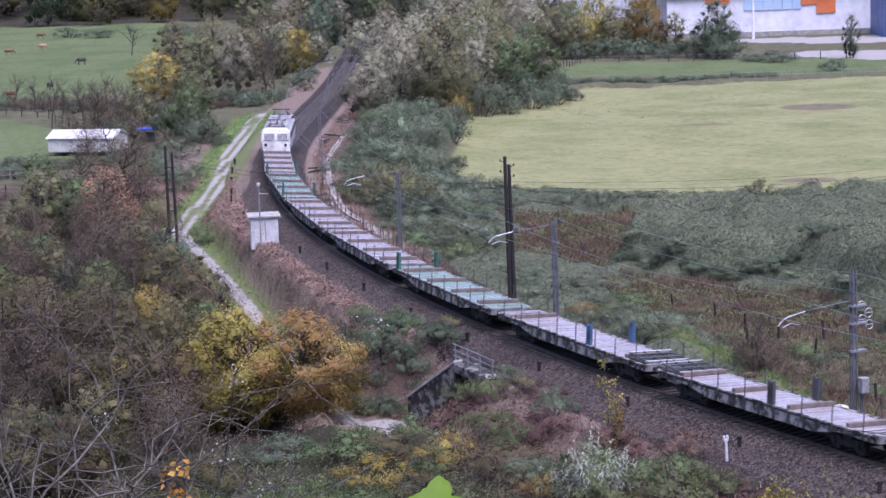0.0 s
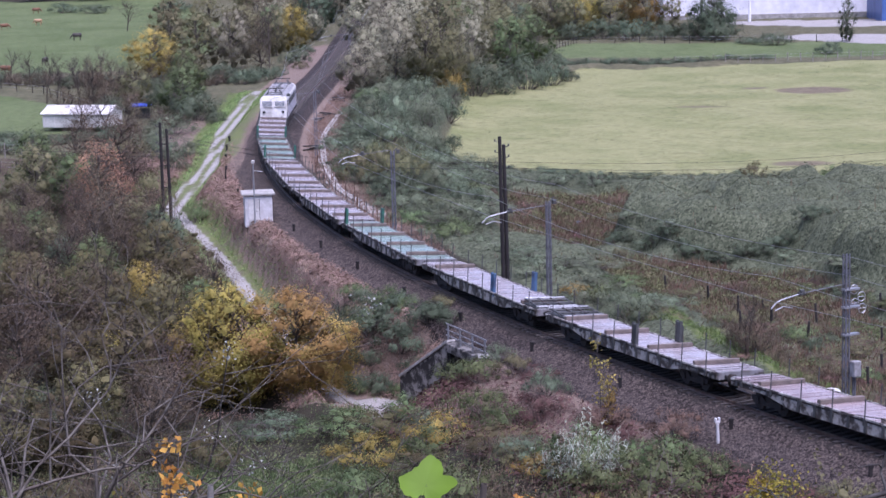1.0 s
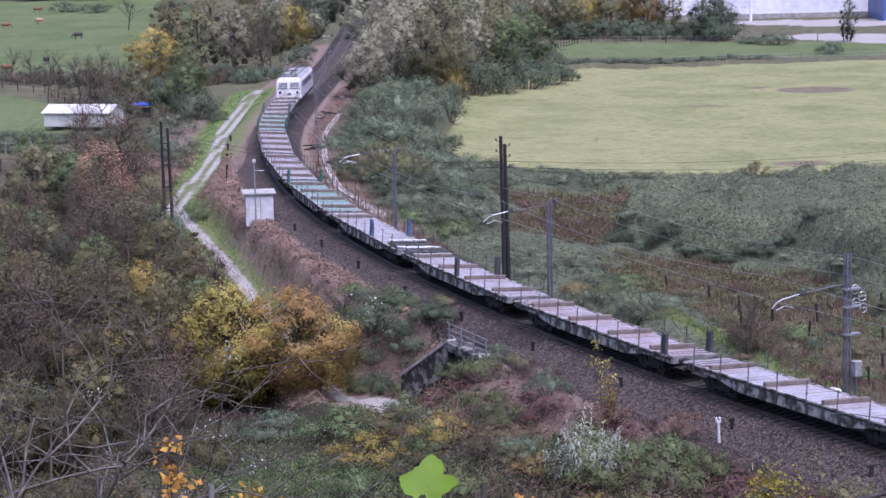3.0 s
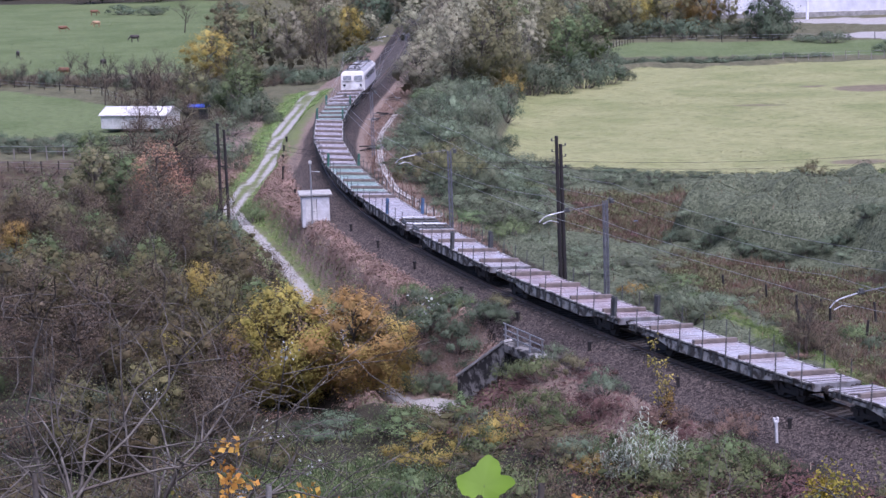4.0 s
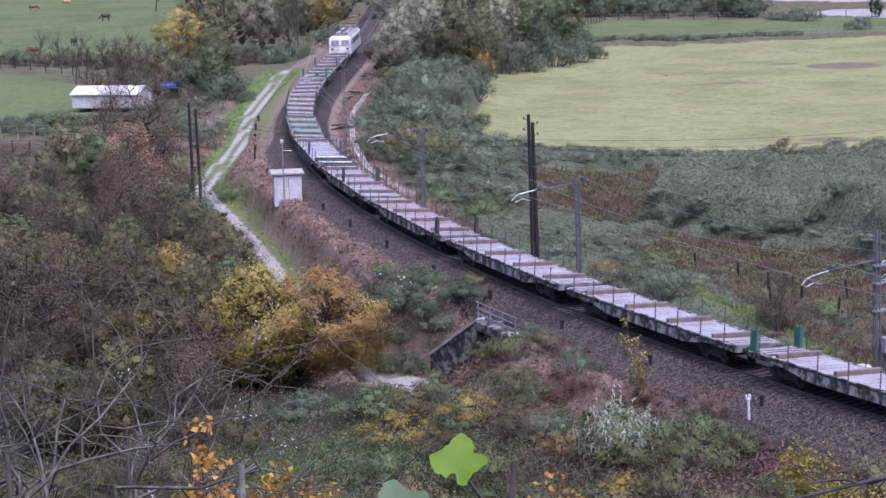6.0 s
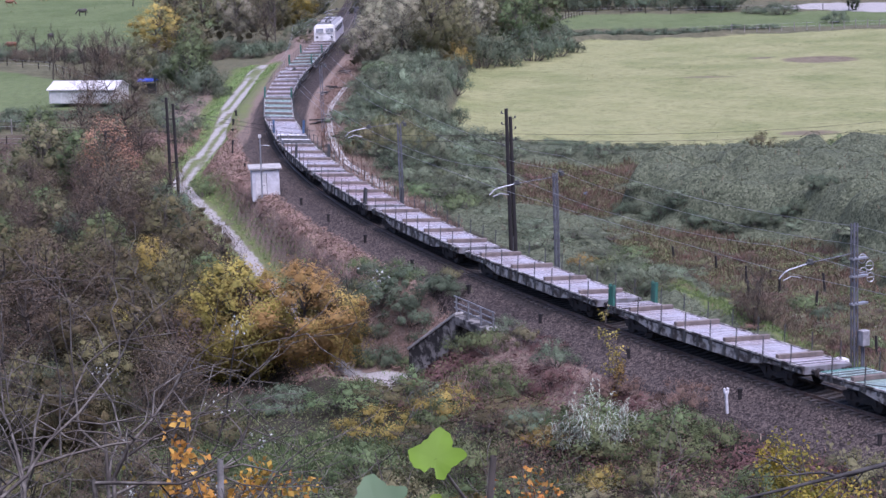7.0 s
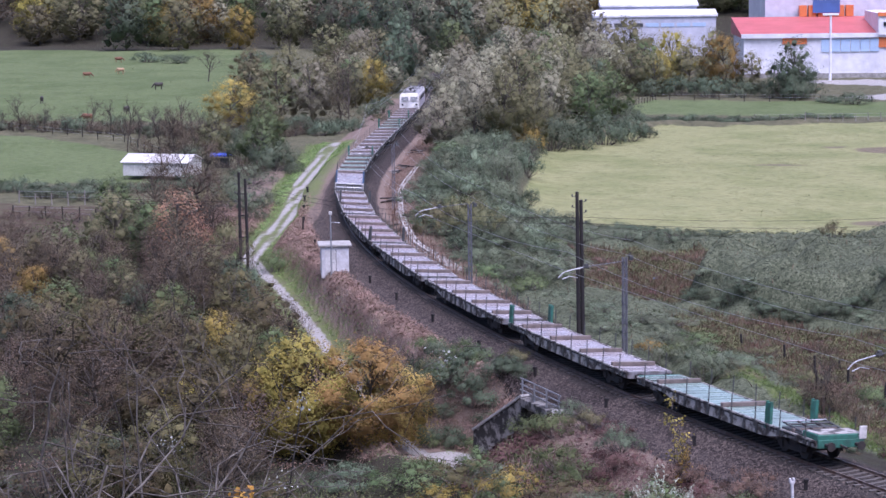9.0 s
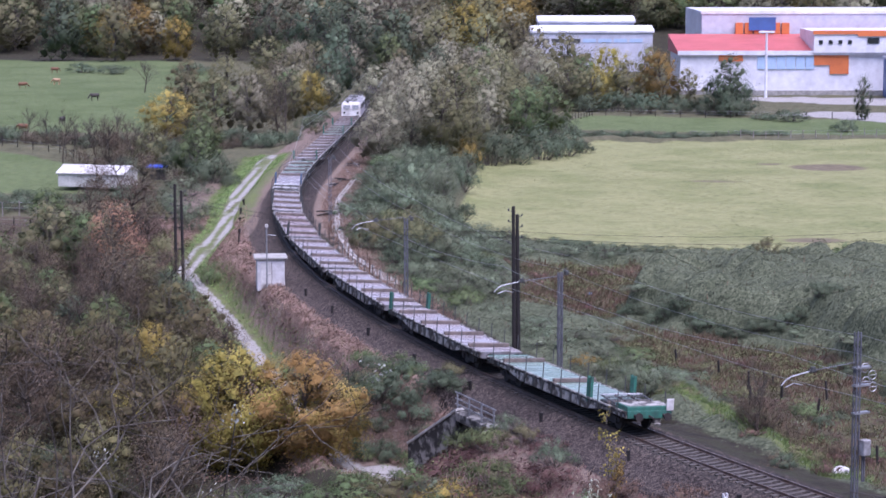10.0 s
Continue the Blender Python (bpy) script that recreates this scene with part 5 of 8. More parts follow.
plant_all([("brown_tree", -44, 268, 5, 1.2), ("bare_tree", -40, 262, 6, 1.0), ("brown_tree", -37, 258, 5.6, 1.2), ("brown_bush", -33, 262, 3, 3), ("bramble_bush", -31, 250, 2.8, 3.2), ("bramble_bush", -32, 240, 2.8, 3.2), ("olive_bush", -33, 230, 3, 3),
           ("bare_tree", -50, 304, 7, 0.9), ("bare_tree", -55, 306, 7.5, 0.9), ("bare_tree", -45, 300, 6.5, 0.9), ("ivy_bush", -44, 290, 3, 3), ("brown_tree", -47, 312, 6, 1.2), ("olive_tree", -42, 300, 6.5, 1.1), ("green_tree", -35, 300, 7, 1.2)], "trees by the white shed")
# woods on both sides of the line beyond the curve
rngf = random.Random(21)
for i in range(9):
    for j in range(21):
        x, y = -52 + 9.5 * i + rngf.uniform(-3, 3), 292 + 9 * j + rngf.uniform(-3, 3)
        d1 = float(to_track(x, y)[1][0])
        if -5.5 < d1 < 6 or max(float(inside(q, np.array([x]), np.array([y]))[0]) for q in (FIELD, STRIP, MEADOW, LOW_MEADOW)) > -3.5:
            continue
        if float(along(DIRT_ROAD, np.array([x]), np.array([y]))[0][0]) < 4 or (x > 14 and y < 404) or (x < -38 and y < 350) or (x > 24 and y > 420) or y < 372 or (x > -24 and y < 396):
            continue
        tall = rngf.uniform(6.5, 9.5) + 0.035 * max(0, y - 380)
        if abs(d1) < 12:
            tall *= 0.62
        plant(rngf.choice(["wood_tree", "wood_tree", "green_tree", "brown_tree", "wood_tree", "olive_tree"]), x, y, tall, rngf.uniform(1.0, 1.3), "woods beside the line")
# wooded slope closing the valley
rngw = random.Random(5)
for i in range(300):
    x = rngw.uniform(-165, 165)
    y = 588 + rngw.uniform(0, 120) ** 1.0 - 0.12 * x
    if x > 30:
        y += 30
    # mostly pale-leaved kinds, picked to imitate haze over the slope
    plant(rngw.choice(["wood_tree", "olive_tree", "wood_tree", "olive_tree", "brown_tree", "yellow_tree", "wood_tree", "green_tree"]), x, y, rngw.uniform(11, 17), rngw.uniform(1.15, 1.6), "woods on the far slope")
for kind, x, y, h in (("ivy_tree", -35, 547, 20), ("ivy_tree", -24.7, 500, 20), ("ivy_tree", -13.9, 480, 18), ("olive_tree", -4.3, 495, 18), ("olive_tree", 5.7, 495, 17), ("olive_tree", 14.5, 495, 15),
                      ("ivy_tree", -48, 568, 18), ("yellow_tree", -74, 580, 12), ("ivy_tree", -104, 582, 19), ("olive_tree", -89, 576, 17), ("olive_tree", -61, 580, 16), ("ivy_tree", -30, 520, 18)):
    plant(kind, x, y, h, 1.0, "woods on the far slope")

# ---------------------------------------------------------------- railway
RAIL = surface("rail_steel", (0.13, 0.085, 0.065), (0.22, 0.18, 0.16), 0.5, 0.6, scale=2, obj=False)
CONCRETE = surface("old_concrete", (0.34, 0.33, 0.31), (0.20, 0.195, 0.18), 0.9, scale=1.2, fine=9, obj=False, depth=0.02)
# concrete sleepers coloured dark to imitate the shade under the train
SLEEPER = surface("shade_dark_sleeper", (0.085, 0.075, 0.068), (0.045, 0.038, 0.034), 0.9, scale=3, obj=False)
STONE = surface("ballast_stone", (0.095, 0.074, 0.064), (0.042, 0.033, 0.028), 0.95, scale=4, fine=30, obj=False)
WAGON_STEEL = surface("weathered_grey_steel", (0.20, 0.20, 0.21), (0.085, 0.07, 0.06), 0.7, 0.1, scale=1.6, fine=12)
WAGON_PALE = surface("chalky_grey_steel", (0.36, 0.35, 0.325), (0.05, 0.043, 0.038), 0.7, 0.1, scale=1.5, fine=9, low=0.44, high=0.56)
DARK_STEEL = surface("grimy_black_steel", (0.028, 0.025, 0.024), (0.055, 0.042, 0.036), 0.75, 0.2, scale=3)
WET_WOOD = surface("wet_grey_planks", (0.35, 0.325, 0.345), (0.21, 0.18, 0.185), 0.28, scale=0.8, fine=7, bump=0.15)
BROWN_WOOD = surface("brown_planks", (0.32, 0.265, 0.275), (0.20, 0.15, 0.15), 0.3, scale=0.8, fine=7, bump=0.15)
PALE_GREEN = surface("pale_green_planks", (0.22, 0.30, 0.265), (0.14, 0.185, 0.165), 0.3, scale=0.8, fine=7, bump=0.15)
BEAM_WOOD = surface("bolster_wood", (0.16, 0.13, 0.115), (0.09, 0.075, 0.065), 0.7, scale=2, fine=12)
GREEN_STEEL = surface("green_painted_steel", (0.035, 0.15, 0.11), (0.03, 0.07, 0.055), 0.5, scale=2)
BLUE_STEEL = surface("blue_painted_steel", (0.06, 0.13, 0.24), (0.035, 0.06, 0.11), 0.5, scale=2)
DARK_POST = surface("dark_grey_steel", (0.06, 0.065, 0.065), (0.035, 0.035, 0.035), 0.6, scale=2)
WHITE_PAINT = surface("dirty_white_paint", (0.60, 0.59, 0.575), (0.36, 0.345, 0.325), 0.45, scale=0.9, fine=8, bump=0.05)
LILAC_PAINT = surface("pale_violet_grey_paint", (0.50, 0.49, 0.56), (0.36, 0.35, 0.40), 0.4, scale=0.9, fine=8, bump=0.05)
ROOF_GREY = surface("loco_roof_grey", (0.30, 0.30, 0.31), (0.12, 0.11, 0.11), 0.6, scale=1.5)
GALV = surface("galvanised_steel", (0.38, 0.39, 0.41), (0.26, 0.27, 0.28), 0.45, 0.6, scale=2)
CREOSOTE = surface("tarred_wood", (0.012, 0.010, 0.010), (0.024, 0.019, 0.017), 0.8, scale=3, fine=15)
RENDERED = surface("whitewashed_render", (0.56, 0.555, 0.57), (0.38, 0.37, 0.365), 0.85, scale=1.2, fine=9)
GLASS = bpy.data.materials.new("dark_glass")
GLASS.use_nodes = True
GLASS.node_tree.nodes["Principled BSDF"].inputs["Base Color"].default_value = (0.02, 0.025, 0.03, 1)
GLASS.node_tree.nodes["Principled BSDF"].inputs["Roughness"].default_value = 0.08


GREY_GLASS = surface("grey_windscreen_glass", (0.10, 0.11, 0.12), (0.19, 0.20, 0.205), 0.2, scale=2.5, fine=8, bump=0.02)


def build_track():
    ss = np.arange(0, 499, 1.0)
    for side in (-0.835, 0.835):
        bm = bmesh.new()
        prof = [(-0.07, -0.16), (0.07, -0.16), (0.02, -0.12), (0.02, -0.04), (0.036, -0.03), (0.036, 0.0), (-0.036, 0.0), (-0.036, -0.03), (-0.02, -0.04), (-0.02, -0.12)]
        rings = []
        for s in ss:
            rings.append([bm.verts.new(on_track(s, side + u, v)) for u, v in prof])
        for a, b in zip(rings, rings[1:]):
            for i in range(len(prof)):
                bm.faces.new((a[i], a[(i + 1) % len(prof)], b[(i + 1) % len(prof)], b[i]))
        tagged(part("rail", bm, RAIL), "worn steel running rail on the ballast", "rail", "rails of the track")
    bm = bmesh.new()
    prism(bm, [(-1.3, -0.34), (1.3, -0.34), (1.3, -0.15), (0.6, -0.15), (0.3, -0.19), (-0.3, -0.19), (-0.6, -0.15), (-1.3, -0.15)], -0.12, 0.12)
    bed = empty("sleeper_row", Matrix(), "row of concrete sleepers bedded in brown ballast", "sleepers")
    first = part("sleeper", bm, SLEEPER, bed)
    first.location = (0, 0, -50)
    k = 0
    for i in range(290):
        s = 412 - 0.6 * i
        a, b = on_track(s - 0.1), on_track(s + 0.1)
        way = (a - b).normalized()
        m = Matrix.Translation(on_track(s)) @ way.to_track_quat("X", "Z").to_matrix().to_4x4()
        if i == 0:
            first.matrix_basis = m
        else:
            again(first, bed, m)
    bm = bmesh.new()
    for i in range(390):
        s = 237.5 - 0.6 * i
        if s < 2:
            break
        a, b = on_track(s - 0.1), on_track(s + 0.1)
        m = Matrix.Translation(on_track(s)) @ (a - b).normalized().to_track_quat("X", "Z").to_matrix().to_4x4()
        box(bm, -0.12, 0.12, -1.3, 1.3, -0.34, -0.15, m=m)
    tagged(part("sleepers_beyond", bm, SLEEPER), "distant concrete sleepers on the ballast", "sleepers", kind="stuff")
    # loose ballast stones
    rng = np.random.RandomState(8)
    n = 26000
    s = 410 - 190 * rng.rand(n)
    d = np.where(rng.rand(n) < 0.8, -4.9 + 4.0 * rng.rand(n), -1.2 + 4.6 * rng.rand(n))
    i = np.clip((s * 10).astype(int), 0, len(LINE) - 1)
    x, y = LINE[i, 0] + d * np.cos(LINE[i, 2]), LINE[i, 1] + d * np.sin(LINE[i, 2])
    z = height(x, y)
    ok = along(DIRT_ROAD, x, y)[0] > 3.0
    c = np.c_[x, y, z][ok]
    n = len(c)
    r = 0.035 + 0.05 * rng.rand(n)
    p = [c + np.c_[rng.normal(size=(n, 2)) * 0.3, k * np.ones(n)] * r[:, None] + np.c_[np.cos(a + rng.rand(n)), np.sin(a + rng.rand(n)), np.zeros(n)] * r[:, None] * w for a, k, w in ((0, -0.3, 1), (2.1, -0.3, 1), (4.2, -0.3, 1), (1.0, 0.9, 0.3))]
    v = np.stack(p, axis=1).reshape(-1, 3)
    b4 = np.arange(n)[:, None] * 4
    f = np.concatenate([b4 + np.array([[0, 1, 3]]), b4 + np.array([[1, 2, 3]]), b4 + np.array([[2, 0, 3]])])
    tagged(link_mesh("ballast_stones", v, f, STONE), "loose brown ballast stones beside the rails", "gravel", kind="stuff")


build_track()


def frame_at(s, d=0.0, z=0.0):
    """A pose on the track: x along it (away from the viewer), y towards the hill, z up."""
    way = (on_track(s - 0.5) - on_track(s + 0.5)).normalized()
    side = Vector((0, 0, 1)).cross(way)
    up = way.cross(side)
    m = Matrix((way, side.normalized(), up)).transposed().to_4x4()
    m.translation = on_track(s, d, z)
    return m


def build_bridge():
    m = frame_at(BRIDGE_S)
    ob = empty("underpass", m, "old concrete underpass with wing walls and a handrail beneath the track", "bridge")
    bm = bmesh.new()
    box(bm, -2.9, 2.9, -5.4, 5.5, -1.35, -0.82, 0.04)
    part("deck_slab", bm, DARK_CONCRETE, ob)
    for x0, x1 in ((-3.2, -2.2), (2.2, 3.2)):
        bm = bmesh.new()
        box(bm, x0, x1, -5.3, 5.3, -5.8, -1.35, 0.03)
        part("abutment", bm, DARK_CONCRETE, ob)
    bm = bmesh.new()
    box(bm, -2.2, 2.2, -6.2, 6.9, -5.5, -5.19)
    part("lane_floor", bm, DIRT, ob, "muddy lane surface")
    # wing walls falling away from the opening
    for sgn, reach, low in ((1, 4.7, -3.6), (-1, 1.6, -2.0)):
        bm = bmesh.new()
        prism(bm, [(0, -6), (reach, -6), (reach, low), (0, -0.8)], -0.22, 0.22, "y")
        w = part("wing_wall", bm, DARK_CONCRETE, ob, "stained concrete wing wall")
        w.matrix_basis = Matrix.Translation((2.4 * sgn, 5.2, 0)) @ Matrix.Rotation(radians(15 if sgn > 0 else 135), 4, "Z")
        fall = -0.8 - low
        bm = bmesh.new()
        box(bm, -0.15, math.hypot(reach, fall), -0.32, 0.32, -0.06, 0.10, 0.02)
        cp = part("coping", bm, CONCRETE, w)
        cp.matrix_basis = Matrix.Translation((0, 0, -0.8)) @ Matrix.Rotation(math.atan2(fall, reach), 4, "Y")
    rail_ob = empty("handrail", frame_at(BRIDGE_S) @ pose(0, 5.2, -0.82), "galvanised three-bar handrail at the edge of the underpass", "railing")
    for i in range(4):
        bm = bmesh.new()
        box(bm, -2.7 + 1.75 * i, -2.62 + 1.75 * i, -0.04, 0.04, 0, 1.05)
        part("post", bm, GALV, rail_ob)
    for z in (0.35, 0.68, 1.05):
        bm = bmesh.new()
        box(bm, -2.9, 2.9, -0.025, 0.025, z - 0.03, z + 0.03)
        part("bar", bm, GALV, rail_ob)


def footpath_edge():
    """Pale concrete channel that follows the footpath round the bend."""
    pts = [Vector((p[0], p[1], 0)) for p in SIDE_PATH[:5]]
    fine = []
    for a, b in zip(pts, pts[1:]):
        fine += [a.lerp(b, k / 8) for k in range(8)]
    for _ in range(6):
        fine = [fine[0]] + [(a + b * 2 + c) / 4 for a, b, c in zip(fine, fine[1:], fine[2:])] + [fine[-1]]
    bm = bmesh.new()
    prof = [(-0.26, -0.25), (-0.26, 0.14), (-0.16, 0.14), (-0.12, 0.05), (0.12, 0.05), (0.16, 0.11), (0.26, 0.11), (0.26, -0.25)]
    rings = []
    for i, q in enumerate(fine):
        a, b = fine[max(0, i - 1)], fine[min(len(fine) - 1, i + 1)]
        side = Vector((b.y - a.y, a.x - b.x, 0)).normalized()
        z = float(height(q.x, q.y)[0])
        rings.append([bm.verts.new((q.x + side.x * u, q.y + side.y * u, z + 0.05 + v)) for u, v in prof])
    for a, b in zip(rings, rings[1:]):
        for k in range(len(prof) - 1):
            bm.faces.new((a[k], a[k + 1], b[k + 1], b[k]))
    bmesh.ops.recalc_face_normals(bm, faces=bm.faces[:])
    tagged(part("drain_channel", bm, PALE_CONCRETE), "pale concrete drain channel beside the footpath", "channel")


PALE_CONCRETE = surface("pale_concrete", (0.36, 0.35, 0.33), (0.20, 0.19, 0.17), 0.85, scale=0.9, fine=7, obj=False, depth=0.02)
footpath_edge()
DARK_CONCRETE = surface("stained_concrete", (0.20, 0.19, 0.175), (0.018, 0.017, 0.016), 0.9, scale=1.6, fine=6, obj=False, depth=0.03, low=0.40, high=0.52)
DIRT = surface("lane_dirt", (0.30, 0.28, 0.25), (0.20, 0.18, 0.155), 0.95, obj=False)
build_bridge()

# ---------------------------------------------------------------- the train
WL = 19.3                                # wagon length over buffers
SPEED = 11.8
TAIL = 376.4 + 7.5 * SPEED               # tail of the train at the start, along the line


def bogie(parent, x, dark):
    bm = bmesh.new()
    for y in (-1.0, 1.0):
        prism(bm, [(-1.35, 0.42), (-1.35, 0.66), (-0.55, 0.72), (-0.3, 0.5), (0.3, 0.5), (0.55, 0.72), (1.35, 0.66), (1.35, 0.42), (0.8, 0.38), (0.4, 0.28), (-0.4, 0.28), (-0.8, 0.38)], y - 0.07, y + 0.07, "y")
        for q in (-0.9, 0.9):
            box(bm, q - 0.16, q + 0.16, y - 0.14, y + 0.14, 0.32, 0.62)
    box(bm, -0.35, 0.35, -1.0, 1.0, 0.5, 0.82)
    b = part("bogie", bm, dark, parent)
    b.location = (x, 0, 0)
    for q in (-0.9, 0.9):
        bm = bmesh.new()
        rod(bm, (q, -1.05, 0.45), (q, 1.05, 0.45), 0.08, 8)
        for y in (-0.835, 0.835):
            rod(bm, (q, y - 0.065, 0.45), (q, y + 0.065, 0.45), 0.45, 20)
            rod(bm, (q, y + (0.05 if y < 0 else -0.05), 0.45), (q, y + (0.1 if y < 0 else -0.1), 0.45), 0.49, 20)
        part("wheelset", bm, dark, b)
    return b


def flat_wagon(style):
    """A bogie flat wagon with plank floor, timber bolsters and stakes."""
    deck, steel, post, posts_at, bolsters = style["deck"], style["steel"], style["post"], style["posts_at"], style["bolsters"]
    ob = empty("flat_wagon", Matrix(), style["label"], "railway wagon", "wagons of the freight train")
    half, w = WL / 2 - 0.62, 1.33
    bm = bmesh.new()
    n = 60
    for i in range(n):
        x0 = -half + 2 * half * i / n
        dz = 0.012 * math.sin(i * 7.3) + 0.006 * math.sin(i * 3.1)
        box(bm, x0 + 0.008, x0 + 2 * half / n - 0.008, -w, w, 1.17 + dz, 1.235 + dz)
    part("plank_floor", bm, deck, ob, style["floor"])
    for sgn in (-1, 1):
        bm = bmesh.new()
        y0, y1 = (sgn * w, sgn * (w + 0.07))
        prism(bm, [(-half, 1.24), (half, 1.24), (half, 0.92), (6.2, 0.92), (4.3, 0.58), (-4.3, 0.58), (-6.2, 0.92), (-half, 0.92)], min(y0, y1), max(y0, y1), "y")
        for i in range(15):
            x = -half + 0.5 + (2 * half - 1.0) * i / 14
            low = 0.60 if abs(x) < 4.2 else 0.94
        box(bm, -half, half, min(sgn * (w + 0.02), sgn * (w + 0.13)), max(sgn * (w + 0.02), sgn * (w + 0.13)), 1.19, 1.27)
        part("side_beam", bm, steel, ob)
        for i in range(15):
            x = -half + 0.5 + (2 * half - 1.0) * i / 14
            low = 0.60 if abs(x) < 4.2 else 0.94
            bm = bmesh.new()
            box(bm, x - 0.075, x + 0.075, min(sgn * (w + 0.07), sgn * (w + 0.15)), max(sgn * (w + 0.07), sgn * (w + 0.15)), low, 1.18)
            part("rib", bm, DARK_POST, ob)
        bm = bmesh.new()
        box(bm, -half, half, min(sgn * (w + 0.071), sgn * (w + 0.10)), max(sgn * (w + 0.071), sgn * (w + 0.10)), 1.10, 1.17)
        part("dark_side_strip", bm, DARK_STEEL, ob)
    bm = bmesh.new()
    for y in (-0.5, 0.5):
        prism(bm, [(-half, 1.16), (half, 1.16), (half, 0.85), (5.5, 0.85), (4, 0.55), (-4, 0.55), (-5.5, 0.85), (-half, 0.85)], y - 0.08, y + 0.08, "y")
    for i in range(9):
        x = -8 + 2 * i
        box(bm, x - 0.06, x + 0.06, -w + 0.02, w - 0.02, 0.95, 1.16)
    part("underframe", bm, DARK_STEEL, ob)
    for i in range(bolsters):
        x = -half + 2.2 + (2 * half - 4.4) * i / (bolsters - 1)
        bm = bmesh.new()
        box(bm, x - 0.13, x + 0.13, -w - 0.02, w + 0.02, 1.25, 1.47, 0.015)
        part("bolster", bm, BEAM_WOOD, ob)
    for sgn in (-1, 1):
        bm = bmesh.new()
        # dark plate laid on the floor, standing in for shaded gaps between battens
        box(bm, sgn * (half - 0.75) - 0.7, sgn * (half - 0.75) + 0.7, -w + 0.04, w - 0.04, 1.24, 1.258)
        gap_plate = part("end_tray", bm, DARK_STEEL, ob, "dark plate imitating shaded gaps between the end battens")
        for i in range(3):
            bm = bmesh.new()
            x = sgn * (half - 0.28 - 0.46 * i)
            box(bm, x - 0.09, x + 0.09, -w + 0.03, w - 0.03, 1.262, 1.31, 0.01)
            part("batten", bm, deck, gap_plate)
    for sgn in (-1, 1):
        for i in range(8):
            x = -half + 0.9 + (2 * half - 1.8) * i / 7
            bm = bmesh.new()
            box(bm, x - 0.022, x + 0.022, sgn * 1.46 - 0.022, sgn * 1.46 + 0.022, 0.95, 2.2)
            box(bm, x - 0.07, x + 0.07, sgn * 1.46 - 0.06, sgn * 1.46 + 0.06, 0.95, 1.22)
            part("stake", bm, DARK_POST, ob)
        for x in posts_at:
            bm = bmesh.new()
            box(bm, x - 0.20, x + 0.20, sgn * 1.36 - 0.05, sgn * 1.36 + 0.05, 1.27, 2.35, 0.02)
            box(bm, x - 0.24, x - 0.15, sgn * 1.36 - 0.08, sgn * 1.36 + 0.08, 1.0, 2.42)
            box(bm, x + 0.15, x + 0.24, sgn * 1.36 - 0.08, sgn * 1.36 + 0.08, 1.0, 2.42)
            part("end_stanchion", bm, post, ob, style["post_label"])
    for sgn in (-1, 1):
        bm = bmesh.new()
        box(bm, sgn * half - 0.09, sgn * half + 0.09, -w, w, 0.9, 1.3, 0.01)
        part("end_beam", bm, style["end"], ob)
        for y in (-0.875, 0.875):
            bm = bmesh.new()
            rod(bm, (sgn * (half + 0.05), y, 1.06), (sgn * (half + 0.5), y, 1.06), 0.09, 10)
            rod(bm, (sgn * (half + 0.5), y, 1.06), (sgn * (half + 0.58), y, 1.06), 0.23, 14)
            part("buffer", bm, DARK_STEEL, ob)
        bm = bmesh.new()
        rod(bm, (sgn * half, 0, 1.02), (sgn * (half + 0.6), 0, 0.98), 0.06, 6)
        part("coupler", bm, DARK_STEEL, ob)
    bogie(ob, -6.4, DARK_STEEL)
    bogie(ob, 6.4, DARK_STEEL)
    if style.get("tail"):
        bm = bmesh.new()
        box(bm, -half - 0.05, -half + 1.3, -1.36, 1.36, 1.262, 1.56, 0.03)
        crate = part("end_crate", bm, GREEN_STEEL, ob, "low green steel box across the tail end")
        bm = bmesh.new()
        box(bm, -half + 0.02, -half + 1.22, -1.28, 1.28, 1.565, 1.59, 0.01)
        part("lid", bm, WAGON_PALE, crate, "pale sheet lid")
        bm = bmesh.new()
        box(bm, -half - 0.12, -half - 0.06, -1.46, -1.02, 1.30, 1.95, 0.02)
        part("tail_board", bm, WHITE_PAINT, ob, "white tail board")
    if style.get("racks"):
        # folded end rack lying on the floor
        x0 = style["racks"]
        sg = 1 if x0 > 0 else -1
        bm = bmesh.new()
        box(bm, x0 - 0.95, x0 + 0.95, -1.3, 1.3, 1.25, 1.36, 0.03)
        rack = part("rack_base", bm, DARK_POST, ob, "folded steel end rack")
        for y in (-1.22, -0.4, 0.4, 1.22):
            bm = bmesh.new()
            rod(bm, (x0 - 0.95, y, 1.40), (x0 + 0.95, y, 1.58), 0.055, 6)
            part("rack_bar", bm, DARK_POST if abs(y) > 1 else DARK_STEEL, rack)
        for x, z in ((-0.9, 1.42), (-0.2, 1.48), (0.5, 1.54), (0.92, 1.60)):
            bm = bmesh.new()
            rod(bm, (x0 + x, -1.3, z), (x0 + x, 1.3, z), 0.055, 6)
            part("rack_rung", bm, GALV if abs(x) > 0.6 else DARK_POST, rack)
    return ob


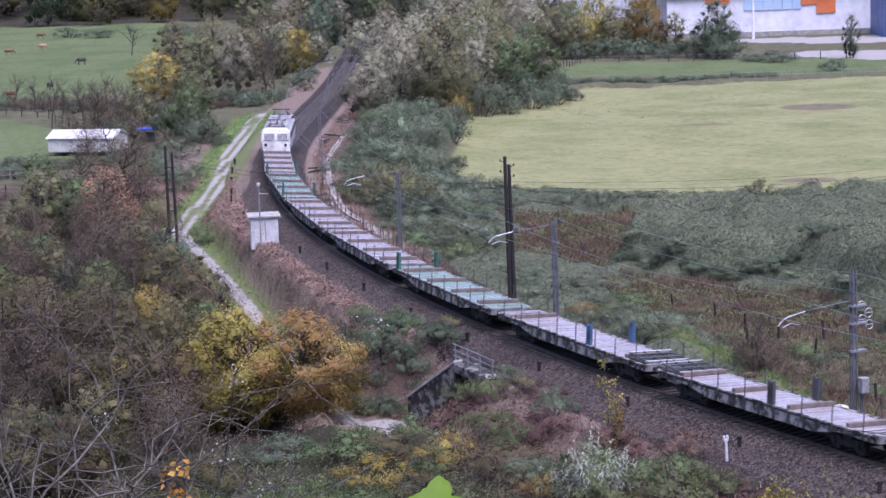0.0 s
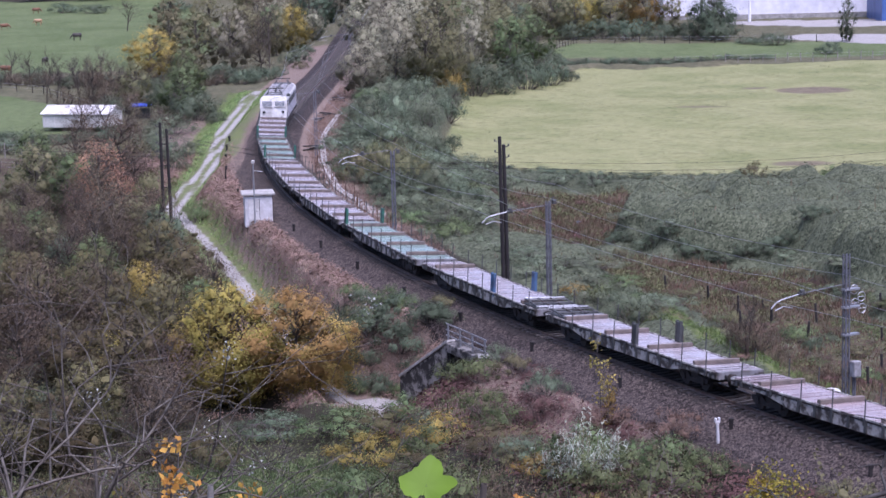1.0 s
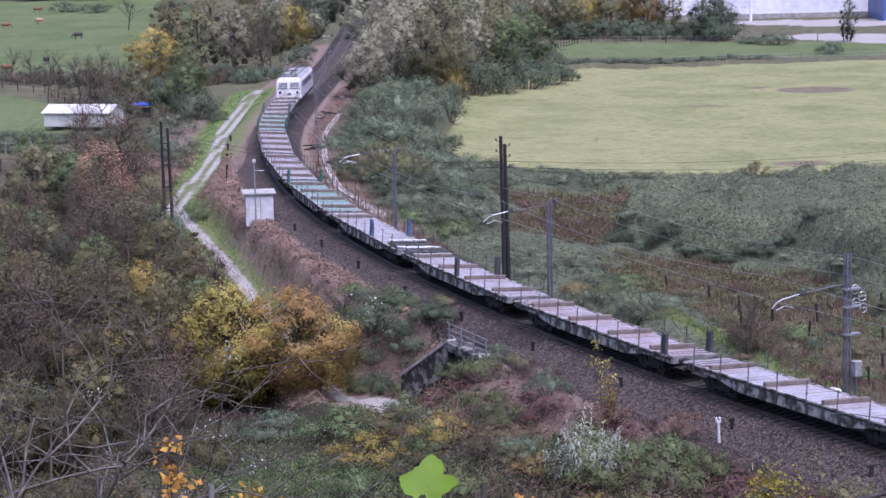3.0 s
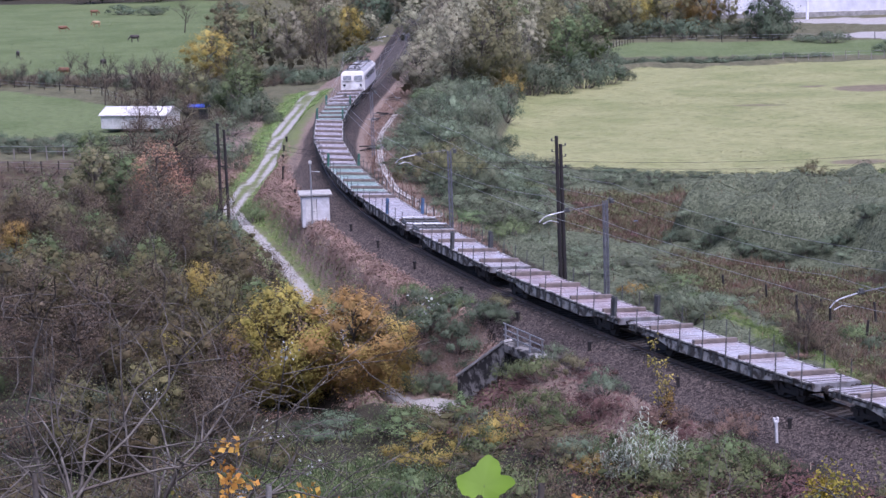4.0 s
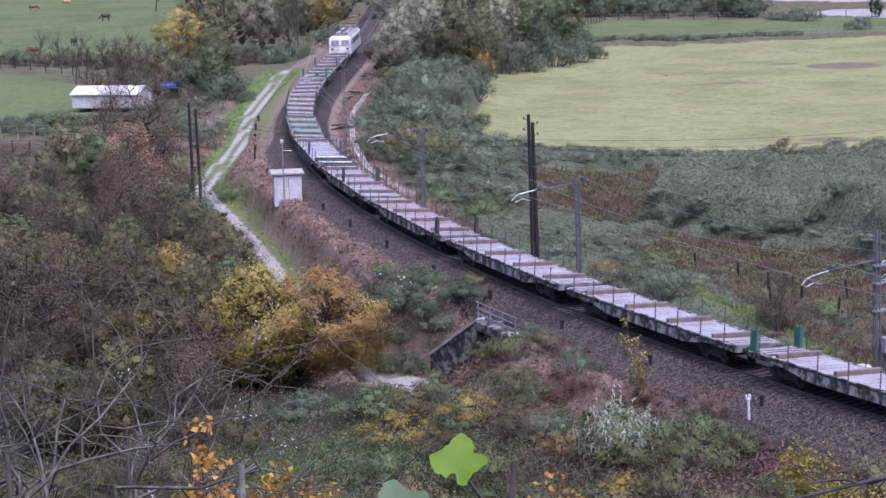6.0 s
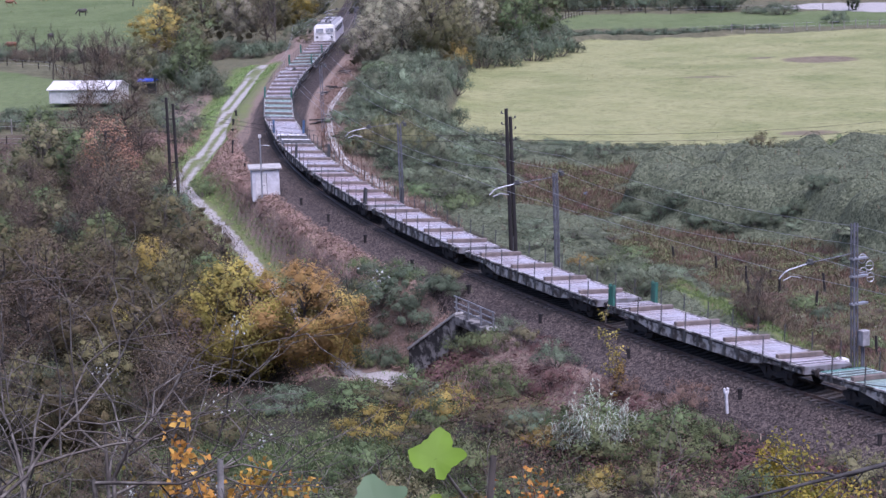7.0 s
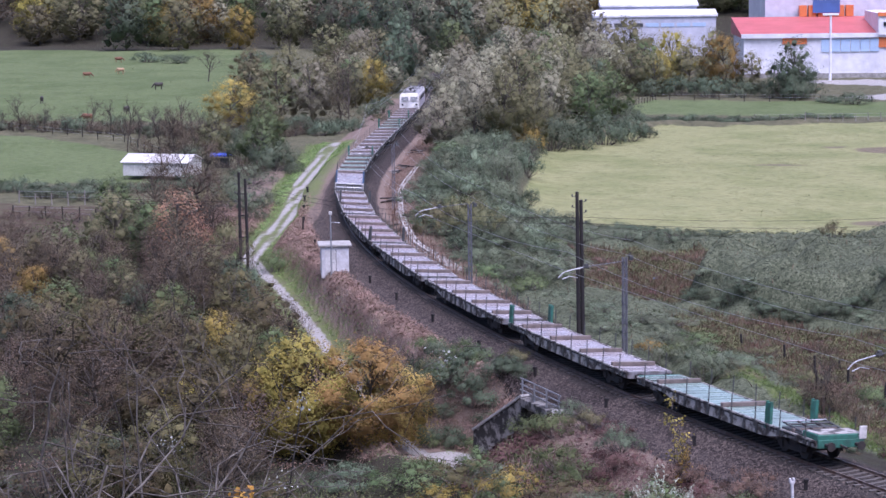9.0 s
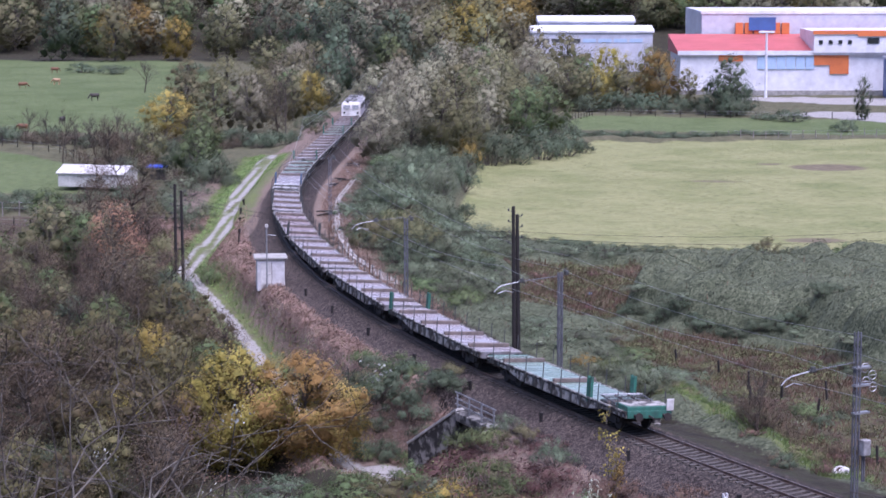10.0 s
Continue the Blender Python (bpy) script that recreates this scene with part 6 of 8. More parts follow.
PLAIN = dict(deck=WET_WOOD, steel=WAGON_PALE, post=DARK_POST, posts_at=(), bolsters=4, end=WAGON_STEEL, post_label="dark steel end stanchion",
             floor="wet grey plank floor", label="empty flat wagon with wet plank floor and timber bolsters")
STYLES = {
    "plain": PLAIN,
    "brown": {**PLAIN, "deck": BROWN_WOOD, "posts_at": (-8.3,), "floor": "wet brown plank floor", "label": "empty flat wagon with brown plank floor and dark stanchions"},
    "green": {**PLAIN, "deck": PALE_GREEN, "post": GREEN_STEEL, "posts_at": (8.0,), "post_label": "green steel end stanchion", "floor": "pale green plank floor",
              "label": "empty flat wagon with pale green floor and green stanchions"},
    "blue": {**PLAIN, "post": BLUE_STEEL, "posts_at": (-2.6,), "bolsters": 2, "post_label": "blue steel stanchion", "racks": -8.0,
             "label": "empty flat wagon with open plank floor and blue stanchions"},
    "rack": {**PLAIN, "racks": 8.0, "posts_at": (-0.9,), "label": "empty flat wagon with a folded end rack and plank floor"},
    "greenpost": {**PLAIN, "post": GREEN_STEEL, "posts_at": (8.7,), "post_label": "green steel end stanchion", "label": "empty flat wagon with a pair of green stanchions"},
    "green_end": {**PLAIN, "deck": PALE_GREEN, "post": GREEN_STEEL, "posts_at": (-8.0, 8.0), "post_label": "green steel end stanchion", "floor": "pale green plank floor",
                  "label": "empty flat wagon with pale green floor and four green stanchions"},
    "tail": {**PLAIN, "deck": PALE_GREEN, "post": GREEN_STEEL, "posts_at": (-4.6,), "end": GREEN_STEEL, "tail": True, "bolsters": 3, "racks": -6.7, "post_label": "green steel end stanchion", "floor": "pale plank floor",
             "label": "last flat wagon with green stanchions and green end beam"},
}


def locomotive():
    """An electric locomotive seen from behind and above."""
    ob = empty("locomotive", Matrix(), "dirty white electric locomotive hauling the empty wagons", "locomotive")
    L, w = 9.1, 1.47
    bm = bmesh.new()
    sect = [(-w, 1.05), (w, 1.05), (w, 3.0), (w - 0.12, 3.25), (w - 0.45, 3.46), (-w + 0.45, 3.46), (-w + 0.12, 3.25), (-w, 3.0)]
    rings = []
    for x, dz, s in ((-L, 0, 0.93), (-L + 0.05, 0, 1), (-L + 1.2, 0, 1), (L - 1.2, 0, 1), (L - 0.05, 0, 1), (L, 0, 0.93)):
        ring = []
        for y, z in sect:
            lean = 0.0
            if abs(x) > L - 0.1 and z > 2.0:
                lean = -math.copysign(min(1.0, (z - 2.0) / 1.46) * 0.6, x)
            ring.append(bm.verts.new((x + lean, y * s, z if s == 1 else 1.05 + (z - 1.05) * 0.985)))
        rings.append(ring)
    for a, b in zip(rings, rings[1:]):
        for i in range(len(sect)):
            f = bm.faces.new((a[i], a[(i + 1) % len(sect)], b[(i + 1) % len(sect)], b[i]))
            f.material_index = 1 if i in (1, 7) and a is not rings[0] and b is not rings[-1] and a is rings[2] else 2 if i in (3, 4, 5) and a is rings[2] else 0
    bm.faces.new(rings[0][::-1])
    bm.faces.new(rings[-1])
    bmesh.ops.recalc_face_normals(bm, faces=bm.faces[:])
    part("body", bm, [WHITE_PAINT, LILAC_PAINT, ROOF_GREY], ob)
    for sgn in (-1, 1):
        for y in (-0.68, 0.68):
            bm = bmesh.new()
            box(bm, -0.03, 0.03, -0.52, 0.52, -0.30, 0.30, 0.02)
            o = part("windscreen", bm, GREY_GLASS, ob, "dark cab windscreen")
            o.matrix_basis = Matrix.Translation((sgn * (L - 0.245), y, 2.62)) @ Matrix.Rotation(-sgn * math.atan2(0.6, 1.46), 4, "Y")
            bm = bmesh.new()
            box(bm, -0.02, 0.02, -0.6, 0.6, -0.38, 0.38, 0.02)
            o = part("window_frame", bm, WHITE_PAINT, ob)
            o.matrix_basis = Matrix.Translation((sgn * (L - 0.262), y, 2.62)) @ Matrix.Rotation(-sgn * math.atan2(0.6, 1.46), 4, "Y")
            bm = bmesh.new()
            rod(bm, (sgn * (L - 0.02), y * 1.5, 1.75), (sgn * (L + 0.05), y * 1.5, 1.75), 0.15, 12)
            part("headlight", bm, GLASS, ob)
            bm = bmesh.new()
            rod(bm, (sgn * (L - 0.1), y * 1.3, 1.06), (sgn * (L + 0.5), y * 1.3, 1.06), 0.1, 10)
            rod(bm, (sgn * (L + 0.5), y * 1.3, 1.06), (sgn * (L + 0.58), y * 1.3, 1.06), 0.24, 14)
            part("buffer", bm, DARK_STEEL, ob)
        bm = bmesh.new()
        box(bm, sgn * L - 0.12, sgn * L + 0.12, -1.4, 1.4, 0.55, 1.12, 0.03)
        part("buffer_beam", bm, DARK_STEEL, ob)
        bm = bmesh.new()
        rod(bm, (sgn * (L + 0.06), -1.1, 2.12), (sgn * (L + 0.06), 1.1, 2.12), 0.025, 6)
        part("grab_rail", bm, WHITE_PAINT, ob)
        # cab side windows and doors
        for y in (-1, 1):
            bm = bmesh.new()
            box(bm, sgn * (L - 1.3) - 0.35, sgn * (L - 1.3) + 0.35, y * 1.475 - 0.02, y * 1.475 + 0.02, 2.25, 2.9, 0.02)
            part("side_window", bm, GLASS, ob)
    for y in (-1, 1):
        for i in range(6):
            x = -5.2 + 2.05 * i
            bm = bmesh.new()
            for k in range(6):
                box(bm, x - 0.7, x + 0.7, y * 1.48 - 0.03, y * 1.48 + 0.03, 2.2 + 0.11 * k, 2.27 + 0.11 * k)
            part("louvre", bm, DARK_POST, ob)
        bm = bmesh.new()
        box(bm, -L + 0.3, L - 0.3, y * 1.36 - 0.1, y * 1.36 + 0.1, 0.72, 1.06)
        part("sill", bm, DARK_STEEL, ob)
    for x in (-6.6, 6.6):
        bm = bmesh.new()
        for y in (-0.75, 0.75):
            rod(bm, (x - 0.7, y, 3.62), (x + 0.7, y, 3.62), 0.07, 6)
            rod(bm, (x + 0.6, y, 3.65), (x - 0.8, y * 0.75, 3.95), 0.05, 6)
            rod(bm, (x - 0.8, y * 0.75, 3.95), (x + 0.5, y * 0.9, 4.05), 0.045, 6)
        panto = part("pantograph", bm, DARK_POST, ob, "folded dark pantograph")
        for q in ((-0.6, -0.6), (0.6, -0.6), (-0.6, 0.6), (0.6, 0.6)):
            bm = bmesh.new()
            rod(bm, (x + q[0], q[1], 3.45), (x + q[0], q[1], 3.66), 0.1, 8)
            part("insulator", bm, ROOF_GREY, panto)
        for k in (-0.1, 0.2):
            bm = bmesh.new()
            rod(bm, (x + 0.4 + k, -0.95, 4.07), (x + 0.4 + k, 0.95, 4.07), 0.055, 6)
            part("contact_strip", bm, DARK_STEEL, panto)
    for i, x in enumerate((-4.2, -2.2, 0, 2.2, 4.2)):
        bm = bmesh.new()
        box(bm, x - 0.8, x + 0.8, -0.75, 0.75, 3.45, 3.62 + 0.05 * (i % 2), 0.03)
        part("roof_hatch", bm, ROOF_GREY, ob)
    bm = bmesh.new()
    box(bm, -5.3, 5.3, -0.08, 0.08, 3.6, 3.8)
    part("roof_busbar", bm, DARK_POST, ob)
    for x in (-7.7, 7.7):
        bm = bmesh.new()
        box(bm, x - 0.5, x + 0.5, -1.0, 1.0, 3.45, 3.53, 0.02)
        part("roof_shield", bm, DARK_POST, ob)
    for x in (-5.6, 0.0, 5.6):
        bogie(ob, x, DARK_STEEL)
    return ob


ORDER = ["tail", "greenpost", "plain", "plain", "brown", "rack", "blue", "green", "plain", "plain", "green_end", "plain"]
VEHICLES = []
made = {}
for i, kind in enumerate(ORDER):
    if kind not in made:
        made[kind] = flat_wagon(STYLES[kind])
        v = made[kind]
    else:
        v = copy_thing(made[kind], Matrix())
    VEHICLES.append((v, TAIL - WL * (i + 0.5), 6.4))
VEHICLES.append((locomotive(), TAIL - WL * len(ORDER) - 9.7, 5.6))


def ride(s, pivot):
    """Pose of a vehicle whose middle is s along the line, canted with the curve."""
    a, b = on_track(s - pivot), on_track(s + pivot)
    way = (a - b).normalized()
    side = Vector((0, 0, 1)).cross(way).normalized()
    m = Matrix((way, side, way.cross(side))).transposed().to_4x4()
    m.translation = (a + b) / 2
    cant = 3.6 * float(step(205, 235, s))
    return m @ Matrix.Translation((0, -0.84, 0)) @ Matrix.Rotation(radians(cant), 4, "X") @ Matrix.Translation((0, 0.84, 0))


def motions():
    for ob, s0, pivot in VEHICLES:
        walk(ob, [(0.5 * k, ride(s0 - SPEED * 0.5 * k, pivot)) for k in range(21)])

MAST_STEEL = surface("dull_zinc", (0.17, 0.175, 0.195), (0.10, 0.10, 0.115), 0.6, 0.4, scale=2)
RUSTY = surface("rusty_iron", (0.16, 0.09, 0.06), (0.09, 0.06, 0.045), 0.8, 0.3, scale=4)
WIRE = surface("weathered_copper", (0.26, 0.27, 0.27), (0.18, 0.19, 0.19), 0.5, 0.5)

# ---------------------------------------------------------------- beside the line
def ground_z(x, y):
    return float(height(x, y)[0])


def hut():
    """Small whitewashed trackside cabin with a slab roof."""
    x, y = -15.25, 176.5
    m = pose(x, y, ground_z(x, y) - 0.05, 0, 0, 98)
    ob = empty("trackside_hut", m, "small whitewashed trackside cabin with a flat concrete roof", "hut")
    bm = bmesh.new()
    box(bm, -1.05, 1.05, -1.1, 1.1, -0.3, 2.25, 0.03)
    part("wall", bm, RENDERED, ob)
    bm = bmesh.new()
    box(bm, -1.25, 1.25, -1.32, 1.32, 2.25, 2.42, 0.03)
    part("roof_slab", bm, CONCRETE, ob)
    bm = bmesh.new()
    box(bm, -1.09, -1.05, -0.05, 0.80, 0.0, 1.95, 0.01)
    part("door", bm, WHITE_PAINT, ob, "pale steel door")
    bm = bmesh.new()
    box(bm, -1.08, -1.05, -0.09, -0.05, 0.0, 2.0)
    part("door_post", bm, DARK_POST, ob)
    bm = bmesh.new()
    rod(bm, (-1.12, 0.08, 1.0), (-1.12, 0.2, 1.0), 0.02, 6)
    part("handle", bm, DARK_POST, ob)
    px, py = -15.35, 174.6
    pole = empty("signal_post", pose(px, py, ground_z(px, py)), "slender pale grey post with a small side arm", "post")
    bm = bmesh.new()
    rod(bm, (0, 0, -0.3), (0, 0, 5.0), 0.07, 8, 0.05)
    part("shaft", bm, GALV, pole)
    bm = bmesh.new()
    rod(bm, (0, 0, 4.35), (0.75, 0, 4.3), 0.03, 6)
    part("arm", bm, GALV, pole)
    bm = bmesh.new()
    box(bm, -0.12, 0.12, -0.12, 0.12, 4.95, 5.2, 0.02)
    part("lamp_head", bm, WHITE_PAINT, pole)


hut()


def lineside_posts():
    """Short dark marker posts standing in the ballast."""
    base = None
    for s, d, h in ((369.8, -3.0, 0.6), (359.5, -3.0, 0.6), (349.2, -2.9, 0.6), (338.9, -2.8, 0.6), (328.9, -2.8, 0.6), (319.2, -2.9, 0.6), (308.7, -2.8, 0.6), (298.8, -2.9, 0.6), (290.1, -3.1, 0.6), (268, -4.6, 0.7), (252, -4.6, 0.6), (243, -4.5, 0.6), (235, -4.5, 0.6), (227, -4.5, 0.6)):
        p = on_track(s, d)
        m = pose(p.x, p.y, ground_z(p.x, p.y), 3 * math.sin(s), 4 * math.cos(s), s)
        if base is None:
            base = empty("marker_post", m, "short dark marker post in the ballast", "post", "marker posts along the track")
            bm = bmesh.new()
            box(bm, -0.09, 0.09, -0.07, 0.07, -0.2, 0.42, 0.015)
            part("shaft", bm, CREOSOTE, base)
            bm = bmesh.new()
            box(bm, -0.12, 0.12, -0.09, 0.09, 0.42, 0.58, 0.02)
            part("cap", bm, CREOSOTE, base)
        else:
            copy_thing(base, m)
    p = on_track(259, -5.0)
    tall = empty("signal_stub", pose(p.x, p.y, ground_z(p.x, p.y)), "dark iron stub post beside the track", "post")
    bm = bmesh.new()
    rod(bm, (0, 0, -0.2), (0.05, 0, 1.5), 0.07, 8)
    box(bm, -0.18, 0.18, -0.14, 0.14, -0.1, 0.2, 0.02)
    part("shaft", bm, CREOSOTE, tall)
    p = on_track(360.9, -4.75)
    white = empty("boundary_post", pose(p.x, p.y, ground_z(p.x, p.y), 2, -3, 20), "white concrete boundary post on the bank", "post")
    bm = bmesh.new()
    box(bm, -0.065, 0.065, -0.06, 0.06, -0.3, 1.05, 0.02)
    part("shaft", bm, RENDERED, white)
    bm = bmesh.new()
    for q in (-0.09, 0.09):
        box(bm, q - 0.05, q + 0.05, -0.06, 0.06, 1.05, 1.26, 0.02)
    box(bm, -0.12, 0.12, -0.065, 0.065, 0.98, 1.10, 0.02)
    part("head", bm, RENDERED, white)


lineside_posts()


def lattice_mast(s, d, h, box_on=False):
    """Galvanised lattice mast with a bracket arm for the overhead wire."""
    p = on_track(s, d)
    m = frame_at(s, d)
    m.translation.z = ground_z(p.x, p.y)
    ob = empty("catenary_mast", m, "galvanised lattice mast carrying the overhead line", "mast", "overhead line masts")
    a = 0.11
    for x in (-a, a):
        for y in (-a, a):
            bm = bmesh.new()
            box(bm, x - 0.03, x + 0.03, y - 0.03, y + 0.03, -0.3, h)
            part("leg", bm, MAST_STEEL, ob)
    n = int(h / 0.55)
    bm = bmesh.new()
    for i in range(n):
        z = 0.2 + i * (h - 0.3) / n
        z2 = z + (h - 0.3) / n
        sg = 1 if i % 2 else -1
        for q in (-a, a):
            rod(bm, (q, -a * sg, z), (q, a * sg, z2), 0.016, 4)
            rod(bm, (-a * sg, q, z), (a * sg, q, z2), 0.016, 4)
    part("lacing", bm, MAST_STEEL, ob)
    w = float(rail_z(s)) - m.translation.z           # the rails above the mast's foot
    bm = bmesh.new()
    rod(bm, (0, 0.1, w + 5.72), (0, d - 2.0, w + 5.55), 0.022, 6)
    part("tie_rod", bm, MAST_STEEL, ob)
    bm = bmesh.new()
    for k in range(5):
        rod(bm, (0, d - 2.0 + 0.085 * k, w + 5.52), (0, d - 1.95 + 0.085 * k, w + 5.52), 0.10, 8)
    box(bm, -0.09, 0.09, d - 1.95, d - 1.72, w + 5.45, w + 5.72, 0.02)
    part("insulator", bm, DARK_POST, ob)
    bm = bmesh.new()
    rod(bm, (0, d - 1.6, w + 5.50), (0, d - 0.55, w + 5.34), 0.036, 6)
    rod(bm, (0, d - 0.55, w + 5.34), (0, d - 0.25, w + 5.22), 0.036, 6)
    rod(bm, (0, d - 0.25, w + 5.22), (0, d + 0.05, w + 4.95), 0.032, 6)
    part("bracket_tube", bm, GALV, ob)
    bm = bmesh.new()
    rod(bm, (0, d - 1.25, w + 4.86), (0, d - 0.7, w + 5.0), 0.028, 6)
    rod(bm, (0, d - 0.7, w + 5.0), (0, d - 0.2, w + 4.84), 0.028, 6)
    part("steady_arm", bm, GALV, ob)
    if box_on:
        bm = bmesh.new()
        box(bm, -0.62, -0.22, -0.5, -0.05, 2.3, 3.1, 0.03)
        part("equipment_box", bm, ROOF_GREY, ob, "pale grey equipment cabinet on the mast")
        for z in (4.35, 5.75, 6.65):
            bm = bmesh.new()
            box(bm, -0.16, 0.16, -0.75, 0.2, z, z + 0.09)
            part("crossbar", bm, GALV, ob)
        for z, y0 in ((6.75, -0.5), (6.05, -0.55), (6.35, -0.95), (5.75, -1.0)):
            bm = bmesh.new()
            for k in range(14):
                b0, b1 = 6.2832 * k / 14, 6.2832 * (k + 1) / 14
                rod(bm, (0, y0 + 0.24 * math.cos(b0), z - 0.1 + 0.24 * math.sin(b0)), (0, y0 + 0.24 * math.cos(b1), z - 0.1 + 0.24 * math.sin(b1)), 0.022, 4)
            rod(bm, (0, y0 - 0.22, z - 0.1), (0, y0 + 0.22, z - 0.1), 0.02, 4)
            part("tension_wheel", bm, GALV, ob)
        for y0 in (-0.42, -0.30):
            bm = bmesh.new()
            rod(bm, (-0.2, y0, 0.9), (-0.2, y0, 2.3), 0.05, 6)
            part("counterweight", bm, MAST_STEEL, ob)
    else:
        bm = bmesh.new()
        rod(bm, (0, -0.15, h), (0, -0.4, h + 0.25), 0.04, 6)
        box(bm, -0.12, 0.12, -0.55, -0.3, h - 0.2, h + 0.1, 0.02)
        part("cap", bm, DARK_POST, ob)
    return ob


MASTS = [(358.7, 4.55, 8.5, True), (326.0, 4.45, 7.2, False), (293.0, 4.2, 6.7, False), (243, 4.4, 6.6, False), (150, 4.4, 6.6, False)]
for row in MASTS:
    lattice_mast(*row)


def wire(name, pts, r, mat, label, sag=0.3, steps=10):
    """A hung wire through the points."""
    cu = bpy.data.curves.new(name, "CURVE")
    cu.dimensions, cu.bevel_depth, cu.bevel_resolution = "3D", r, 0
    sp = cu.splines.new("POLY")
    out = []
    for a, b in zip(pts, pts[1:]):
        for k in range(steps):
            t = k / steps
            q = Vector(a).lerp(Vector(b), t)
            q.z -= sag * 4 * t * (1 - t)
            out.append(q)
    out.append(Vector(pts[-1]))
    sp.points.add(len(out) - 1)
    for p, q in zip(sp.points, out):
        p.co = (*q, 1)
    cu.materials.append(mat)
    ob = new(name, cu)
    return tagged(ob, label, "wire", "overhead wires")




def overhead():
    ss = [440, 398, 358.7, 326, 293, 243, 196, 150, 100, 50]
    for z, sag, r, d0 in ((6.55, 0.75, 0.014, 0.3), (5.35, 0.05, 0.014, 0.2)):
        wire("contact_wire" if z < 6 else "carrier_wire", [on_track(s, d0 + (0.25 if i % 2 else -0.25), z) for i, s in enumerate(ss)], r, WIRE, "thin hung wire above the railway track", sag)
    for d, z in ((5.0, 7.0), (4.4, 6.2)):
        wire("feeder_wire", [on_track(s, d if i > 1 else d, z) for i, s in enumerate(ss)], 0.012, WIRE, "thin feeder wire strung between the masts", 0.6)


overhead()


def wooden_pole(name, x, y, h, gap, label, turn=0.0, lean=0.0):
    """A pair of tarred poles bolted together, with insulator pins."""
    z = ground_z(x, y)
    ob = empty(name, pose(x, y, z, 0, lean, turn), label, "utility pole", "double poles")
    for k, dx in enumerate((-gap / 2, gap / 2)):
        bm = bmesh.new()
        rod(bm, (dx, 0, -0.6), (dx * 0.85, 0, h - 0.55 * k), 0.15, 10, 0.115)
        part("shaft", bm, CREOSOTE, ob)
    for i in range(4):
        zz = h * (0.2 + 0.2 * i)
        bm = bmesh.new()
        rod(bm, (-gap / 2 - 0.15, 0, zz), (gap / 2 + 0.15, 0, zz), 0.05, 6)
        part("bolt_spacer", bm, CREOSOTE, ob)
    for i in range(7):
        zz = h - 0.35 - 0.36 * i
        sg = 1 if i % 2 else -1
        bm = bmesh.new()
        rod(bm, (sg * gap / 2, 0, zz), (sg * (gap / 2 + 0.3), 0, zz + 0.05), 0.025, 5)
        rod(bm, (sg * (gap / 2 + 0.3), 0, zz + 0.03), (sg * (gap / 2 + 0.3), 0, zz + 0.2), 0.05, 6)
        part("insulator_pin", bm, DARK_POST, ob)
    return Vector((x, y, z))


pc = wooden_pole("double_pole", 3.75, 146.3, 10.6, 0.30, "pair of black tarred poles bolted together with insulator pins", 10, -0.6)
pl = wooden_pole("double_pole", -23.8, 186.5, 9.2, 0.62, "two black tarred poles standing close together", 0, -0.3)
pr = Vector((52, 214, -8.5))
for k, z in enumerate((8.9, 8.5)):
    wire("line_wire", [pl + Vector((0.4 * k, 0, z - 0.6)), pc + Vector((0, 0, z)), pr + Vector((0, 0, z - 0.4 - 0.5 * k))], 0.012, CREOSOTE, "thin dark wire strung between the poles", 0.9)
for k, z in enumerate((6.7, 6.3)):
    wire("line_wire", [pl + Vector((0, 0, z)), Vector((-60, 212, 3.5))], 0.012, CREOSOTE, "thin dark wire strung from the poles", 0.6)


def fence_post(p, h, mat, label, group, lean=(0, 0), w=0.06, name="fence_post"):
    z = ground_z(p[0], p[1])
    ob = empty(name, pose(p[0], p[1], z, lean[0], lean[1], 13 * p[0]), label, "post", group)
    bm = bmesh.new()
    rod(bm, (0, 0, -0.3), (0, 0, h), w, 7, w * 0.9)
    part("shaft", bm, mat, ob)
    return ob


for i, (x, y) in enumerate(((21.1, 143.6), (19.1, 143.6), (21.6, 150.7), (19.7, 149.4), (22.7, 138.7), (26.1, 131.9), (23.8, 124.2), (18.1, 153), (15.6, 158), (24.5, 146), (27.5, 139), (29.5, 150))):
    fence_post((x, y), 1.1 + 0.25 * math.sin(i * 2.3), CREOSOTE, "dark weathered wooden fence post in the weeds", "fence posts in the weeds", (4 * math.sin(i), 5 * math.cos(i * 1.7)), 0.09)
fence_post((17.2, 126.5), 1.25, GREY_BARK, "pale grey tree stump among weeds", "", (0, 3), 0.13, "tree_stump")
for i in range(17):
    s = 290 - 2.6 * i
    p = on_track(s, 4.6 + 0.4 * math.sin(i * 1.3) - 0.05 * i)
    fence_post((p.x, p.y), 1.35, RUSTY, "rusty steel fence post beside the footpath", "fence along the footpath", (2 * math.sin(i), 2 * math.cos(i)), 0.035)

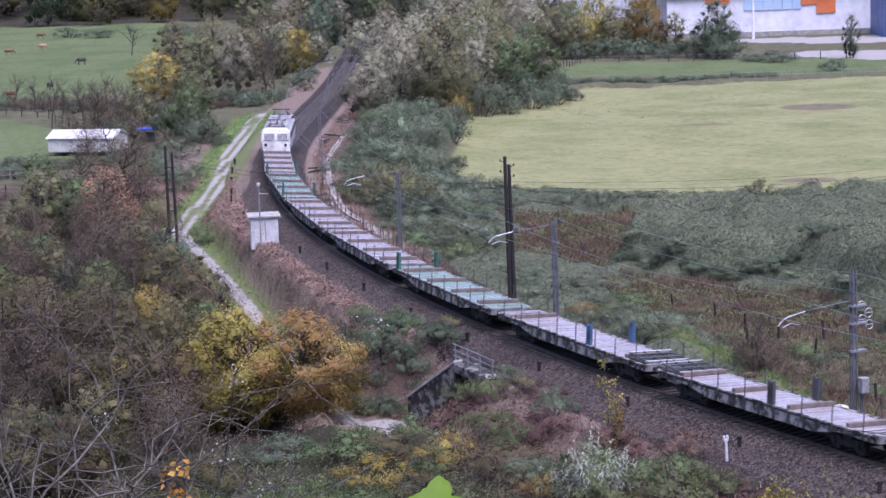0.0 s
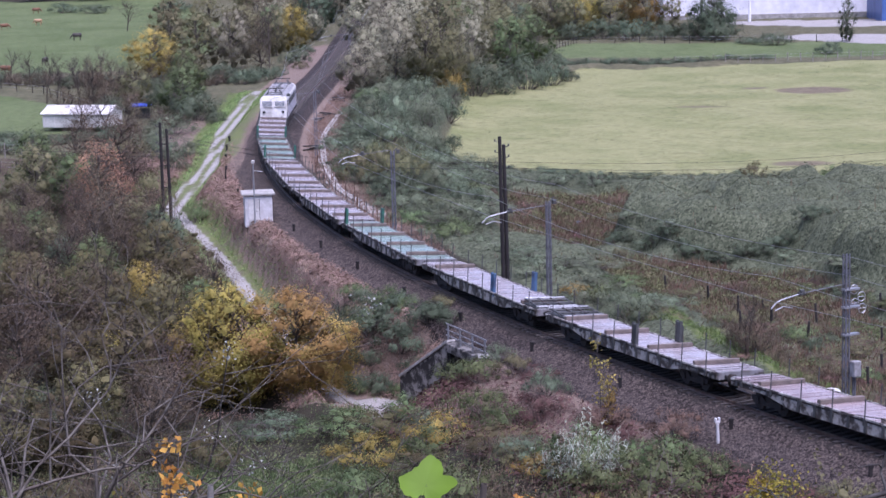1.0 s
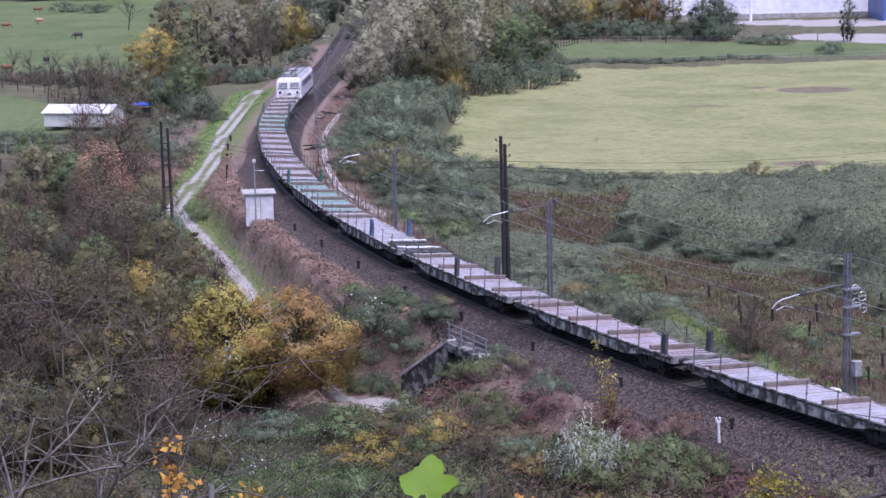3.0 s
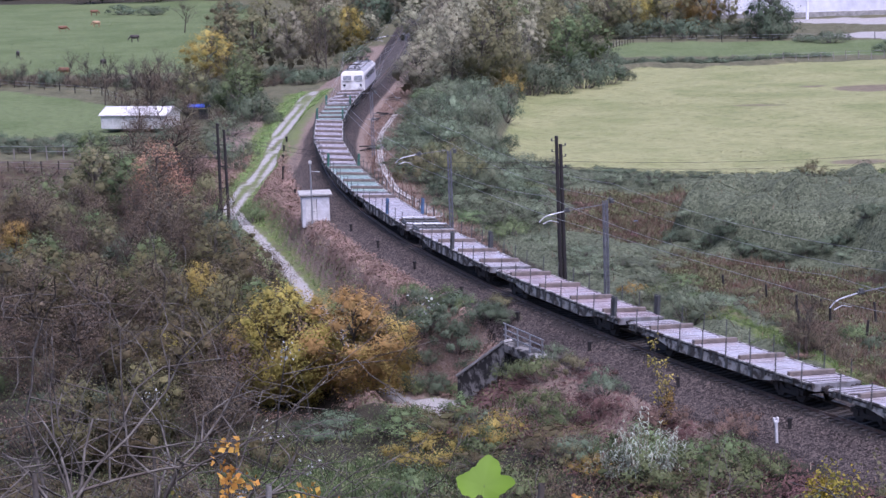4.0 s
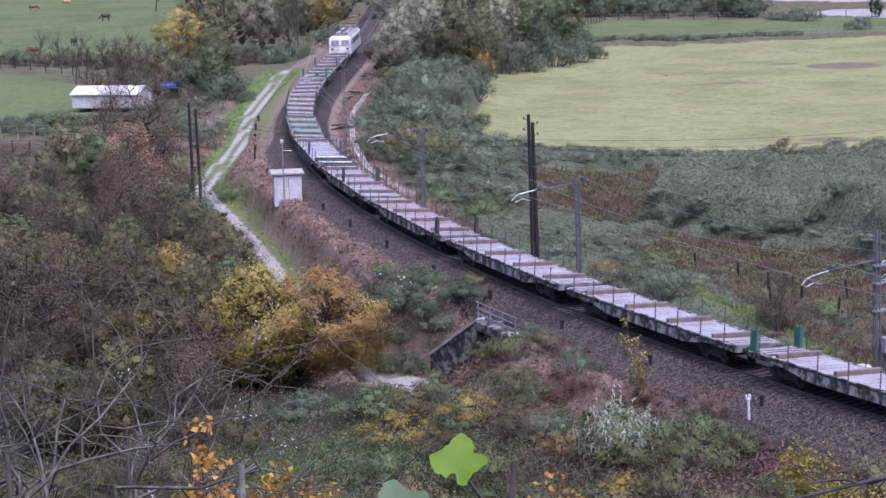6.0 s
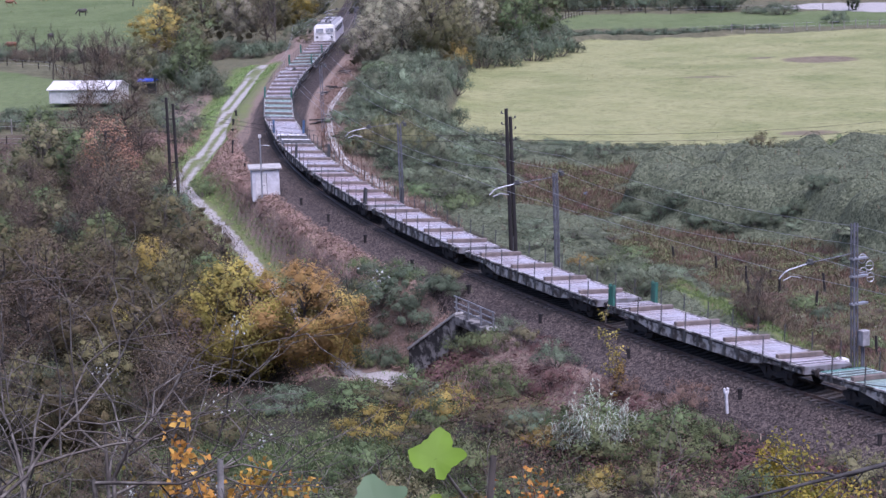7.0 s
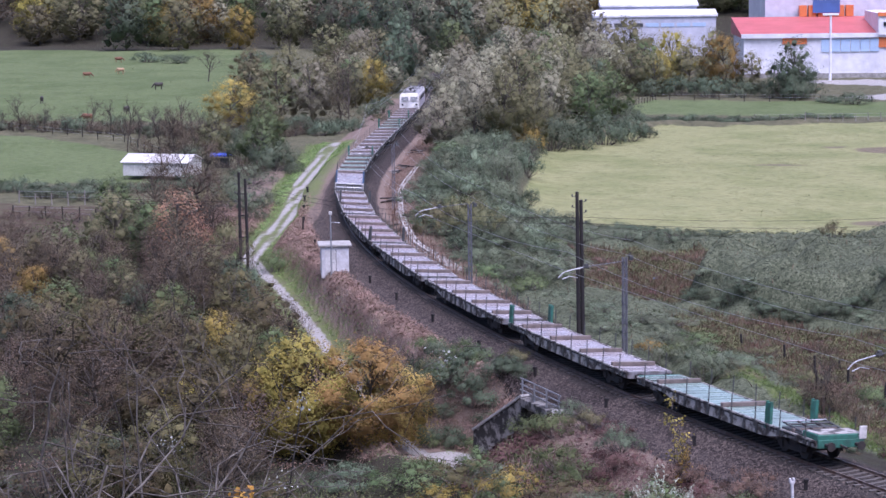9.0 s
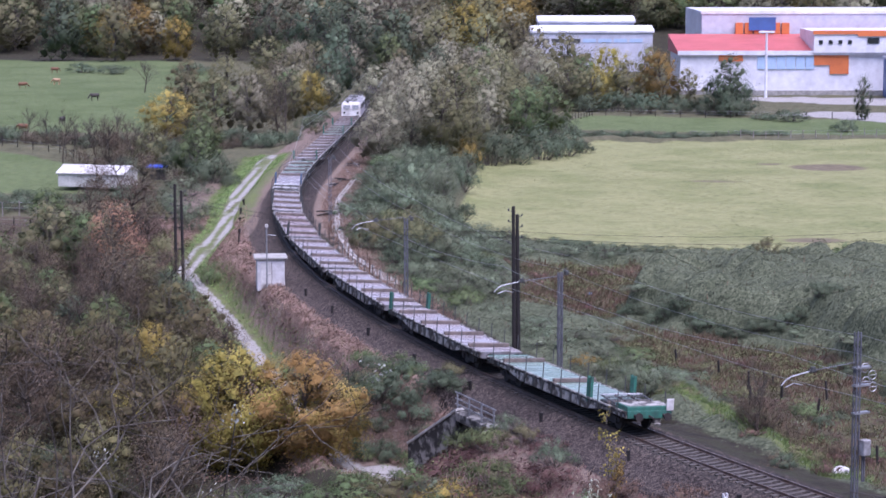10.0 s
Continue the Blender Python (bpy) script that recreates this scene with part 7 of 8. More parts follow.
# ---------------------------------------------------------------- farther off
def greenhouse_shed():
    """Long white shed with a low gabled roof, and a blue shelter."""
    ob = empty("white_shed", pose(-45.2, 275.6, -3.2, 0, 0, -14), "long white shed with a low gabled sheet roof", "shed")
    bm = bmesh.new()
    box(bm, -4.4, 4.4, -2.2, 2.2, 0, 1.75, 0.03)
    part("wall", bm, PALE_SHEET, ob)
    for sg in (-1, 1):
        bm = bmesh.new()
        prism(bm, [(0, 2.6), (sg * 2.45, 1.72), (sg * 2.45, 1.64), (0, 2.5)], -4.6, 4.6)
        part("roof_sheet", bm, WHITE_PAINT, ob)
        bm = bmesh.new()
        prism(bm, [(-2.2, 1.75), (2.2, 1.75), (0, 2.5)], sg * 4.36 - 0.03, sg * 4.36 + 0.03)
        part("gable", bm, PALE_SHEET, ob)
    for i in range(7):
        bm = bmesh.new()
        box(bm, -4.2 + 1.4 * i - 0.04, -4.2 + 1.4 * i + 0.04, -2.26, -2.2, 0, 1.75)
        part("rib", bm, WHITE_PAINT, ob)
    sh = empty("blue_shelter", pose(-38.6, 281.2, -3.1, 0, 0, -8), "small shelter with a bright blue tarpaulin roof", "shelter")
    bm = bmesh.new()
    prism(bm, [(-0.8, 1.75), (0, 2.0), (0.8, 1.75), (0.8, 1.62), (0, 1.85), (-0.8, 1.62)], -1.3, 1.3, "y")
    top = part("tarpaulin", bm, BLUE_TARP, sh)
    top.rotation_euler = (0, 0, radians(90))
    for x in (-1.15, 1.15):
        for y in (-0.7, 0.7):
            bm = bmesh.new()
            rod(bm, (x, y, -0.1), (x, y, 1.7), 0.05, 6)
            part("leg", bm, CREOSOTE, sh)
    bm = bmesh.new()
    box(bm, -1.0, 1.0, 0.45, 0.6, 0, 1.3, 0.02)
    part("back_panel", bm, DARK_POST, sh)


PALE_SHEET = surface("pale_plastic_sheet", (0.55, 0.55, 0.52), (0.40, 0.40, 0.37), 0.5)
BLUE_TARP = surface("blue_tarpaulin", (0.03, 0.06, 0.34), (0.02, 0.04, 0.2), 0.5)
greenhouse_shed()


def cow(x, y, turn, mat, label, lying=False):
    z = ground_z(x, y)
    ob = empty("cow", pose(x, y, z - (0.55 if lying else 0), 0, 0, turn), label, "cow", "cows on the meadow")
    bm = bmesh.new()
    rings = []
    for u, w, h, c in ((-0.85, 0.10, 0.12, 1.12), (-0.80, 0.26, 0.28, 1.08), (-0.4, 0.33, 0.36, 1.02), (0.1, 0.36, 0.40, 0.98), (0.5, 0.30, 0.36, 1.04), (0.78, 0.2, 0.26, 1.14), (0.86, 0.1, 0.15, 1.18)):
        rings.append([bm.verts.new((u, w * math.cos(6.2832 * k / 10), c + h * math.sin(6.2832 * k / 10))) for k in range(10)])
    for a, b in zip(rings, rings[1:]):
        for k in range(10):
            bm.faces.new((a[k], a[(k + 1) % 10], b[(k + 1) % 10], b[k]))
    bm.faces.new(rings[0][::-1])
    bm.faces.new(rings[-1])
    bmesh.ops.recalc_face_normals(bm, faces=bm.faces[:])
    part("body", bm, mat, ob)
    bm = bmesh.new()
    rod(bm, (0.75, 0, 1.15), (1.15, 0, 0.75), 0.17, 8, 0.13)
    rod(bm, (1.12, 0, 0.80), (1.38, 0, 0.42), 0.14, 8, 0.08)
    for sg in (-1, 1):
        rod(bm, (1.08, sg * 0.1, 0.86), (1.05, sg * 0.3, 0.92), 0.05, 5, 0.02)
    part("head", bm, mat, ob)
    for u in (-0.62, 0.58):
        for sg in (-1, 1):
            bm = bmesh.new()
            rod(bm, (u, sg * 0.2, 0.85), (u + 0.03, sg * 0.2, 0.4), 0.10, 7, 0.06)
            rod(bm, (u + 0.03, sg * 0.2, 0.42), (u, sg * 0.2, 0), 0.06, 7, 0.055)
            part("leg", bm, mat, ob)
    bm = bmesh.new()
    rod(bm, (-0.84, 0, 1.25), (-0.95, 0, 0.55), 0.03, 5, 0.05)
    part("tail", bm, mat, ob)


COW_DARK = surface("dark_hide", (0.035, 0.03, 0.028), (0.07, 0.06, 0.05), 0.8, scale=3)
COW_BROWN = surface("brown_hide", (0.17, 0.085, 0.045), (0.11, 0.05, 0.03), 0.8, scale=3)
COW_PALE = surface("tan_hide", (0.42, 0.28, 0.16), (0.30, 0.18, 0.10), 0.8, scale=3)
for x, y, turn, mat, col, lie in ((-95.4, 523, 20, COW_BROWN, "dark brown", 0), (-87, 479, 160, COW_PALE, "pale tan", 0), (-91.2, 463, 10, COW_BROWN, "brown", 0), (-70.3, 427, 205, COW_DARK, "black", 0),
                                  (-85.9, 394, 100, COW_DARK, "dark grey", 0), (-71, 359.5, 175, COW_BROWN, "reddish-brown", 1), (-66, 367.5, 80, COW_DARK, "black", 0)):
    cow(x, y, turn, mat, col + " cow " + ("lying" if lie else "grazing") + " on the green meadow", bool(lie))


def factory():
    """White industrial halls with red roof and orange panels, beyond the road."""
    W1 = surface("factory_white", (0.70, 0.70, 0.74), (0.58, 0.58, 0.62), 0.6, scale=0.08, fine=0.6, obj=False)
    W2 = surface("factory_grey", (0.52, 0.53, 0.60), (0.42, 0.43, 0.50), 0.6, scale=0.08, fine=0.6, obj=False)
    RED = surface("red_roof_sheet", (0.42, 0.10, 0.10), (0.34, 0.09, 0.085), 0.6, scale=0.2, obj=False)
    ORG = surface("orange_panel", (0.62, 0.17, 0.05), (0.50, 0.13, 0.04), 0.6, scale=0.3, obj=False)
    BLU = surface("blue_panel", (0.06, 0.13, 0.34), (0.05, 0.10, 0.25), 0.5, scale=0.3, obj=False)
    PALEBLUE = surface("pale_blue_glazing", (0.42, 0.55, 0.72), (0.36, 0.48, 0.64), 0.3, scale=0.5, obj=False)
    ob = empty("factory_hall", Matrix(), "white industrial hall with red roof and orange panels", "factory")
    bm = bmesh.new()
    box(bm, 45.6, 92, 462, 484, -5, 4.2)
    part("front_wall", bm, W1, ob)
    bm = bmesh.new()
    prism(bm, [(461.5, 4.2), (461.5, 4.8), (484, 7.6), (484, 4.2)], 45, 92.4)
    part("red_roof", bm, RED, ob)
    bm = bmesh.new()
    box(bm, 45, 92.4, 461.3, 461.5, 4.1, 5.0)
    part("fascia", bm, W1, ob)
    bm = bmesh.new()
    box(bm, 52.4, 120, 485, 520, -5, 12.4)
    part("rear_block", bm, W2, ob)
    bm = bmesh.new()
    box(bm, 52.2, 120.2, 484.8, 485, 11.9, 12.5)
    part("cornice", bm, W1, ob)
    for i in range(6):
        bm = bmesh.new()
        box(bm, 59.6 + 2.0 * i, 61.2 + 2.0 * i, 483.6, 484.8, 7.6, 10.0)
        part("orange_fin", bm, ORG, ob)
    bm = bmesh.new()
    box(bm, 62.4, 68.2, 483.2, 483.5, 8.4, 11.2)
    part("sign_board", bm, BLU, ob, "blue sign board")
    bm = bmesh.new()
    box(bm, 73, 96, 460.9, 480, 4.6, 9.0)
    part("office_wall", bm, W1, ob)
    bm = bmesh.new()
    box(bm, 72.8, 96.2, 460.6, 460.9, 8.4, 9.2)
    part("orange_trim", bm, ORG, ob)
    for x0, x1, z0, z1 in ((74.0, 74.8, 6.4, 7.2), (76.0, 76.8, 6.4, 7.2), (78.0, 78.8, 6.4, 7.2), (80.0, 80.8, 6.4, 7.2), (84.0, 86.4, 6.5, 7.7), (91.0, 92.4, 6.5, 7.7)):
        bm = bmesh.new()
        box(bm, x0, x1, 460.7, 460.9, z0, z1)
        part("office_window", bm, GLASS, ob)
    bm = bmesh.new()
    box(bm, 82.0, 92.6, 460.55, 460.7, 8.0, 8.5)
    part("orange_band", bm, ORG, ob)
    for x0, x1, z0, z1 in ((53.5, 58.5, 2.8, 4.2), (73.2, 80.4, 2.0, 5.0), (76.5, 80.4, 0.2, 2.0)):
        bm = bmesh.new()
        box(bm, x0, x1, 461.7, 462, z0, z1)
        part("orange_panel", bm, ORG, ob)
    for i in range(6):
        bm = bmesh.new()
        box(bm, 61.5 + 2.0 * i, 63.3 + 2.0 * i, 461.75, 462, 1.2, 3.8)
        part("glazed_panel", bm, PALEBLUE, ob)
    bm = bmesh.new()
    box(bm, 45.6, 92, 461.6, 462, -4.4, -3.2)
    part("plinth", bm, CONCRETE, ob)
    low = empty("storage_hall", Matrix(), "long pale storage halls behind trees", "factory")
    for k, (x0, x1, y0, z1) in enumerate(((17.5, 47, 545, 5.6), (20, 44, 566, 7.4))):
        bm = bmesh.new()
        box(bm, x0, x1, y0, y0 + 16, -5, z1)
        part("hall_wall", bm, W2, low)
        bm = bmesh.new()
        prism(bm, [(y0 - 0.4, z1), (y0 - 0.4, z1 + 0.5), (y0 + 8, z1 + 1.5), (y0 + 16, z1)], x0 - 0.4, x1 + 0.4)
        part("hall_roof", bm, W1, low)
        for i in range(7):
            bm = bmesh.new()
            box(bm, x0 + 1 + 3.8 * i, x0 + 4.2 + 3.8 * i, y0 - 0.12, y0, z1 - 2.4, z1 - 1.5)
            part("hall_window", bm, DARK_POST if i < 3 else PALEBLUE, low)
    blue = empty("blue_warehouse", Matrix(), "dark blue metal warehouse beside the road", "warehouse")
    bm = bmesh.new()
    box(bm, 86.5, 120, 440, 456, -5, 3.8)
    part("wall", bm, BLU, blue)
    bm = bmesh.new()
    box(bm, 86.2, 120.3, 439.7, 456.3, 3.8, 4.2)
    part("roof", bm, W2, blue)
    lamp = empty("street_lamp", pose(62.0, 452, -4.1), "tall white lighting column beside the road", "street lamp")
    bm = bmesh.new()
    rod(bm, (0, 0, -0.2), (0, 0, 13.2), 0.3, 8, 0.2)
    part("column", bm, W1, lamp)
    bm = bmesh.new()
    box(bm, -1.6, 1.6, -0.3, 0.3, 13.1, 13.5, 0.05)
    part("lamp_head", bm, W1, lamp)
    wall = empty("retaining_wall", Matrix(), "low dark wall along the far road", "wall")
    bm = bmesh.new()
    box(bm, 60, 130, 457.6, 458.2, -4.6, -3.0)
    part("coping", bm, CONCRETE, wall)


factory()


def field_fence(pts, n, h, mat, label, group, wired=True):
    for i in range(n):
        t = i / (n - 1) * (len(pts) - 1)
        k = min(int(t), len(pts) - 2)
        x = pts[k][0] + (pts[k + 1][0] - pts[k][0]) * (t - k)
        y = pts[k][1] + (pts[k + 1][1] - pts[k][1]) * (t - k)
        fence_post((x, y), h * (1 + 0.15 * math.sin(i * 5.1)), mat, label, group, (3 * math.sin(i * 2.2), 3 * math.cos(i)), 0.07)
    if wired:
        for z in (0.5 * h, 0.9 * h):
            wire("fence_wire", [(p[0], p[1], ground_z(*p) + z) for p in pts], 0.012, GALV, "thin fence wire along the pasture", 0.0, 4)


POST_WOOD = surface("weathered_fence_wood", (0.26, 0.24, 0.22), (0.16, 0.145, 0.13), 0.9, scale=4)
field_fence([(37, 356.5), (62, 356), (85, 355)], 26, 1.2, POST_WOOD, "pale weathered post of a pasture fence", "pasture fence")
field_fence([(18, 385), (24, 400), (70, 391.5)], 22, 1.2, CREOSOTE, "dark post of a pasture fence", "far pasture fence")
field_fence([(-78, 334), (-58, 318), (-47, 296)], 16, 1.2, CREOSOTE, "dark post of the meadow fence", "meadow fence")
field_fence([(-58, 252), (-46, 249)], 7, 1.5, POST_WOOD, "grey concrete post of a garden fence", "garden fence")
field_fence([(-56, 240), (-46, 236)], 6, 1.3, CREOSOTE, "dark post of a garden fence", "garden fence")


def timber_stack(s, d, turn, seed):
    """Old sleepers and planks thrown down beside the line."""
    rng = random.Random(seed)
    p = on_track(s, d)
    ob = empty("timber_stack", pose(p.x, p.y, ground_z(p.x, p.y), 0, 0, turn), "heap of discarded planks beside the track", "timber")
    for i in range(5):
        bm = bmesh.new()
        box(bm, -0.85, 0.85, -0.09, 0.09, -0.05, 0.05, 0.01)
        o = part("plank", bm, POST_WOOD if i % 2 else CREOSOTE, ob)
        o.matrix_basis = pose(rng.uniform(-0.4, 0.4), rng.uniform(-0.5, 0.5), 0.08 + 0.1 * i, rng.uniform(-4, 4), rng.uniform(-5, 5), rng.uniform(-35, 35))


timber_stack(236, 4.4, 20, 1)
timber_stack(206, 4.0, 70, 2)
timber_stack(199, 4.6, -20, 3)
timber_stack(179, 4.6, 40, 4)


def litter(x, y, mat, label, s=0.3, name="plastic_bag"):
    rng = random.Random(int(x * 91 + y * 7))
    bm = bmesh.new()
    bmesh.ops.create_icosphere(bm, subdivisions=2, radius=s)
    for v in bm.verts:
        v.co *= 0.65 + 0.6 * rng.random()
        v.co.z = v.co.z * 0.55
    ob = part(name, bm, mat)
    ob.location = (x, y, ground_z(x, y) + 0.35 * s)
    tagged(ob, label, "litter")


litter(20.6, 118.0, WHITE_PAINT, "crumpled white plastic sheet beside the track", 0.5, "plastic_sheet")
for x, y in ((15.2, 143.5), (16.6, 141.2), (17.1, 139.4)):
    litter(x, y, WHITE_PAINT, "small white plastic scrap in the weeds", 0.14, "plastic_scrap")
litter(11.4, 193, BLUE_STEEL, "bright blue plastic rag caught in the weeds", 0.35, "blue_rag")


# ---------------------------------------------------------------- the slope below the viewer
L_NEAR_ORANGE = foliage("near_orange_leaves", [(0.24, 0.10, 0.025), (0.32, 0.15, 0.035), (0.34, 0.20, 0.045), (0.20, 0.075, 0.03)], 0.3)
L_NEAR_YELLOW = foliage("near_yellow_leaves", [(0.20, 0.15, 0.025), (0.27, 0.19, 0.035), (0.15, 0.14, 0.035), (0.28, 0.14, 0.03)], 0.3)
L_NEAR_PALE = foliage("near_pale_leaves", [(0.30, 0.31, 0.29), (0.22, 0.23, 0.20), (0.38, 0.38, 0.37)], 0.2)


def crooked(rng, h, reach, thick, order, kids, start=0.25, push=(0, 0, 0), limb=1.0):
    """Winding limbs from one foot, with side branches and twigs."""
    segs, tips = [], []

    def grow(p, way, length, r, level):
        steps = 6 if level < 2 else 4
        pts = [np.array(p, float)]
        for i in range(steps):
            way = way + rng.normal(size=3) * (0.10 if level == 0 else 0.34)
            way[2] += 0.10 if level == 0 else 0.02
            way = way / np.linalg.norm(way)
            pts.append(pts[-1] + way * length / steps)
        end = max(0.006, 0.35 * r)
        for i in range(steps):
            segs.append((pts[i], pts[i + 1], r + (end - r) * i / steps, r + (end - r) * (i + 1) / steps))
        tips.append(pts[-1])
        if level >= order:
            tips.append(pts[2])
            return
        for k in range(kids[level]):
            first = start if level == 0 else 0.25
            t = first + (1 - first) * (k + rng.rand()) / kids[level]
            i = min(int(t * steps), steps - 1)
            q = pts[i] + (pts[i + 1] - pts[i]) * (t * steps - i)
            side = rng.normal(size=3)
            side[2] *= 0.7
            side /= np.linalg.norm(side)
            w2 = side * reach + way * (0.6 if level else 0.35) + np.array((0, 0, 0.12)) + np.array(push) * (1.0 if level == 0 else 0.25)
            grow(q, w2 / np.linalg.norm(w2), length * (0.45 + 0.3 * rng.rand()) * (limb if level == 0 else 1.0), max(0.006, r * (0.52 + 0.15 * rng.rand()) * (1 - 0.45 * t)), level + 1)

    grow((0, 0, -0.3), np.array([0.0, 0, 1]), h * 0.85, thick, 0)
    return segs, np.array(tips)


def near_tree(x, y, h, reach, seed, kids, leaf=None, n=0, size=0.1, label="", lump=0.35, bark=None, lean=0, turn=0, part_of=1.0, thick=0.011, group="trees on the near slope", start=0.25, push=(0, 0, 0), limb=1.0):
    """A bare or nearly bare tree on the slope close by; its leaves hang in small sprays."""
    rng = np.random.RandomState(seed)
    segs, tips = crooked(rng, h, reach, h * thick, len(kids), kids, start, push, limb)
    ob = empty("sapling" if h < 5 or n > 150 else "bare_tree", pose(x, y, ground_z(x, y) - 0.1, 0, lean, 0), label, "tree", group)
    v, f = pipe(segs[:6], 7)
    link_mesh("trunk", v, f, bark or NEAR_BARK, ob, smooth=True)
    v, f = tubes(segs[6:], 4)
    tagged(link_mesh("branch_mass", v, f, bark or NEAR_BARK, ob, smooth=True), kind="stuff")
    if n:
        use = tips[rng.rand(len(tips)) < part_of]
        k = rng.randint(len(use), size=n)
        c = use[k] + rng.normal(size=(n, 3)) * lump * 0.4
        v, f = quads_at(c, size * (0.6 + 0.8 * rng.rand(n)), rng, 0.5, 0.85)
        tagged(link_mesh("crown", v, f, leaf, ob), kind="stuff")
    return ob


NEAR_BARK = surface("lichened_bark", (0.05, 0.042, 0.034), (0.19, 0.176, 0.15), 0.9, scale=2.6, fine=25, depth=0.01, low=0.46, high=0.75)
NEAR_PALE_BARK = surface("barkless_wood", (0.30, 0.285, 0.26), (0.14, 0.13, 0.115), 0.9, scale=2.2, fine=25, depth=0.01)
GREY = "leafless grey tree with long crooked branches"
RIGHT = (1.3, 0, 0.25)
near_tree(-8.0, 36, 7.6, 0.9, 2, (5, 4, 3), label=GREY, start=0.62, push=RIGHT, thick=0.016)
near_tree(-6.4, 37, 7.6, 0.9, 3, (5, 4, 3), label=GREY, start=0.65, push=RIGHT, thick=0.015)
near_tree(-7.4, 35, 8.0, 1.1, 21, (5, 4, 3), label="leafless dark tree with tangled lichened twigs", start=0.6, thick=0.015, bark=BARK)
near_tree(-7.0, 42, 9.2, 0.9, 4, (6, 4, 4), L_NEAR_PALE, 420, 0.055, "leafless grey tree with a few silver leaves", part_of=0.05, thick=0.009, start=0.5)
near_tree(-9.4, 46, 10.6, 1.0, 5, (6, 4, 4), L_BROWN, 300, 0.08, "thin grey tree with a few withered leaves", part_of=0.2, thick=0.009, start=0.5)
near_tree(-2.4, 41, 7.2, 1.1, 6, (5, 4, 3), label="leafless grey shrub with crooked branches", thick=0.012, start=0.6)
near_tree(-0.6, 41, 6.6, 1.2, 7, (5, 5, 4), label="leafless shrub with tangled twigs", bark=BARK, thick=0.011, start=0.6)


def bough_tree(x, y, top, seed):
    """A dark tree whose bough reaches out low and almost level."""
    rng = np.random.RandomState(seed)
    ob = empty("bare_tree", pose(x, y, ground_z(x, y) - 0.1), "dark crooked tree with a long low bough", "tree", "trees on the near slope")
    rise = top - ground_z(x, y) + 0.1
    trunk = [(np.array((0, 0, -0.2)), np.array((-0.1, 0, 0.5 * rise)), 0.13, 0.11), (np.array((-0.1, 0, 0.5 * rise)), np.array((-0.3, 0, rise)), 0.11, 0.08)]
    v, f = pipe(trunk, 8)
    link_mesh("trunk", v, f, BARK_DARK, ob, smooth=True)
    segs, tips = crooked(rng, 5.4, 0.6, 0.062, 2, (6, 4), limb=0.6)
    out = np.array((-0.3, 0, rise))

    def swing(p):
        return out + np.array((-p[2], 0.6 * p[1], 0.75 * p[0] - 0.20 * p[2]))
    v, f = tubes([(swing(a), swing(b), r, r2) for a, b, r, r2 in segs], 5)
    tagged(link_mesh("bough", v, f, BARK_DARK, ob, smooth=True), kind="stuff")


BARK_DARK = surface("dark_wet_bark", (0.022, 0.019, 0.017), (0.07, 0.066, 0.06), 0.85, scale=2.6, fine=25, depth=0.01)
bough_tree(9.0, 37, 15.9, 6)
near_tree(5.5, 37, 7.5, 0.8, 18, (9, 5), L_NEAR_YELLOW, 3200, 0.058, "small tree with yellow autumn leaves", bark=BARK, part_of=0.9, thick=0.008, lump=0.32, start=0.80, limb=0.17)
near_tree(7.0, 38, 6.9, 0.8, 19, (9, 5), L_NEAR_YELLOW, 2400, 0.058, "small tree with yellow autumn leaves", bark=BARK, part_of=0.8, thick=0.008, lump=0.5, start=0.65, limb=0.35)
near_tree(7.6, 42, 7.9, 0.8, 22, (7, 4), L_OLIVE, 420, 0.085, "small tree with olive autumn leaves", bark=BARK, part_of=0.8, thick=0.008, lump=0.5, start=0.65, limb=0.4)
near_tree(-4.35, 37, 8.2, 0.5, 9, (10, 2), L_NEAR_ORANGE, 300, 0.12, "slender sapling with bright orange leaves", part_of=0.8, thick=0.005, lump=0.25, start=0.6, limb=0.16)
near_tree(-3.8, 37, 6.9, 0.7, 10, (9, 3), L_NEAR_ORANGE, 380, 0.115, "low sapling with orange leaves", part_of=0.6, thick=0.006, lump=0.28, start=0.6, limb=0.3)
near_tree(-4.9, 38, 6.6, 0.7, 11, (9, 3), L_NEAR_YELLOW, 260, 0.11, "low sapling with yellow leaves", part_of=0.6, thick=0.006, lump=0.28, start=0.6, limb=0.3)
near_tree(-3.0, 38, 6.4, 0.7, 15, (9, 3), L_NEAR_ORANGE, 260, 0.115, "low sapling with orange leaves", part_of=0.6, thick=0.006, lump=0.28, start=0.6, limb=0.3)
near_tree(0.5, 36, 6.2, 0.8, 12, (9, 4), L_NEAR_ORANGE, 460, 0.095, "low sapling with golden-orange leaves", part_of=0.8, thick=0.006, start=0.6, limb=0.3)
near_tree(1.2, 37, 5.9, 0.8, 16, (9, 4), L_NEAR_ORANGE, 300, 0.095, "low sapling with golden-orange leaves", part_of=0.8, thick=0.006, start=0.6, limb=0.3)
near_tree(3.2, 42, 6.0, 1.0, 13, (7, 4, 3), L_OLIVE, 420, 0.10, "thin shrub with olive leaves", bark=BARK, part_of=0.4, thick=0.006)
near_tree(4.4, 41, 6.2, 1.0, 17, (7, 4, 3), L_OLIVE, 480, 0.10, "thin shrub with olive leaves", bark=BARK, part_of=0.4, thick=0.006)
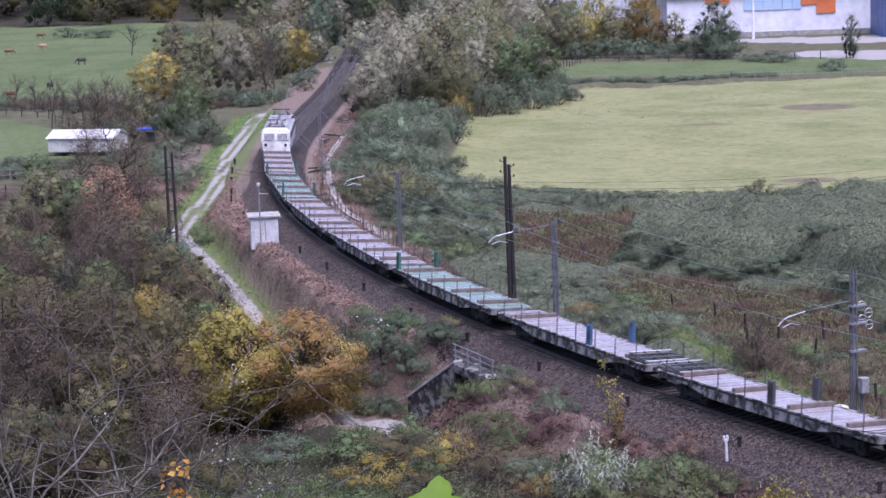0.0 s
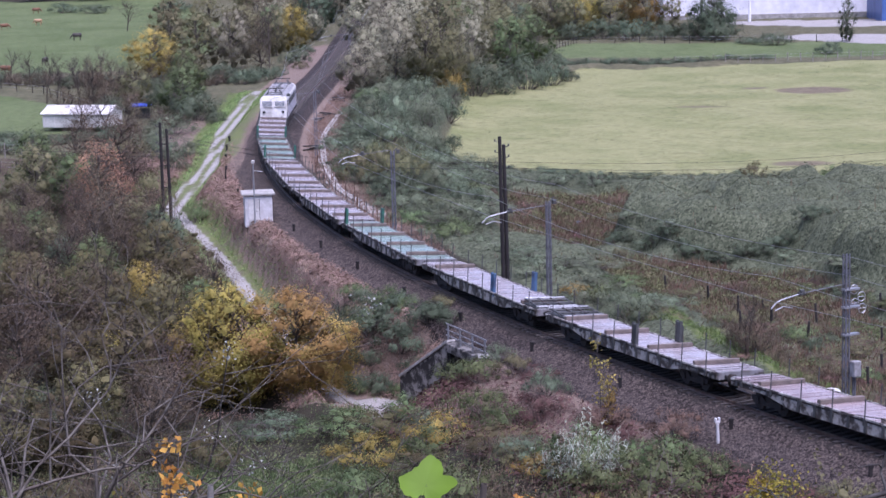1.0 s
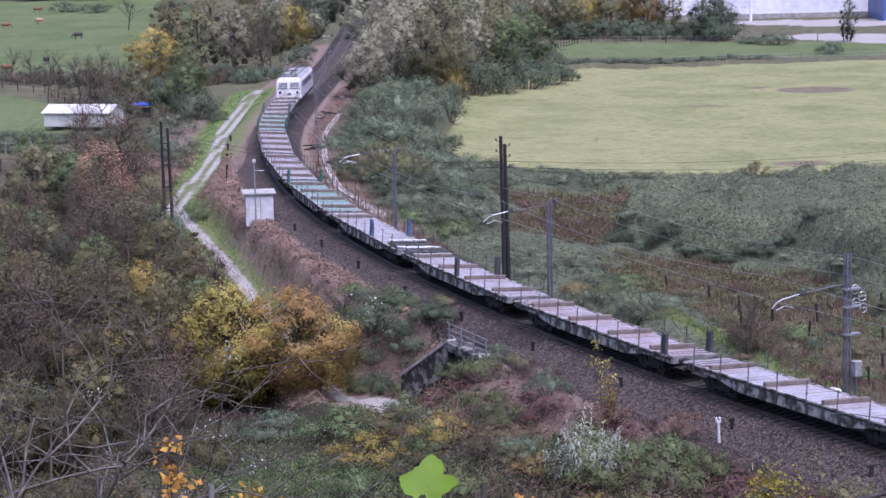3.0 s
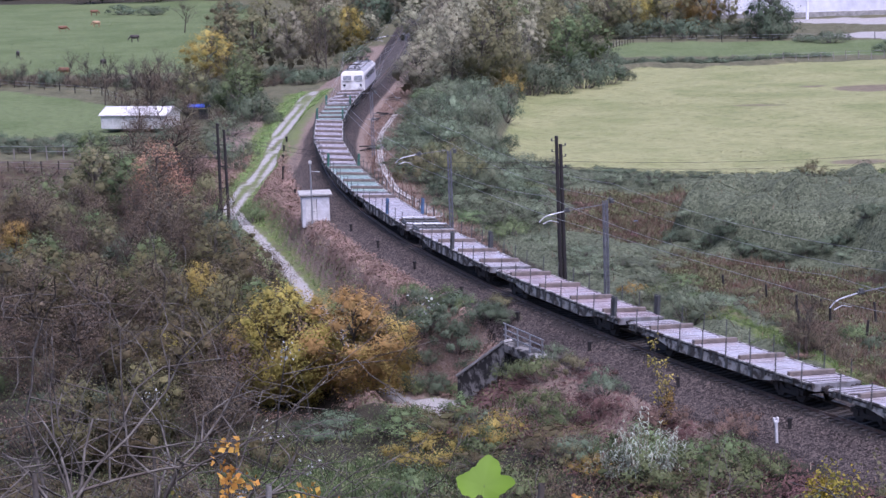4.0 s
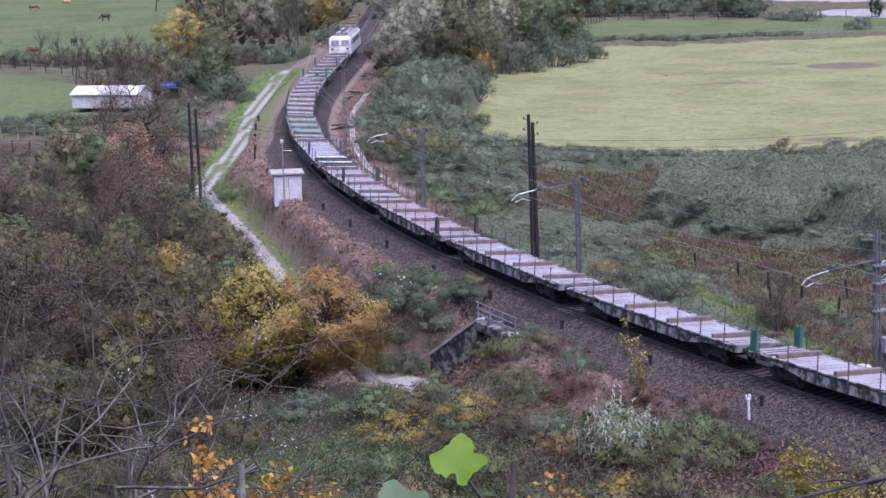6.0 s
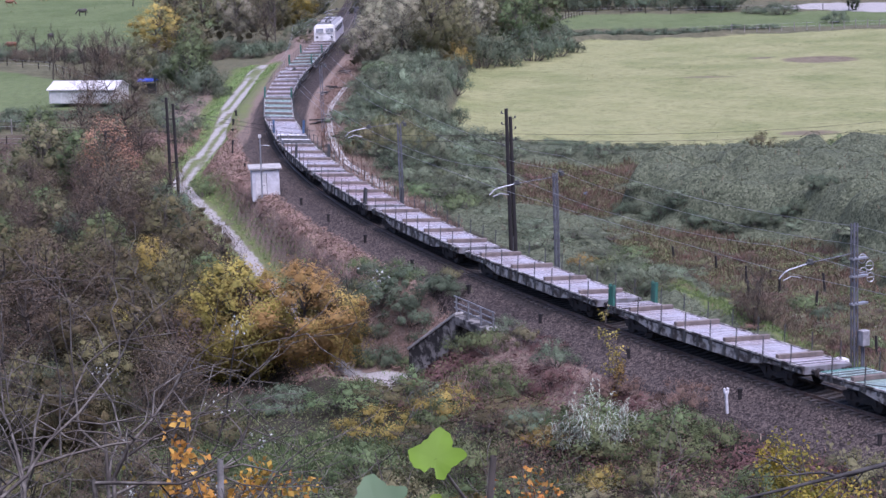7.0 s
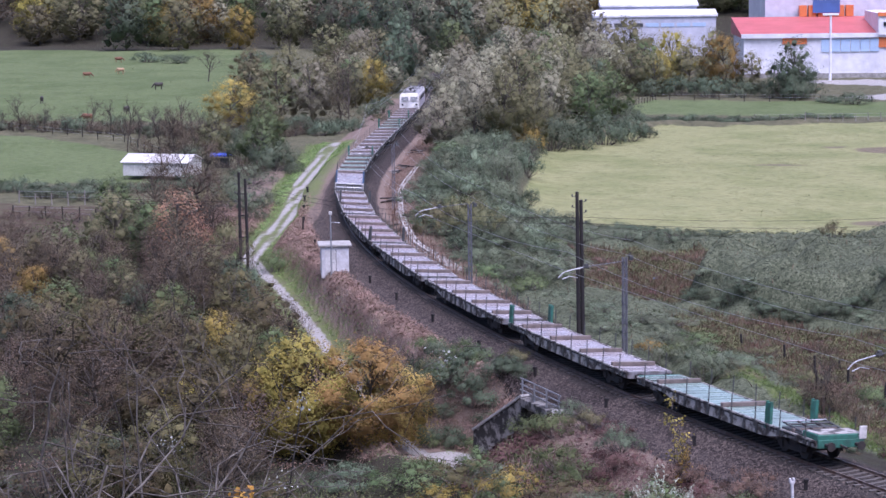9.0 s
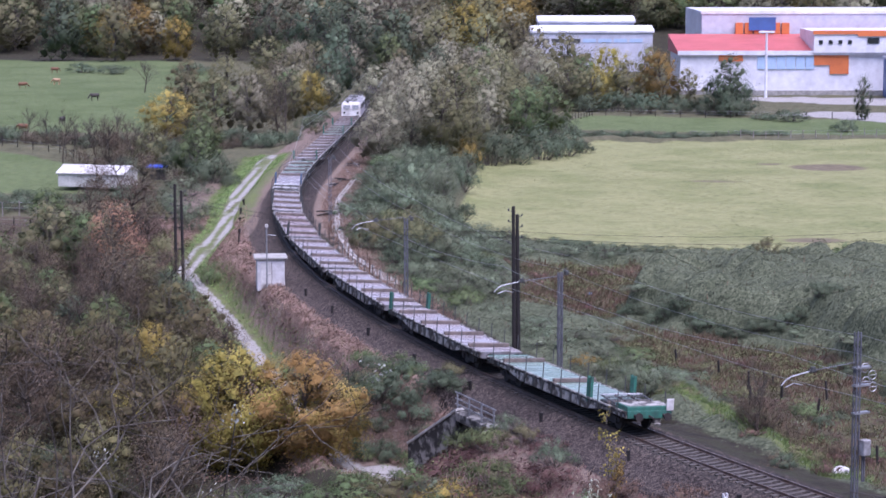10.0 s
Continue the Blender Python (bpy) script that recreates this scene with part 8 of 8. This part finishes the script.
for i, (x, y, h, sp) in enumerate(((-3.2, 37, 5.8, 1.3), (2.0, 38, 5.0, 1.2))):
    near_tree(x, y, h, sp, 40 + i, (6, 4, 3), label="leafless dark tree with tangled lichened twigs", turn=47 * i, lean=8 * math.sin(3 * i), thick=0.009)
snag = empty("dead_stem", pose(-4.45, 36.6, ground_z(-4.45, 36.6), 4, 3, 0), "broken pale dead trunk among the saplings", "tree stump")
v, f = pipe([(np.array((0, 0, -0.3)), np.array((0.05, 0, 3.2)), 0.10, 0.09), (np.array((0.05, 0, 3.2)), np.array((0.02, 0.03, 6.3)), 0.09, 0.05)], 8)
link_mesh("trunk", v, f, NEAR_PALE_BARK, snag, smooth=True)
# thin yellow and brown saplings on the railway bank
for i, (x, y, h, mat, n) in enumerate(((7.3, 109, 5.2, L_YELLOW, 150), (8.2, 108.4, 3.9, L_ORANGE, 200), (7.6, 107.6, 2.8, L_YELLOW, 220))):
    near_tree(x, y, h, 0.6, 80 + i, (11, 3), mat, n, 0.12, "thin sapling with loose yellow and brown leaves", lump=0.3, bark=BARK, turn=70 * i, part_of=0.8, thick=0.006, group="saplings on the bank", limb=0.22)


def silver_reeds():
    """Tall silvery canes with drooping leaves on the bank."""
    for i, (x, y, h) in enumerate(((5.4, 101.5, 3.3), (6.1, 101.8, 3.6), (7.6, 101, 2.9), (4.5, 102.5, 2.2), (6.9, 100.4, 2.4), (5.8, 100.6, 2.8))):
        rng = np.random.RandomState(60 + i)
        ob = empty("silver_cane", pose(x, y, ground_z(x, y)), "clump of tall silvery canes with drooping leaves", "grass", "silvery cane clumps")
        for k in range(10):
            vs, fs, segs = [], [], []
            a0, lean1 = rng.rand() * 6.2832, 0.22 * h * rng.rand()
            foot = np.array((0.30 * rng.normal(), 0.30 * rng.normal(), -0.1))
            top = foot + np.array((lean1 * math.cos(a0), lean1 * math.sin(a0), h * (0.6 + 0.45 * rng.rand())))
            for m in range(15):
                t = 0.25 + 0.75 * rng.rand()
                c0 = foot + (top - foot) * t
                a, L, w = rng.rand() * 6.2832, 0.30 + 0.40 * rng.rand(), 0.018 + 0.016 * rng.rand()
                sx, sy = -math.sin(a) * w, math.cos(a) * w
                p = None
                for j in range(4):
                    u = j / 3
                    c = c0 + np.array((0.7 * L * u * math.cos(a), 0.7 * L * u * math.sin(a), L * (1.05 * u - 1.1 * u * u)))
                    q = (len(vs), len(vs) + 1)
                    ww = 1 - 0.75 * u
                    vs += [(c[0] - sx * ww, c[1] - sy * ww, c[2]), (c[0] + sx * ww, c[1] + sy * ww, c[2])]
                    if p:
                        fs.append((p[0], p[1], q[1], q[0]))
                    p = q
            v, f = tubes([(foot, top, 0.014, 0.006)], 4)
            cane = link_mesh("cane", v, f, L_DRY, ob)
            tagged(link_mesh("leaf_mass", vs, fs, L_REED, cane), kind="stuff")


silver_reeds()


def vine_leaf():
    """Broad lobed leaf on a stem, an arm's length or two from the viewer."""
    FRESH = foliage("fresh_leaf", [(0.085, 0.14, 0.014), (0.10, 0.155, 0.02)], 0.4, 0.5, 0.05)
    DULL = foliage("dull_leaf", [(0.05, 0.085, 0.035), (0.085, 0.115, 0.07)], 0.3, 0.4, 0.05)
    ob = empty("vine", pose(0.02, 2.9, ground_z(0.02, 2.9)), "wild vine with broad fresh green leaves", "plant")
    base = ground_z(0.02, 2.9)

    def leaf(cx, cy, cz, size, turn, tip, mat, wob):
        pts = []
        for k in range(60):
            a = 6.2832 * k / 60
            lobe = max(math.exp(-((a - c + math.pi) % 6.2832 - math.pi) ** 2 / w) * r for c, w, r in ((0.0, 0.30, 1.0), (1.75, 0.35, 0.62), (-1.35, 0.18, 0.95), (-2.5, 0.2, 0.5)))
            r = 0.56 + 0.42 * lobe + 0.03 * math.sin(9 * a + wob) + 0.02 * math.sin(17 * a + 2 * wob)
            if abs(a - math.pi) < 0.25:
                r *= 0.55
            pts.append((r * math.cos(a), r * math.sin(a) * 0.92))
        bm = bmesh.new()
        rings = []
        for f in (0.25, 0.6, 0.85, 1.0):
            rings.append([bm.verts.new((size * f * u, size * f * v, size * 0.22 * (f * f) * (abs(v) - 0.4 * u))) for u, v in pts])
        mid = bm.verts.new((0, 0, 0))
        n = len(pts)
        for k in range(n):
            bm.faces.new((mid, rings[0][k], rings[0][(k + 1) % n]))
        for a, b in zip(rings, rings[1:]):
            for k in range(n):
                bm.faces.new((a[k], b[k], b[(k + 1) % n], a[(k + 1) % n]))
        for f in bm.faces:
            f.smooth = True
        o = part("leaf", bm, mat, ob)
        o.matrix_basis = Matrix.Translation((cx - 0.02, cy - 2.9, cz - base)) @ Matrix.Rotation(radians(tip), 4, "X") @ Matrix.Rotation(radians(turn), 4, "Z")

    leaf(*LEAF_1, 0.046, 75, 50, FRESH, 0)
    leaf(*LEAF_2, 0.048, 100, 40, DULL, 2)
    leaf(*LEAF_3, 0.030, 150, 35, FRESH, 4)
    segs = []
    p = np.array((0.0, 0.0, -0.1))
    for t in range(8):
        q = np.array((0.03 * math.sin(t), 0.02 * math.cos(2 * t), (t + 1) * (LEAF_1[2] - base - 0.03) / 8))
        segs.append((p, q, 0.006, 0.005))
        p = q
    for L in (LEAF_1, LEAF_2, LEAF_3):
        segs.append((p - np.array((0, 0, 0.12)), np.array((L[0] - 0.02, L[1] - 2.9, L[2] - base)), 0.003, 0.002))
    v, f = tubes(segs, 6)
    link_mesh("stem", v, f, BARK, ob, smooth=True)


LEAF_1, LEAF_2, LEAF_3 = (-0.0378, 2.7937, 25.393), (-0.1107, 2.6321, 25.3812), (-0.0424, 2.6787, 25.3557)
vine_leaf()

motions()
